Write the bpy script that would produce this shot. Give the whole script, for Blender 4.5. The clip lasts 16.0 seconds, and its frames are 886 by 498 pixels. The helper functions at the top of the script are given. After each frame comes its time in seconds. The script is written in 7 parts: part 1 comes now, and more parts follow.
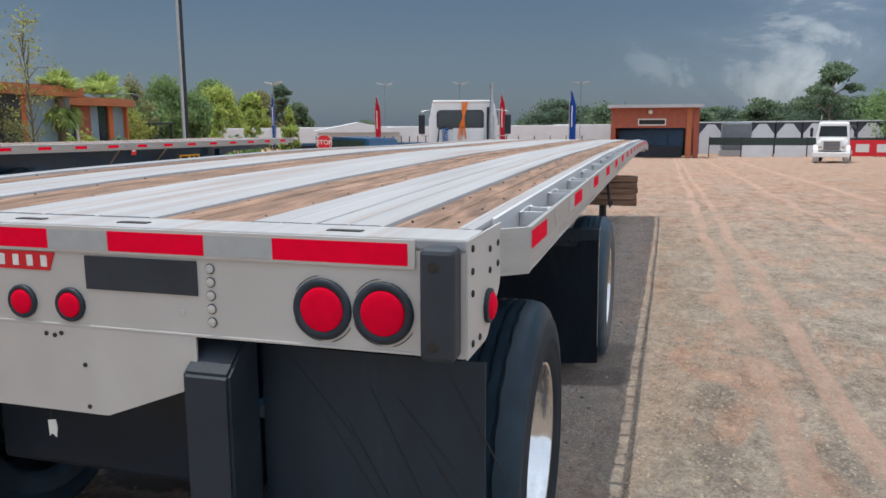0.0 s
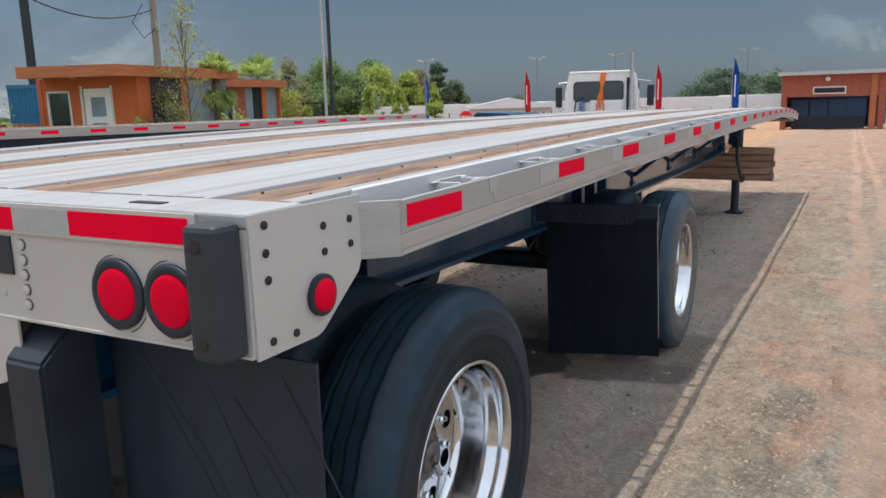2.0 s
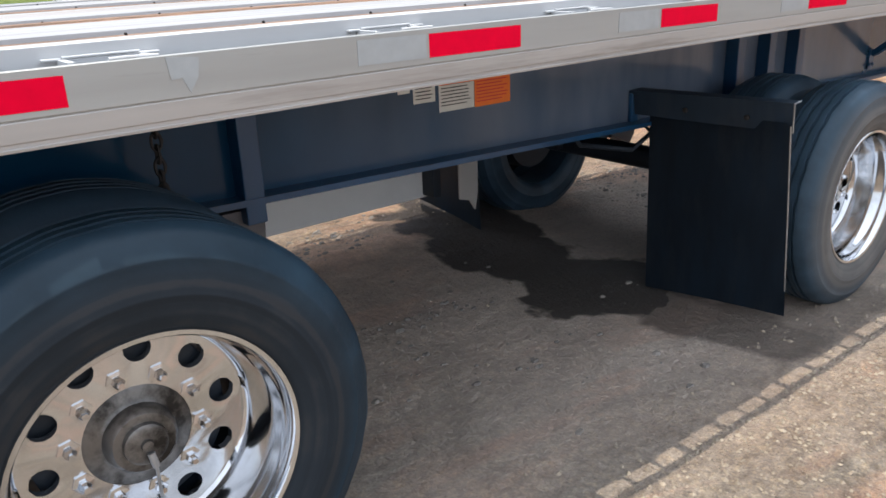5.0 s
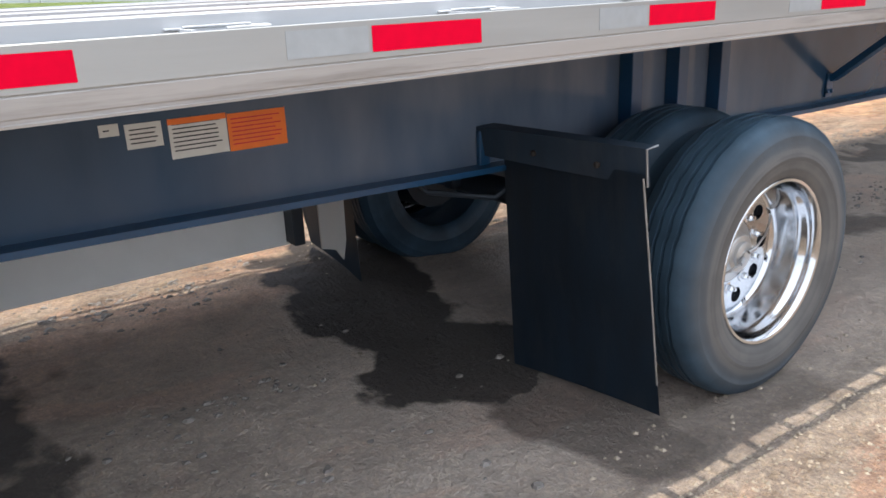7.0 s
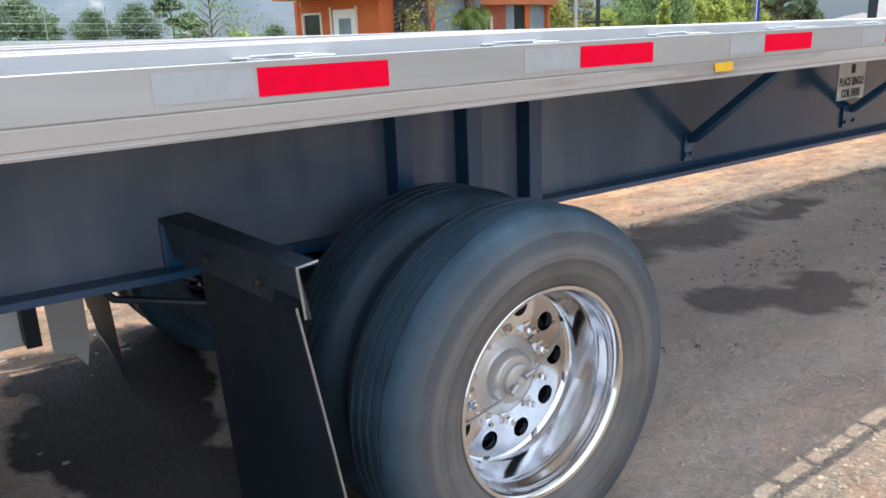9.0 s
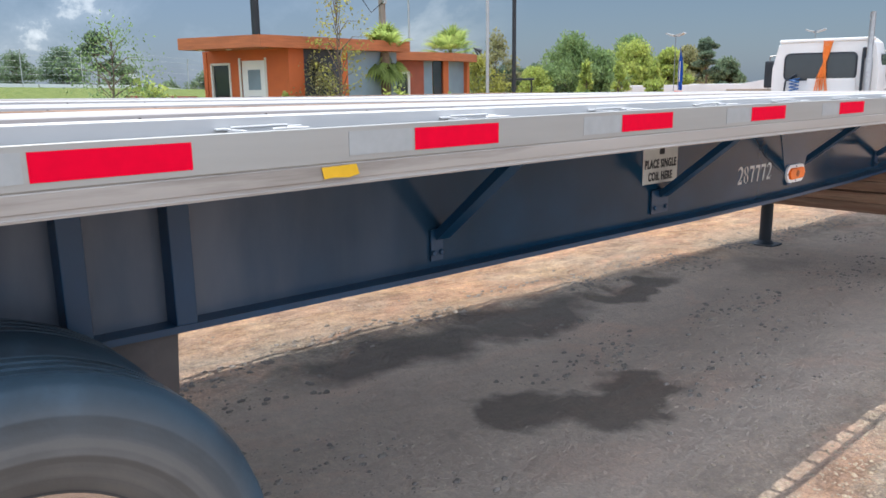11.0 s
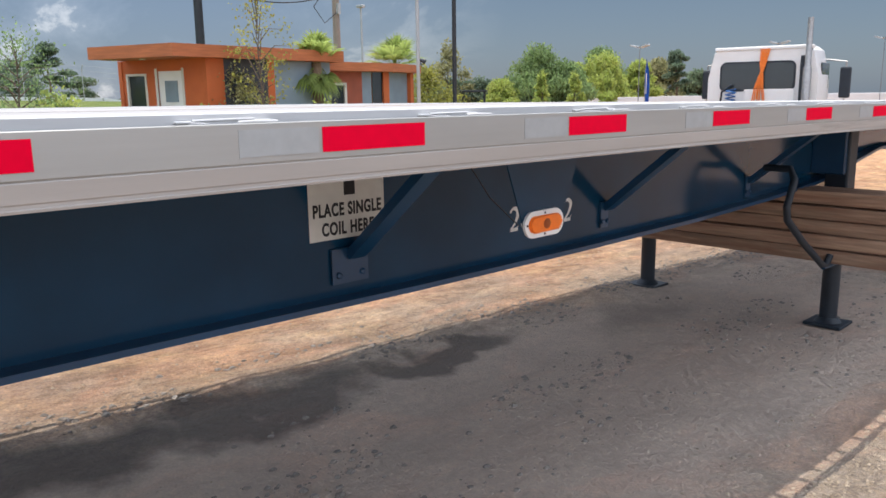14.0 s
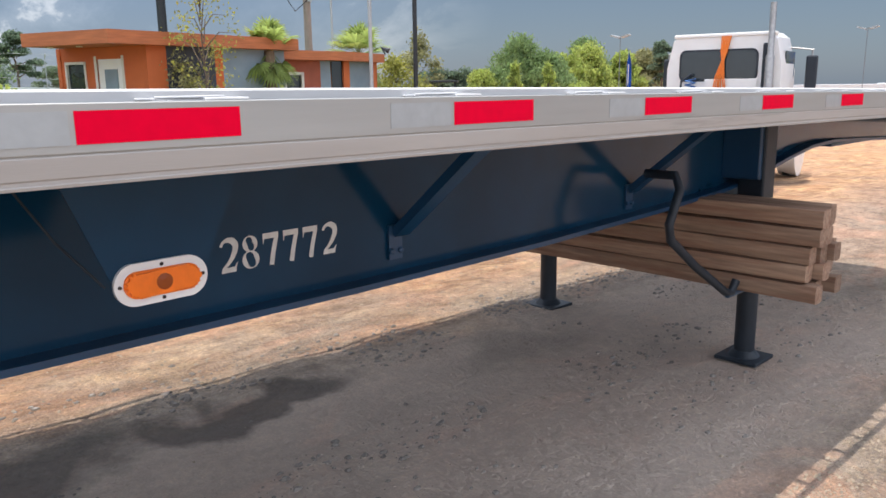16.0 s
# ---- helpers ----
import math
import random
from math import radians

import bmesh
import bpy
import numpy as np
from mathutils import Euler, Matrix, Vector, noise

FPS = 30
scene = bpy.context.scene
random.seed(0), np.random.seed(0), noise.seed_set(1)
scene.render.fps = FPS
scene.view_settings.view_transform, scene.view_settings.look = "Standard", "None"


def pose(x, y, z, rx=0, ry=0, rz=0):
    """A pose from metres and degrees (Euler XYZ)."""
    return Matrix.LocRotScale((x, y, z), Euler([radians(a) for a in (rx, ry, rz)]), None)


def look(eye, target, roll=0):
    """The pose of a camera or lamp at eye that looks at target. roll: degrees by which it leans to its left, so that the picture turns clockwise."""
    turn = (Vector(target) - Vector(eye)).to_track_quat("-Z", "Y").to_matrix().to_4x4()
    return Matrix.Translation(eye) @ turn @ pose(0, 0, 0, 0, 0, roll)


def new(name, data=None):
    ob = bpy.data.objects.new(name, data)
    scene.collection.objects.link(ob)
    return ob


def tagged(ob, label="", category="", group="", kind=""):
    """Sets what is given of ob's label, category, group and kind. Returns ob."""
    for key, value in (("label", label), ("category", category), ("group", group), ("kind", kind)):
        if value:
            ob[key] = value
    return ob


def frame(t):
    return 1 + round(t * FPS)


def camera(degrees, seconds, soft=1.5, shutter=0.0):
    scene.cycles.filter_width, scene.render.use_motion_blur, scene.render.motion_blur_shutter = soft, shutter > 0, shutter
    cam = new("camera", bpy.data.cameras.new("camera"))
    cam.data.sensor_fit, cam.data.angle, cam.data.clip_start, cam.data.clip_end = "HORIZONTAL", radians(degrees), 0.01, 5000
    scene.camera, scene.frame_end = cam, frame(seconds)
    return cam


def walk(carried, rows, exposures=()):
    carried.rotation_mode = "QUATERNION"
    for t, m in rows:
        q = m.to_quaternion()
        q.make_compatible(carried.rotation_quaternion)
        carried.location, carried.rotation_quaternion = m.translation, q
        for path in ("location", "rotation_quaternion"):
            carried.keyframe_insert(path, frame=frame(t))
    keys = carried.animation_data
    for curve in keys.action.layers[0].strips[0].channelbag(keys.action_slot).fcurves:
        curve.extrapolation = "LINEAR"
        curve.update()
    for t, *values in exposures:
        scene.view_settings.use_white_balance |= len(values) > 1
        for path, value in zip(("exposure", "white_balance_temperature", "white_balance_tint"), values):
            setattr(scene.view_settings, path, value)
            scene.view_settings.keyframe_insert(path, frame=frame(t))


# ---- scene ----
# ---- camera and walk ----
cam = camera(60.2, 16.0, soft=1.6)
PATH = [
    (0, (0.345, -1.641, 1.779), (-0.205, 0.255, 1.454), -0.2),
    (0.5, (0.463, -1.521, 1.772), (-0.163, 0.352, 1.453), -0.6),
    (1, (0.644, -1.392, 1.756), (-0.077, 0.445, 1.43), -0.9),
    (1.5, (0.797, -1.247, 1.751), (-0.027, 0.542, 1.404), -1.3),
    (2, (0.88, -1.049, 1.713), (-0.046, 0.683, 1.334), -1.5),
    (2.5, (0.985, -0.812, 1.703), (-0.054, 0.843, 1.274), -1.7),
    (3, (1.125, -0.611, 1.655), (-0.019, 0.958, 1.176), -1.8),
    (3.2, (1.187, -0.524, 1.647), (0.003, 1.006, 1.139), -1.9),
    (5.3, (1.402, 0.549, 1.622), (-0.089, 1.696, 0.943), -2.3),
    (5.5, (1.427, 0.65, 1.632), (-0.07, 1.797, 0.965), -2.3),
    (6, (1.411, 0.934, 1.603), (-0.104, 2.063, 0.948), -2.5),
    (6.5, (1.376, 1.194, 1.574), (-0.159, 2.301, 0.928), -2.6),
    (7, (1.361, 1.476, 1.559), (-0.185, 2.574, 0.923), -2.4),
    (7.5, (1.372, 1.752, 1.582), (-0.174, 2.853, 0.953), -2.2),
    (8, (1.317, 2.024, 1.578), (-0.23, 3.135, 0.967), -2.1),
    (8.5, (1.277, 2.28, 1.565), (-0.268, 3.406, 0.978), -2.2),
    (9, (1.298, 2.54, 1.552), (-0.234, 3.707, 1.01), -2.3),
    (9.5, (1.359, 2.821, 1.598), (-0.15, 4.029, 1.088), -1.9),
    (10, (1.398, 3.065, 1.611), (-0.088, 4.315, 1.133), -1.3),
    (12.3, (1.297, 4.468, 1.605), (-0.141, 5.803, 1.217), -0.5),
    (12.5, (1.288, 4.588, 1.61), (-0.15, 5.923, 1.221), -0.4),
    (13, (1.295, 4.894, 1.584), (-0.14, 6.232, 1.198), -0.6),
    (13.5, (1.332, 5.216, 1.592), (-0.099, 6.558, 1.205), -0.7),
    (14, (1.298, 5.529, 1.567), (-0.126, 6.878, 1.177), -0.8),
    (14.5, (1.262, 5.855, 1.571), (-0.155, 7.211, 1.178), -0.9),
    (15, (1.267, 6.195, 1.563), (-0.142, 7.557, 1.165), -0.9),
    (15.5, (1.281, 6.507, 1.572), (-0.12, 7.875, 1.167), -0.8),
    (16, (1.224, 6.822, 1.537), (-0.178, 8.188, 1.124), -0.7),
]
# the clip's camera opens up a little beside the shaded flank
EXPOSURES = [(0.0, -0.41, 5800, 9), (1.5, -0.38, 5850, 9), (3.0, -0.23, 5950, 9), (5.5, 0.24, 5950, 10), (7.5, 0.44, 5900, 10), (9.0, 0.42, 5750, 9), (9.8, 0.44, 5750, 9), (12.5, 0.05, 5950, 12), (16.0, 0.19, 6050, 13)]
walk(cam, [(t, look(eye, target, roll)) for t, eye, target, roll in PATH], EXPOSURES)

# ---- light ----
GX, GY, G0 = 0.008, -0.0225, 0.215          # the yard slopes gently under the level trailer


def ground_z(x, y):
    y2, x2 = max(-60.0, min(y, 75.0)), max(-45.0, min(x, 40.0))
    z = G0 + GY * y2 + GX * x2
    ridge = max(0.0, min(1.0, (-1.2 - x) / 1.1, (x + 5.8) / 2.4))     # dirt pushed up along the far wheel line
    z += 0.052 * ridge * ridge * (3 - 2 * ridge)
    rise = max(0.0, min(1.0, (-6.0 - x) / 2.0, (x + 14.4) / 2.0, (22.0 - y) / 4.0))      # the second trailer stands on higher ground
    z += 0.14 * rise * rise * (3 - 2 * rise)
    if x < -22.0 and y < 44.0:                  # the field rises to a low bank
        f = min(1.0, (-22.0 - x) / 24.0)
        z += 2.35 * f * f * (3 - 2 * f) * min(1.0, (44.0 - y) / 20.0)
    return z


world = bpy.data.worlds.new("stormy_sky")
scene.world = world
world.use_nodes = True
wn, wl = world.node_tree.nodes, world.node_tree.links
wn.clear()


def wnode(kind, **kw):
    n = wn.new(kind)
    for k, v in kw.items():
        n.inputs[k].default_value = v
    return n


SUN_TO = Vector((0.190, 0.04, -1.0)).normalized()
sky = wnode("ShaderNodeTexSky")
sky.sky_type, sky.sun_disc = "NISHITA", False
sky.sun_elevation, sky.sun_rotation = math.asin(-SUN_TO.z), math.atan2(-SUN_TO.x, -SUN_TO.y)
tc = wnode("ShaderNodeTexCoord")
sep = wnode("ShaderNodeSeparateXYZ")
wl.new(tc.outputs["Generated"], sep.inputs[0])
stretch = wnode("ShaderNodeMapping")
stretch.inputs["Scale"].default_value = (1.0, 1.0, 1.7)
wl.new(tc.outputs["Generated"], stretch.inputs["Vector"])
puff = wnode("ShaderNodeTexNoise", Scale=5.4, Detail=8.0, Roughness=0.6, Distortion=0.5)
wl.new(stretch.outputs[0], puff.inputs["Vector"])
broad = wnode("ShaderNodeTexNoise", Scale=1.15, Detail=2.0, Roughness=0.5)
wl.new(stretch.outputs[0], broad.inputs["Vector"])


def ramp(tree_nodes, stops, src=None, links=None):
    n = tree_nodes.new("ShaderNodeValToRGB")
    e = n.color_ramp.elements
    while len(e) > len(stops):
        e.remove(e[-1])
    while len(e) < len(stops):
        e.new(0.5)
    for el, (p, c) in zip(e, stops):
        el.position, el.color = p, (*c, 1) if len(c) == 3 else c
    if src is not None:
        links.new(src, n.inputs[0])
    return n


# a slate storm bank over the yard ahead, broken brighter cloud to either side
ahead = wnode("ShaderNodeVectorMath")
ahead.operation = "DOT_PRODUCT"
ahead.inputs[1].default_value = (-0.41, 0.912, 0.0)
wl.new(tc.outputs["Generated"], ahead.inputs[0])
bank = ramp(wn, [(0.80, (0, 0, 0)), (0.95, (1, 1, 1))], ahead.outputs["Value"], wl)
slate = ramp(wn, [(0.0, (0.120, 0.157, 0.198)), (0.15, (0.088, 0.121, 0.157)), (0.26, (0.16, 0.20, 0.25)), (0.48, (1.1, 1.16, 1.23)), (1.0, (2.0, 2.07, 2.15))], sep.outputs["Z"], wl)
bright = ramp(wn, [(0.38, (0.125, 0.165, 0.222)), (0.48, (0.170, 0.210, 0.268)), (0.545, (0.225, 0.262, 0.315)), (0.572, (0.43, 0.445, 0.46)), (0.64, (0.72, 0.71, 0.69))], puff.outputs["Fac"], wl)
low = ramp(wn, [(0.05, (1, 1, 1)), (0.55, (0, 0, 0))], sep.outputs["Z"], wl)
notbank = wnode("ShaderNodeMath")
notbank.operation = "SUBTRACT"
notbank.inputs[0].default_value = 1.0
wl.new(bank.outputs[0], notbank.inputs[1])
amount = wnode("ShaderNodeMath")
amount.operation = "MULTIPLY"
wl.new(notbank.outputs[0], amount.inputs[0])
wl.new(low.outputs[0], amount.inputs[1])
mixc = wn.new("ShaderNodeMix")
mixc.data_type = "RGBA"
wl.new(amount.outputs[0], mixc.inputs["Factor"])
wl.new(slate.outputs[0], mixc.inputs[6])
wl.new(bright.outputs[0], mixc.inputs[7])
# unseen bright haze added low behind the walk, opposite the storm, lifting shaded sides
behind = wnode("ShaderNodeVectorMath")
behind.operation = "DOT_PRODUCT"
behind.inputs[1].default_value = (0.80, -0.60, 0.0)
wl.new(tc.outputs["Generated"], behind.inputs[0])
haze = ramp(wn, [(0.05, (0, 0, 0)), (0.75, (0.85, 0.85, 0.85))], behind.outputs["Value"], wl)
mixh = wn.new("ShaderNodeMix")
mixh.data_type = "RGBA"
wl.new(haze.outputs[0], mixh.inputs["Factor"])
wl.new(mixc.outputs[2], mixh.inputs[6])
mixh.inputs[7].default_value = (1.42, 1.43, 1.46, 1)
bg_cloud = wnode("ShaderNodeBackground", Strength=0.95)
wl.new(mixh.outputs[2], bg_cloud.inputs["Color"])
bg_sky = wnode("ShaderNodeBackground", Strength=0.03)
wl.new(sky.outputs[0], bg_sky.inputs["Color"])
both = wn.new("ShaderNodeAddShader")
wl.new(bg_cloud.outputs[0], both.inputs[0])
wl.new(bg_sky.outputs[0], both.inputs[1])
wout = wn.new("ShaderNodeOutputWorld")
wl.new(both.outputs[0], wout.inputs[0])

sun = new("sun", bpy.data.lights.new("sun", "SUN"))
sun.data.energy, sun.data.angle, sun.data.color = 4.5, radians(0.45), (1.0, 0.885, 0.72)
sun.matrix_world = look((0, 0, 30), Vector((0, 0, 30)) + SUN_TO)
scene.view_settings.exposure = 0.0


# ---- materials ----
def mat(name, base, rough=0.6, metal=0.0, spread=0.12, scale=8.0, fine=60.0, bump=0.15, stain=None, stain_at=(0.55, 0.75), streak=None, coat=0.0,
        coords="Object", per_piece=0.0, depth=0.01, emit=None, alpha=1.0, trans=0.0, ior=1.45):
    """A surface with grain at two scales, an optional stain colour with its own noise, and relief."""
    m = bpy.data.materials.new(name)
    m.use_nodes = True
    nt = m.node_tree
    N, L = nt.nodes, nt.links
    b = N["Principled BSDF"]
    b.inputs["Roughness"].default_value, b.inputs["Metallic"].default_value = rough, metal
    b.inputs["Coat Weight"].default_value, b.inputs["Coat Roughness"].default_value = coat, 0.12
    b.inputs["Transmission Weight"].default_value, b.inputs["IOR"].default_value = trans, ior
    tcn = N.new("ShaderNodeTexCoord")
    vec = tcn.outputs[coords]
    if streak:
        mp = N.new("ShaderNodeMapping")
        mp.inputs["Scale"].default_value = streak
        L.new(vec, mp.inputs["Vector"])
        vec = mp.outputs[0]
    n1 = N.new("ShaderNodeTexNoise")
    n1.inputs["Scale"].default_value, n1.inputs["Detail"].default_value = scale, 5.0
    L.new(vec, n1.inputs["Vector"])
    n2 = N.new("ShaderNodeTexNoise")
    n2.inputs["Scale"].default_value, n2.inputs["Detail"].default_value = fine, 3.0
    L.new(vec, n2.inputs["Vector"])
    dark = tuple(c * (1 - spread) for c in base)
    light = tuple(min(1.0, c * (1 + spread)) for c in base)
    col = ramp(N, [(0.3, dark), (0.7, light)], n1.outputs["Fac"], L).outputs[0]
    if stain:
        n3 = N.new("ShaderNodeTexNoise")
        n3.inputs["Scale"].default_value, n3.inputs["Detail"].default_value, n3.inputs["Roughness"].default_value = scale * 0.45, 7.0, 0.65
        L.new(vec, n3.inputs["Vector"])
        k = ramp(N, [(stain_at[0], (0, 0, 0)), (stain_at[1], (1, 1, 1))], n3.outputs["Fac"], L)
        mx = N.new("ShaderNodeMix")
        mx.data_type = "RGBA"
        L.new(k.outputs[0], mx.inputs["Factor"])
        L.new(col, mx.inputs[6])
        mx.inputs[7].default_value = (*stain, 1)
        col = mx.outputs[2]
    if per_piece:
        oi = N.new("ShaderNodeObjectInfo")
        hs = N.new("ShaderNodeHueSaturation")
        mr = N.new("ShaderNodeMapRange")
        mr.inputs["To Min"].default_value, mr.inputs["To Max"].default_value = 1 - per_piece, 1 + per_piece
        L.new(oi.outputs["Random"], mr.inputs["Value"])
        L.new(mr.outputs[0], hs.inputs["Value"])
        L.new(col, hs.inputs["Color"])
        col = hs.outputs[0]
    L.new(col, b.inputs["Base Color"])
    rr = N.new("ShaderNodeMapRange")
    rr.inputs["To Min"].default_value, rr.inputs["To Max"].default_value = max(0.02, rough * 0.8), min(1.0, rough * 1.25)
    L.new(n1.outputs["Fac"], rr.inputs["Value"])
    L.new(rr.outputs[0], b.inputs["Roughness"])
    if bump:
        ad = N.new("ShaderNodeMath")
        L.new(n1.outputs["Fac"], ad.inputs[0])
        L.new(n2.outputs["Fac"], ad.inputs[1])
        bp = N.new("ShaderNodeBump")
        bp.inputs["Strength"].default_value, bp.inputs["Distance"].default_value = bump, depth
        L.new(ad.outputs[0], bp.inputs["Height"])
        L.new(bp.outputs[0], b.inputs["Normal"])
    if emit:
        b.inputs["Emission Color"].default_value, b.inputs["Emission Strength"].default_value = (*emit[0], 1), emit[1]
    return m


M = {}
M["deck_alu"] = mat("deck_aluminium", (0.325, 0.325, 0.330), 0.72, 0.0, 0.12, 1.4, 30, 0.12, stain=(0.28, 0.225, 0.19), stain_at=(0.50, 0.74), streak=(14, 0.5, 14), depth=0.003)
M["rail_alu"] = mat("rail_aluminium", (0.388, 0.388, 0.372), 0.42, 0.45, 0.07, 1.6, 40, 0.06, stain=(0.13, 0.115, 0.10), stain_at=(0.61, 0.80), streak=(3, 0.8, 13), depth=0.002)
# warmer, paler lip: dust stains plus ground bounce put into its colour
M["lip_alu"] = mat("dusty_bounce_rail_lip", (0.42, 0.395, 0.37), 0.5, 0.25, 0.08, 1.3, 40, 0.08, stain=(0.17, 0.15, 0.13), stain_at=(0.55, 0.74), streak=(3, 0.9, 14), depth=0.002)
M["side_rail"] = mat("side_rail_aluminium", (0.54, 0.545, 0.55), 0.6, 0.0, 0.07, 1.6, 40, 0.06, stain=(0.45, 0.42, 0.40), stain_at=(0.6, 0.85), streak=(3, 0.7, 9), depth=0.002)
M["plate_alu"] = mat("plate_aluminium", (0.50, 0.485, 0.46), 0.45, 0.25, 0.05, 4, 70, 0.05, stain=(0.42, 0.38, 0.34), stain_at=(0.62, 0.85), depth=0.002)
M["grey_alu"] = mat("grey_box_aluminium", (0.80, 0.80, 0.78), 0.5, 0.05, 0.05, 4, 60, 0.05)
M["wood"] = mat("weathered_hardwood", (0.175, 0.108, 0.072), 0.85, 0, 0.40, 5, 55, 0.6, stain=(0.31, 0.195, 0.130), stain_at=(0.47, 0.66), streak=(9, 1.3, 9), per_piece=0.16, depth=0.004)
M["timber"] = mat("dunnage_timber", (0.265, 0.175, 0.120), 0.8, 0, 0.3, 6, 40, 0.5, stain=(0.19, 0.095, 0.06), stain_at=(0.45, 0.70), streak=(0.7, 9, 9), per_piece=0.28, depth=0.004)
M["frame"] = mat("navy_black_chassis_paint", (0.009, 0.050, 0.115), 0.36, 0, 0.2, 2.5, 40, 0.05, stain=(0.04, 0.07, 0.11), stain_at=(0.6, 0.95), coat=0.2, depth=0.003)


def dusty_sheen(m, y0, y1, y2, y3, amount, colour):
    """Pales part of a beam in upright noise streaks: dust plus painted ground sheen."""
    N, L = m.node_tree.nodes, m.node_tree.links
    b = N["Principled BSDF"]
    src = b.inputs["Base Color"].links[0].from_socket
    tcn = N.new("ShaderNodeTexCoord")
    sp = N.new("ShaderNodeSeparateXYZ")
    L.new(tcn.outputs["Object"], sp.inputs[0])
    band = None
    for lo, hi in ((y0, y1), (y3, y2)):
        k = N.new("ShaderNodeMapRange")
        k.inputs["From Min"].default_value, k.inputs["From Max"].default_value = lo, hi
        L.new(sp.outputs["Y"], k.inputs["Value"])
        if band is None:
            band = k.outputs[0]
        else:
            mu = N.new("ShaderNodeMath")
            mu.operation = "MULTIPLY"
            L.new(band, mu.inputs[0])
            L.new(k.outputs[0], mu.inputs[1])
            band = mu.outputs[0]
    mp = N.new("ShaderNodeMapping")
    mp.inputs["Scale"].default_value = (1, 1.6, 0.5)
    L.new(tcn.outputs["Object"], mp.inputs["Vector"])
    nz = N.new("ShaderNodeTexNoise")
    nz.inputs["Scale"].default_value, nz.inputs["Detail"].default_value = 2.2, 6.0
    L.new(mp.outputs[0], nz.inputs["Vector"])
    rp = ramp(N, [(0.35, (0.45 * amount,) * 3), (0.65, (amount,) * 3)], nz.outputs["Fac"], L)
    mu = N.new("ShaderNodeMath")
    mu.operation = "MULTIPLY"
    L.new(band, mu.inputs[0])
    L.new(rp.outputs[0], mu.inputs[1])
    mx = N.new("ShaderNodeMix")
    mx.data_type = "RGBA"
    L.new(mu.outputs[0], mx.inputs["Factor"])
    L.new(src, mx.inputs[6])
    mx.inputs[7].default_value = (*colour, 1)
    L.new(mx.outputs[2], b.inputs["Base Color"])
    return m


# the pale stretch over the axles lifts shade and paints reflected ground light
M["web"] = dusty_sheen(mat("dusty_sheen_beam_paint", (0.005, 0.038, 0.082), 0.2, 0, 0.2, 2.5, 40, 0.05, stain=(0.022, 0.05, 0.085), stain_at=(0.6, 0.95), coat=1.0, depth=0.003), 1.2, 3.6, 4.3, 5.7, 0.9, (0.195, 0.212, 0.252))
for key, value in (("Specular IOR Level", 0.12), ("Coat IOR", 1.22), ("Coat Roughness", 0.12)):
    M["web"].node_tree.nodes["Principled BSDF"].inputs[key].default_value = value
M["dusty_steel"] = mat("dust_coated_steel", (0.105, 0.095, 0.095), 0.6, 0, 0.2, 6, 60, 0.08, stain=(0.05, 0.05, 0.055), stain_at=(0.52, 0.75))
M["bumper"] = mat("grey_black_rubber", (0.024, 0.030, 0.038), 0.55, 0, 0.2, 8, 60, 0.08)
M["black"] = mat("matt_black_steel", (0.014, 0.021, 0.031), 0.5, 0, 0.2, 8, 60, 0.08)


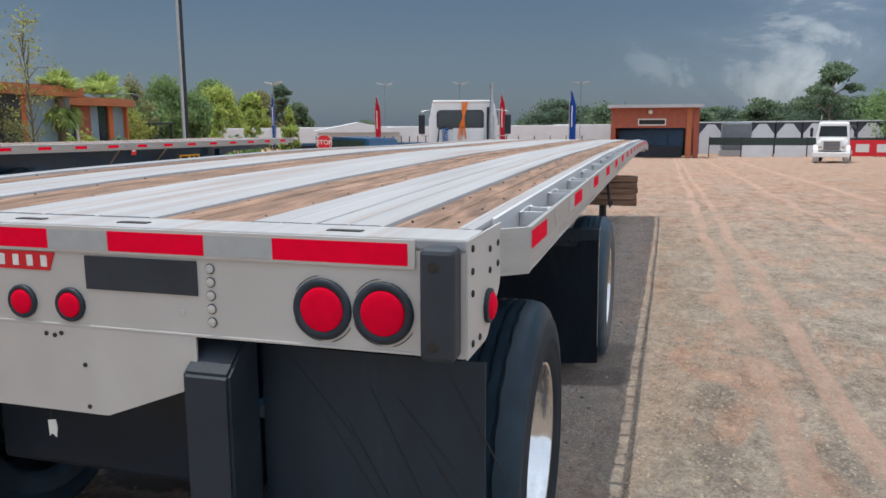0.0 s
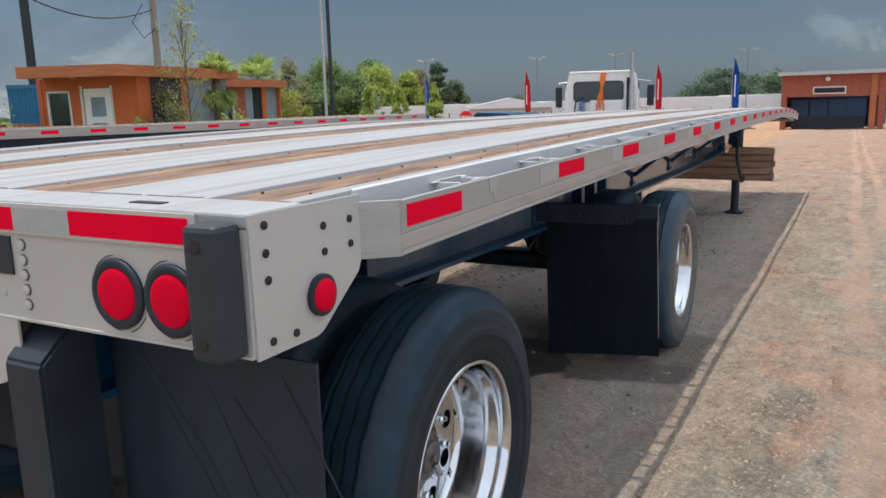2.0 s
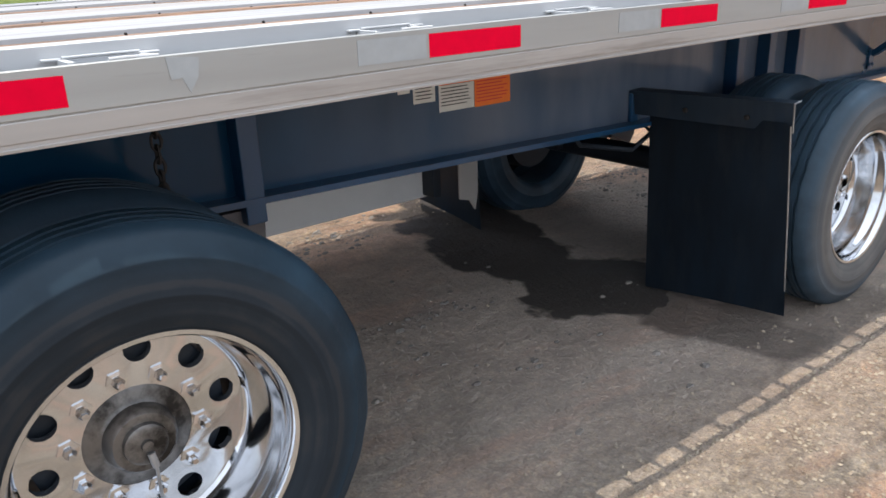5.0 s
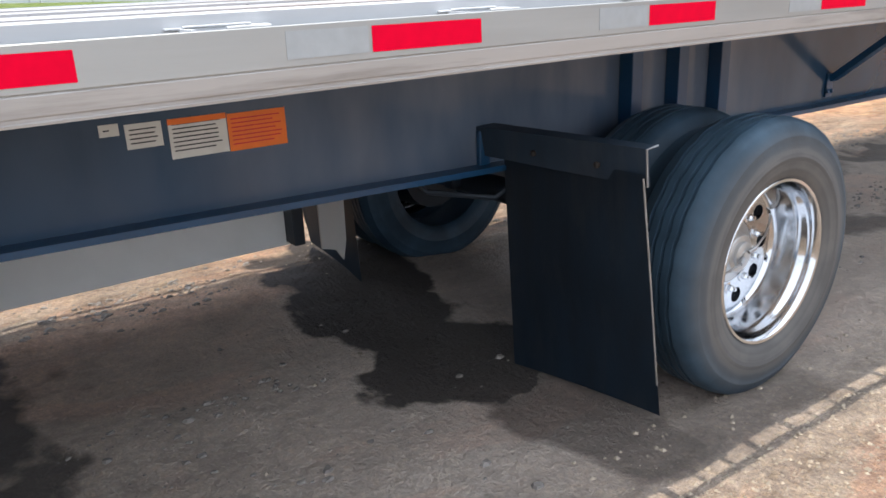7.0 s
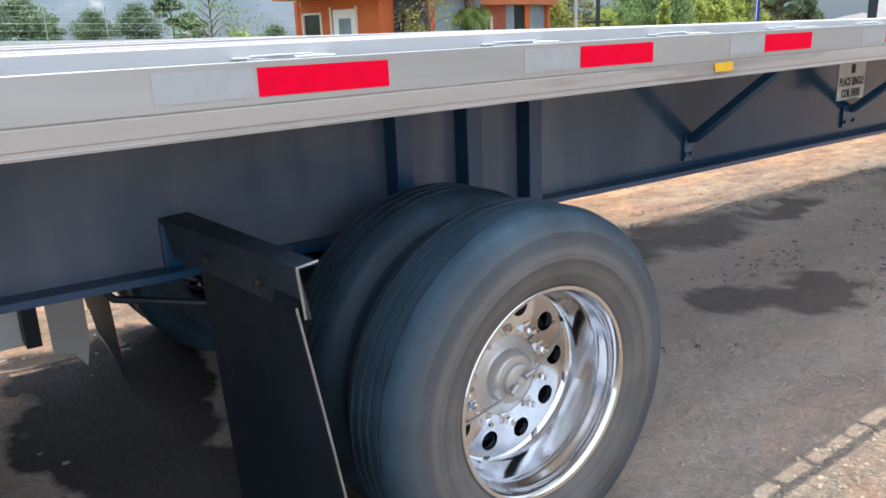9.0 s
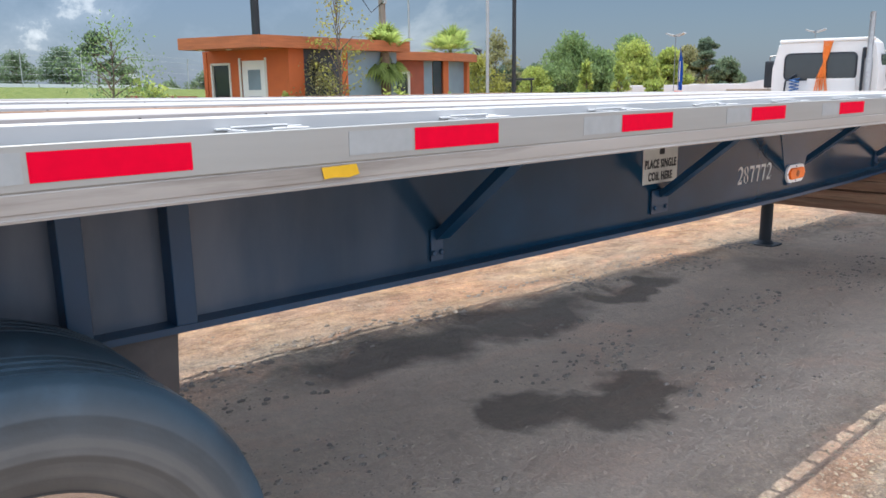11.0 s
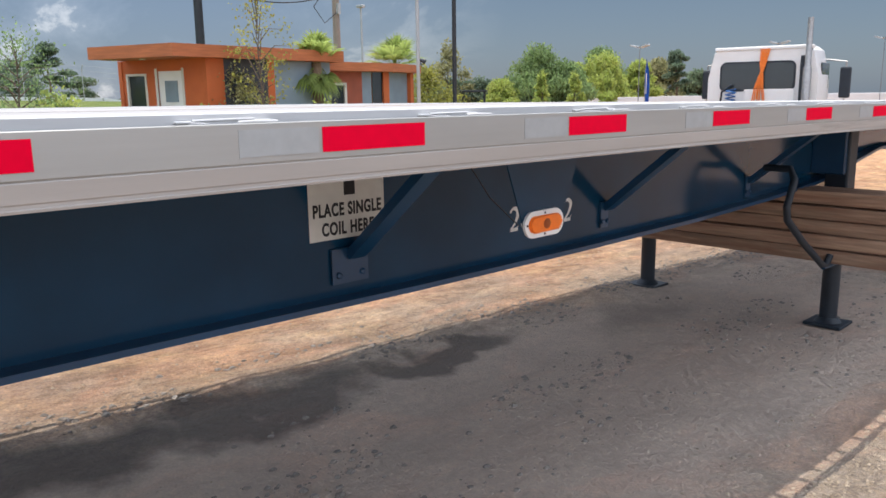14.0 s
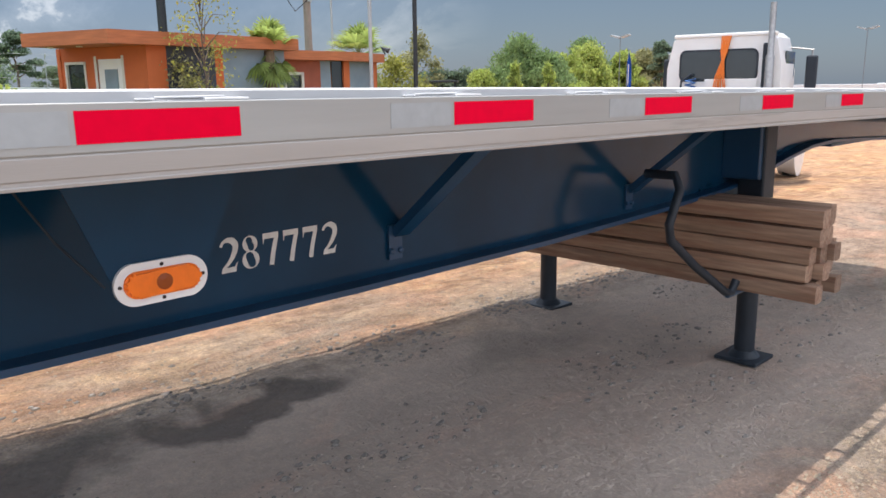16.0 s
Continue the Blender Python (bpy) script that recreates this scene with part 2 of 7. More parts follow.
def tyre_rubber(name, tread, wall, dusted, edge=(0.490, 0.385)):
    """Dark tread with a duller, dusty sidewall that carries faint moulded rings; the axle lies along x."""
    m = mat(name, tread, 0.5, 0, 0.3, 6, 90, 0.15, stain=tuple(1.9 * c for c in tread), stain_at=(0.5, 0.85), depth=0.003)
    N, L = m.node_tree.nodes, m.node_tree.links
    b = N["Principled BSDF"]
    src = b.inputs["Base Color"].links[0].from_socket
    tcn = N.new("ShaderNodeTexCoord")
    sp = N.new("ShaderNodeSeparateXYZ")
    L.new(tcn.outputs["Object"], sp.inputs[0])
    k = N.new("ShaderNodeMapRange")
    k.inputs["From Min"].default_value, k.inputs["From Max"].default_value = edge
    flat = N.new("ShaderNodeVectorMath")
    flat.operation = "MULTIPLY"
    flat.inputs[1].default_value = (0, 1, 1)
    L.new(tcn.outputs["Object"], flat.inputs[0])
    ln = N.new("ShaderNodeVectorMath")
    ln.operation = "LENGTH"
    L.new(flat.outputs[0], ln.inputs[0])
    L.new(ln.outputs["Value"], k.inputs["Value"])
    outer = N.new("ShaderNodeMapRange")
    outer.inputs["From Min"].default_value, outer.inputs["From Max"].default_value = -0.06, -0.03
    L.new(sp.outputs["X"], outer.inputs["Value"])
    wallk = N.new("ShaderNodeMath")
    wallk.operation = "MULTIPLY"
    L.new(k.outputs[0], wallk.inputs[0])
    L.new(outer.outputs[0], wallk.inputs[1])
    rings = N.new("ShaderNodeTexNoise")
    rings.noise_dimensions = "1D"
    rings.inputs["Scale"].default_value, rings.inputs["Detail"].default_value = 34.0, 4.0
    L.new(ln.outputs["Value"], rings.inputs["W"])
    blot = N.new("ShaderNodeTexNoise")
    blot.inputs["Scale"].default_value, blot.inputs["Detail"].default_value = 7.0, 6.0
    L.new(tcn.outputs["Object"], blot.inputs["Vector"])
    av = N.new("ShaderNodeMath")
    L.new(rings.outputs["Fac"], av.inputs[0])
    L.new(blot.outputs["Fac"], av.inputs[1])
    side = ramp(N, [(0.42, tuple(0.85 * c for c in wall)), (0.5, wall), (0.58, dusted)], None, None)
    half = N.new("ShaderNodeMath")
    half.operation = "MULTIPLY"
    half.inputs[1].default_value = 0.5
    L.new(av.outputs[0], half.inputs[0])
    L.new(half.outputs[0], side.inputs[0])
    mx = N.new("ShaderNodeMix")
    mx.data_type = "RGBA"
    L.new(wallk.outputs[0], mx.inputs["Factor"])
    L.new(src, mx.inputs[6])
    L.new(side.outputs[0], mx.inputs[7])
    L.new(mx.outputs[2], b.inputs["Base Color"])
    rr = N.new("ShaderNodeMapRange")
    rr.inputs["To Min"].default_value, rr.inputs["To Max"].default_value = 0.42, 0.8
    L.new(wallk.outputs[0], rr.inputs["Value"])
    L.new(rr.outputs[0], b.inputs["Roughness"])
    return m


M["rubber"] = tyre_rubber("tyre_rubber", (0.015, 0.030, 0.045), (0.019, 0.024, 0.030), (0.030, 0.032, 0.035), (0.455, 0.40))
M["rubber_dusty"] = tyre_rubber("dusty_tyre_rubber", (0.034, 0.058, 0.082), (0.118, 0.112, 0.106), (0.138, 0.128, 0.118))
# inner tyres in the dual gap: their shade is put into a darker sidewall
M["rubber_inner"] = tyre_rubber("shaded_tyre_rubber", (0.029, 0.050, 0.073), (0.026, 0.044, 0.063), (0.032, 0.048, 0.064))
M["flap"] = mat("mudflap_rubber", (0.015, 0.025, 0.037), 0.55, 0, 0.2, 5, 60, 0.08, stain=(0.036, 0.040, 0.047), stain_at=(0.56, 0.8), streak=(3, 3, 0.7))
M["flap_dusty"] = mat("dusty_mudflap_rubber", (0.014, 0.026, 0.042), 0.55, 0, 0.25, 5, 60, 0.08, stain=(0.036, 0.042, 0.05), stain_at=(0.54, 0.78), streak=(3, 3, 0.7))
M["chrome"] = mat("polished_aluminium", (0.64, 0.65, 0.67), 0.11, 1.0, 0.06, 9, 60, 0.03, stain=(0.40, 0.39, 0.37), stain_at=(0.5, 0.8), depth=0.001)
M["steel"] = mat("bare_steel", (0.36, 0.36, 0.36), 0.4, 0.8, 0.15, 20, 90, 0.1)
M["tape_red"] = mat("red_reflective_tape", (0.74, 0.0, 0.028), 0.7, 0, 0.05, 30, 300, 0.05, coat=0.0, depth=0.0005)
M["tape_white"] = mat("white_reflective_tape", (0.385, 0.405, 0.412), 0.4, 0.25, 0.06, 30, 300, 0.05, coat=0.1, depth=0.0005)
M["lens_red"] = mat("red_lens", (0.66, 0.0, 0.026), 0.55, 0, 0.06, 40, 300, 0.05)
M["lens_amber"] = mat("amber_lens", (0.86, 0.17, 0.0), 0.4, 0, 0.1, 30, 200, 0.05, coat=0.25)
for key in ("deck_alu", "side_rail"):
    M[key].node_tree.nodes["Principled BSDF"].inputs["Specular IOR Level"].default_value = 0.25
M["hub_satin"] = mat("satin_hub_metal", (0.52, 0.52, 0.51), 0.32, 0.6, 0.08, 9, 60, 0.03, stain=(0.34, 0.32, 0.30), stain_at=(0.5, 0.75))
M["hub_grimy"] = mat("grimy_hub_metal", (0.20, 0.19, 0.18), 0.35, 0.7, 0.2, 18, 90, 0.1, stain=(0.03, 0.028, 0.026), stain_at=(0.42, 0.6))
for key in ("rubber", "rubber_dusty", "rubber_inner"):
    M[key].node_tree.nodes["Principled BSDF"].inputs["Specular IOR Level"].default_value = 0.25
for key in ("tape_red", "lens_red"):
    M[key].node_tree.nodes["Principled BSDF"].inputs["Specular IOR Level"].default_value = 0.06
M["bolt"] = mat("rusty_bolt", (0.035, 0.03, 0.027), 0.6, 0.4, 0.3, 60, 200, 0.2)
M["white_paint"] = mat("white_paint", (0.76, 0.76, 0.75), 0.35, 0, 0.04, 3, 40, 0.03, coat=0.3)
M["sticker_white"] = mat("white_sticker", (0.62, 0.61, 0.56), 0.5, 0, 0.05, 20, 80, 0.02)
M["sticker_orange"] = mat("orange_sticker", (0.76, 0.16, 0.01), 0.5, 0, 0.06, 20, 80, 0.02)
M["yellow"] = mat("yellow_paint", (0.72, 0.42, 0.01), 0.5, 0, 0.1, 20, 80, 0.02)
M["ink"] = mat("black_ink", (0.012, 0.012, 0.014), 0.6, 0, 0.1, 20, 80, 0)
M["stencil"] = mat("stencil_white", (0.66, 0.65, 0.62), 0.6, 0, 0.1, 40, 120, 0.02)
M["logo_red"] = mat("red_badge", (0.55, 0.01, 0.02), 0.4, 0, 0.06, 20, 80, 0.02)
M["orange_wall"] = mat("orange_render", (0.48, 0.12, 0.035), 0.7, 0, 0.1, 2, 40, 0.1, stain=(0.45, 0.10, 0.03), stain_at=(0.5, 0.8))
M["fascia"] = mat("stained_timber_fascia", (0.40, 0.13, 0.05), 0.6, 0, 0.2, 3, 30, 0.2, streak=(0.6, 0.6, 8))
M["dark_cladding"] = mat("charcoal_cladding", (0.045, 0.05, 0.065), 0.6, 0, 0.15, 3, 40, 0.1)
M["blue_panel"] = mat("blue_grey_panel", (0.20, 0.26, 0.31), 0.35, 0, 0.12, 2, 30, 0.05)
M["glass"] = mat("dark_window_glass", (0.02, 0.03, 0.035), 0.06, 0, 0.1, 3, 40, 0, coat=0.5)
M["red_brick"] = mat("red_stained_wall", (0.30, 0.085, 0.05), 0.75, 0, 0.15, 3, 40, 0.15)
M["roof_grey"] = mat("grey_sheet_roof", (0.42, 0.43, 0.44), 0.5, 0.2, 0.08, 1, 20, 0.1)
M["cladding_white"] = mat("white_sheet_cladding", (0.62, 0.64, 0.66), 0.55, 0, 0.06, 0.8, 12, 0.08)
M["dark_green"] = mat("dark_green_fence", (0.03, 0.05, 0.045), 0.7, 0, 0.15, 3, 40, 0.1)
M["blue_dark"] = mat("dark_blue_shade", (0.04, 0.10, 0.20), 0.5, 0, 0.15, 3, 40, 0.05)
M["pole_black"] = mat("black_pole", (0.025, 0.028, 0.033), 0.5, 0.2, 0.15, 3, 40, 0.05)
M["pole_wood"] = mat("grey_timber_pole", (0.24, 0.20, 0.17), 0.85, 0, 0.2, 3, 40, 0.3, streak=(8, 8, 0.6))
M["pole_grey"] = mat("galvanised_pole", (0.38, 0.40, 0.41), 0.5, 0.4, 0.1, 3, 40, 0.05)
M["flag_red"] = mat("red_flag_cloth", (0.55, 0.02, 0.05), 0.8, 0, 0.1, 4, 60, 0.1)
M["flag_blue"] = mat("blue_flag_cloth", (0.02, 0.10, 0.42), 0.8, 0, 0.1, 4, 60, 0.1)
M["stop_red"] = mat("stop_sign_red", (0.60, 0.01, 0.02), 0.45, 0, 0.05, 4, 60, 0.02)
M["orange_cord"] = mat("orange_cord", (0.75, 0.20, 0.03), 0.7, 0, 0.15, 30, 90, 0.2)
M["blue_hose"] = mat("blue_coiled_hose", (0.02, 0.10, 0.30), 0.45, 0, 0.1, 30, 90, 0.05)
M["container_blue"] = mat("blue_container_paint", (0.03, 0.14, 0.28), 0.5, 0, 0.15, 3, 40, 0.05)
M["tank_grey"] = mat("tank_grey_paint", (0.16, 0.18, 0.20), 0.55, 0, 0.12, 2, 30, 0.05)
M["bark"] = mat("bark", (0.13, 0.10, 0.075), 0.9, 0, 0.3, 8, 50, 0.6, streak=(5, 5, 1))
M["palm_bark"] = mat("palm_bark", (0.17, 0.125, 0.085), 0.95, 0, 0.3, 10, 60, 0.8)


def leafmat(name, base, spread=0.35):
    m = bpy.data.materials.new(name)
    m.use_nodes = True
    N, L = m.node_tree.nodes, m.node_tree.links
    b = N["Principled BSDF"]
    b.inputs["Roughness"].default_value = 0.6
    g = N.new("ShaderNodeNewGeometry")
    c = ramp(N, [(0.0, tuple(v * (1 - spread) for v in base)), (0.5, base), (1.0, tuple(min(1, v * (1 + spread)) for v in base))], g.outputs["Random Per Island"], L)
    L.new(c.outputs[0], b.inputs["Base Color"])
    tr = N.new("ShaderNodeBsdfTranslucent")
    L.new(c.outputs[0], tr.inputs["Color"])
    mx = N.new("ShaderNodeMixShader")
    mx.inputs[0].default_value = 0.6
    L.new(b.outputs[0], mx.inputs[1])
    L.new(tr.outputs[0], mx.inputs[2])
    L.new(mx.outputs[0], N["Material Output"].inputs["Surface"])
    return m


M["leaf"] = leafmat("broadleaf_foliage", (0.20, 0.29, 0.115))
M["leaf_lime"] = leafmat("lime_foliage", (0.36, 0.43, 0.11))
M["leaf_dark"] = leafmat("dark_foliage", (0.16, 0.22, 0.13))
M["leaf_yellow"] = leafmat("yellowing_foliage", (0.30, 0.30, 0.07))
M["leaf_palm"] = leafmat("palm_foliage", (0.28, 0.36, 0.10))
M["leaf_pine"] = leafmat("pine_foliage", (0.13, 0.185, 0.12))
M["leaf_brown"] = leafmat("browning_foliage", (0.27, 0.27, 0.13))
M["leaf_dry"] = leafmat("reddish_foliage", (0.24, 0.12, 0.07))
M["grass"] = leafmat("grass_blades", (0.135, 0.205, 0.04))


def ground_material():
    """Packed gravel and red dirt with worn tracks, and a mown verge beyond."""
    m = bpy.data.materials.new("gravel_yard")
    m.use_nodes = True
    N, L = m.node_tree.nodes, m.node_tree.links
    b = N["Principled BSDF"]
    b.inputs["Roughness"].default_value = 0.92
    t = N.new("ShaderNodeTexCoord")
    P = t.outputs["Object"]

    def tex(scale, detail=5.0, rough=0.6, src=P, dist=0.0):
        n = N.new("ShaderNodeTexNoise")
        n.inputs["Scale"].default_value, n.inputs["Detail"].default_value = scale, detail
        n.inputs["Roughness"].default_value, n.inputs["Distortion"].default_value = rough, dist
        L.new(src, n.inputs["Vector"])
        return n.outputs["Fac"]

    def mixed(k, a, c):
        x = N.new("ShaderNodeMix")
        x.data_type = "RGBA"
        for s, v in ((x.inputs["Factor"], k), (x.inputs[6], a), (x.inputs[7], c)):
            if isinstance(v, (tuple, float)):
                s.default_value = (*v, 1) if isinstance(v, tuple) else v
            else:
                L.new(v, s)
        return x.outputs[2]

    def math_(op, a, c):
        x = N.new("ShaderNodeMath")
        x.operation = op
        for s, v in zip(x.inputs, (a, c)):
            if isinstance(v, float):
                s.default_value = v
            else:
                L.new(v, s)
        return x.outputs[0]

    sp = N.new("ShaderNodeSeparateXYZ")
    L.new(P, sp.inputs[0])
    X, Y = sp.outputs["X"], sp.outputs["Y"]
    long_ = N.new("ShaderNodeMapping")
    long_.inputs["Scale"].default_value = (1.0, 0.45, 1.0)
    L.new(P, long_.inputs["Vector"])
    grey = ramp(N, [(0.32, (0.250, 0.219, 0.186)), (0.5, (0.335, 0.292, 0.246)), (0.7, (0.44, 0.385, 0.325))], tex(26.0, 6.0, 0.7), L).outputs[0]
    red = ramp(N, [(0.3, (0.330, 0.198, 0.136)), (0.7, (0.425, 0.272, 0.192))], tex(9.0, 5.0), L).outputs[0]
    redk = ramp(N, [(0.44, (0, 0, 0)), (0.62, (1, 1, 1))], tex(0.45, 5.0, 0.55, long_.outputs[0], 0.6), L).outputs[0]
    # beyond the trailer the yard is mostly red dirt, beside it mostly grey gravel
    far = ramp(N, [(0.0, (0.0, 0.0, 0.0)), (1.0, (0.8, 0.8, 0.8))], None, None)
    mr = N.new("ShaderNodeMapRange")
    mr.inputs["From Min"].default_value, mr.inputs["From Max"].default_value = 5.0, 22.0
    L.new(Y, mr.inputs["Value"])
    L.new(mr.outputs[0], far.inputs[0])
    mr2 = N.new("ShaderNodeMapRange")
    mr2.inputs["From Min"].default_value, mr2.inputs["From Max"].default_value = -2.1, -3.6
    L.new(math_("ADD", X, math_("MULTIPLY", math_("SUBTRACT", tex(0.7, 5.0), 0.5), 2.6)), mr2.inputs["Value"])
    redk = math_("MAXIMUM", math_("MULTIPLY", redk, 0.42), math_("MULTIPLY", math_("MAXIMUM", far.outputs[0], mr2.outputs[0]), ramp(N, [(0.3, (0.25, 0.25, 0.25)), (0.55, (1, 1, 1))], tex(0.6, 4.0), L).outputs[0]))
    col = mixed(redk, grey, red)
    pinkk = ramp(N, [(0.51, (0, 0, 0)), (0.62, (0.45, 0.45, 0.45))], tex(1.9, 6.0, 0.62, long_.outputs[0], 0.8), L).outputs[0]
    ahead_k = N.new("ShaderNodeMapRange")                 # greyer by the rear end, pinker further up the yard
    ahead_k.inputs["From Min"].default_value, ahead_k.inputs["From Max"].default_value = 0.0, 1.8
    ahead_k.inputs["To Min"].default_value, ahead_k.inputs["To Max"].default_value = 0.35, 1.9
    L.new(Y, ahead_k.inputs["Value"])
    col = mixed(math_("MULTIPLY", pinkk, ahead_k.outputs[0]), col, (0.425, 0.275, 0.203))
    patch = ramp(N, [(0.34, (0.74, 0.735, 0.73)), (0.5, (1, 1, 1)), (0.66, (1.18, 1.16, 1.14))], tex(2.6, 8.0, 0.7, P, 0.4), L).outputs[0]
    grit = ramp(N, [(0.30, (0.73, 0.725, 0.72)), (0.5, (1, 1, 1)), (0.70, (1.28, 1.26, 1.22))], tex(85.0, 5.0, 0.75), L).outputs[0]
    lanes = N.new("ShaderNodeMapping")
    lanes.inputs["Scale"].default_value = (2.6, 0.6, 1.0)
    L.new(P, lanes.inputs["Vector"])
    streaks = ramp(N, [(0.34, (0.76, 0.755, 0.75)), (0.5, (1, 1, 1)), (0.66, (1.10, 1.095, 1.09))], tex(1.6, 7.0, 0.65, lanes.outputs[0], 0.5), L).outputs[0]
    gold = ramp(N, [(0.36, (0.36, 0.185, 0.10)), (0.5, (0.49, 0.285, 0.15)), (0.63, (0.70, 0.48, 0.25))], tex(6.0, 8.0, 0.72, long_.outputs[0], 0.3), L).outputs[0]
    col = mixed(math_("MULTIPLY", math_("MULTIPLY", mr2.outputs[0], 0.8), ramp(N, [(0.35, (0.3, 0.3, 0.3)), (0.6, (1, 1, 1))], tex(0.8, 4.0), L).outputs[0]), col, gold)
    cells = []
    for size, lo, hi in ((120.0, 0.87, 1.16), (48.0, 0.92, 1.11)):
        vg = N.new("ShaderNodeTexVoronoi")
        vg.inputs["Scale"].default_value = size
        L.new(P, vg.inputs["Vector"])
        cs = N.new("ShaderNodeSeparateColor")
        L.new(vg.outputs["Color"], cs.inputs[0])
        cells.append((ramp(N, [(0.0, (lo, lo, lo)), (0.55, (1, 1, 1)), (1.0, (hi, hi * 0.97, hi * 0.90))], cs.outputs[0], L).outputs[0], vg.outputs["Distance"]))
    clods = ramp(N, [(0.37, (0.69, 0.675, 0.66)), (0.5, (1, 1, 1)), (0.64, (1.2, 1.19, 1.16))], tex(13.0, 9.0, 0.78, long_.outputs[0], 0.4), L).outputs[0]
    for layer in (patch, grit, streaks, clods, cells[0][0], cells[1][0]):
        x = N.new("ShaderNodeMix")
        x.data_type, x.blend_type = "RGBA", "MULTIPLY"
        x.inputs["Factor"].default_value = 1.0
        L.new(col, x.inputs[6])
        L.new(layer, x.inputs[7])
        col = x.outputs[2]
    # pale stones
    v = N.new("ShaderNodeTexVoronoi")
    v.inputs["Scale"].default_value = 42.0
    L.new(P, v.inputs["Vector"])
    stones = ramp(N, [(0.12, (1, 1, 1)), (0.2, (0, 0, 0))], v.outputs["Distance"], L).outputs[0]
    stonek = math_("MULTIPLY", stones, ramp(N, [(0.5, (0, 0, 0)), (0.62, (1, 1, 1))], tex(6.0, 3.0), L).outputs[0])
    col = mixed(math_("MULTIPLY", stonek, 0.2), col, (0.49, 0.45, 0.40))
    # tyre tracks of red soil running up the yard
    wob = math_("MULTIPLY", math_("SUBTRACT", tex(0.25, 2.0), 0.5), 0.45)
    xw = math_("ADD", X, wob)
    track = None
    for cx, w in ((1.03, 0.105), (1.40, 0.095), (3.3, 0.12), (5.4, 0.16)):
        d = math_("ABSOLUTE", math_("SUBTRACT", xw, cx), 0.0)
        k = N.new("ShaderNodeMapRange")
        k.inputs["From Min"].default_value, k.inputs["From Max"].default_value = w, w * 0.66
        L.new(d, k.inputs["Value"])
        track = k.outputs[0] if track is None else math_("MAXIMUM", track, k.outputs[0])
    broken = ramp(N, [(0.33, (0, 0, 0)), (0.50, (0.9, 0.9, 0.9))], tex(0.9, 4.0), L).outputs[0]
    col = mixed(math_("MULTIPLY", math_("MULTIPLY", track, broken), math_("ADD", math_("MULTIPLY", tex(7.0, 6.0, 0.7, lanes.outputs[0]), 1.5), -0.08)), col, (0.50, 0.325, 0.240))
    # soaked oil and water stains under the trailer
    soak = None
    wobble = N.new("ShaderNodeVectorMath")
    wobble.operation = "MULTIPLY_ADD"
    nv = N.new("ShaderNodeTexNoise")
    nv.inputs["Scale"].default_value, nv.inputs["Detail"].default_value = 2.2, 5.0
    L.new(P, nv.inputs["Vector"])
    L.new(nv.outputs["Color"], wobble.inputs[0])
    wobble.inputs[1].default_value = (0.9, 1.1, 0.0)
    wobble.inputs[2].default_value = (-0.45, -0.55, 0.0)
    moved = N.new("ShaderNodeVectorMath")
    L.new(P, moved.inputs[0])
    L.new(wobble.outputs[0], moved.inputs[1])
    for cx, cy, rx, ry, power, soft in STAINS:
        s2 = N.new("ShaderNodeVectorMath")
        s2.operation = "SUBTRACT"
        s2.inputs[1].default_value = (cx, cy, 0)
        L.new(moved.outputs[0], s2.inputs[0])
        s3 = N.new("ShaderNodeVectorMath")
        s3.operation = "MULTIPLY"
        s3.inputs[1].default_value = (1 / rx, 1 / ry, 0)
        L.new(s2.outputs[0], s3.inputs[0])
        ln = N.new("ShaderNodeVectorMath")
        ln.operation = "LENGTH"
        L.new(s3.outputs[0], ln.inputs[0])
        k = N.new("ShaderNodeMapRange")
        k.inputs["From Min"].default_value, k.inputs["From Max"].default_value = 1.0 + soft, 1.0 - soft
        k.inputs["To Max"].default_value = power
        L.new(ln.outputs["Value"], k.inputs["Value"])
        soak = k.outputs[0] if soak is None else math_("MAXIMUM", soak, k.outputs[0])
    # paler under the bed: its shade is lifted in the ground colour
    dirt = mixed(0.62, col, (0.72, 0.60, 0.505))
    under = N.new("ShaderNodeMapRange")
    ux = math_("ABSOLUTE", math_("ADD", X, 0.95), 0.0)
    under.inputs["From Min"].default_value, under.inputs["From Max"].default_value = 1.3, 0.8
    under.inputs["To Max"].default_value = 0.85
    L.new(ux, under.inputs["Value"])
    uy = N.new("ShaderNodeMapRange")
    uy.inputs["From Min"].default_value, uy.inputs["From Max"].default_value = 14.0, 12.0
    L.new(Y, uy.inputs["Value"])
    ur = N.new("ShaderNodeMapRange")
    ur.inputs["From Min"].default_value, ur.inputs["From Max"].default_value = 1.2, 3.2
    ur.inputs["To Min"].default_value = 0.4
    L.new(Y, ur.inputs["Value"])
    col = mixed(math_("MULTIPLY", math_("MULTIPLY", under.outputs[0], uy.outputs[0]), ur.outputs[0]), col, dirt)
    col = mixed(soak, col, (0.035, 0.028, 0.024))
    # mown verge
    edge = math_("MULTIPLY", math_("SUBTRACT", tex(0.5, 4.0), 0.5), 2.5)
    gx = N.new("ShaderNodeMapRange")
    gx.inputs["From Min"].default_value, gx.inputs["From Max"].default_value = -14.6, -15.2
    L.new(math_("ADD", X, edge), gx.inputs["Value"])
    gy = N.new("ShaderNodeMapRange")
    gy.inputs["From Min"].default_value, gy.inputs["From Max"].default_value = 34.5, 33.5
    L.new(math_("ADD", Y, edge), gy.inputs["Value"])
    green = ramp(N, [(0.3, (0.09, 0.125, 0.028)), (0.55, (0.13, 0.165, 0.04)), (0.75, (0.18, 0.195, 0.06))], tex(3.0, 6.0), L).outputs[0]
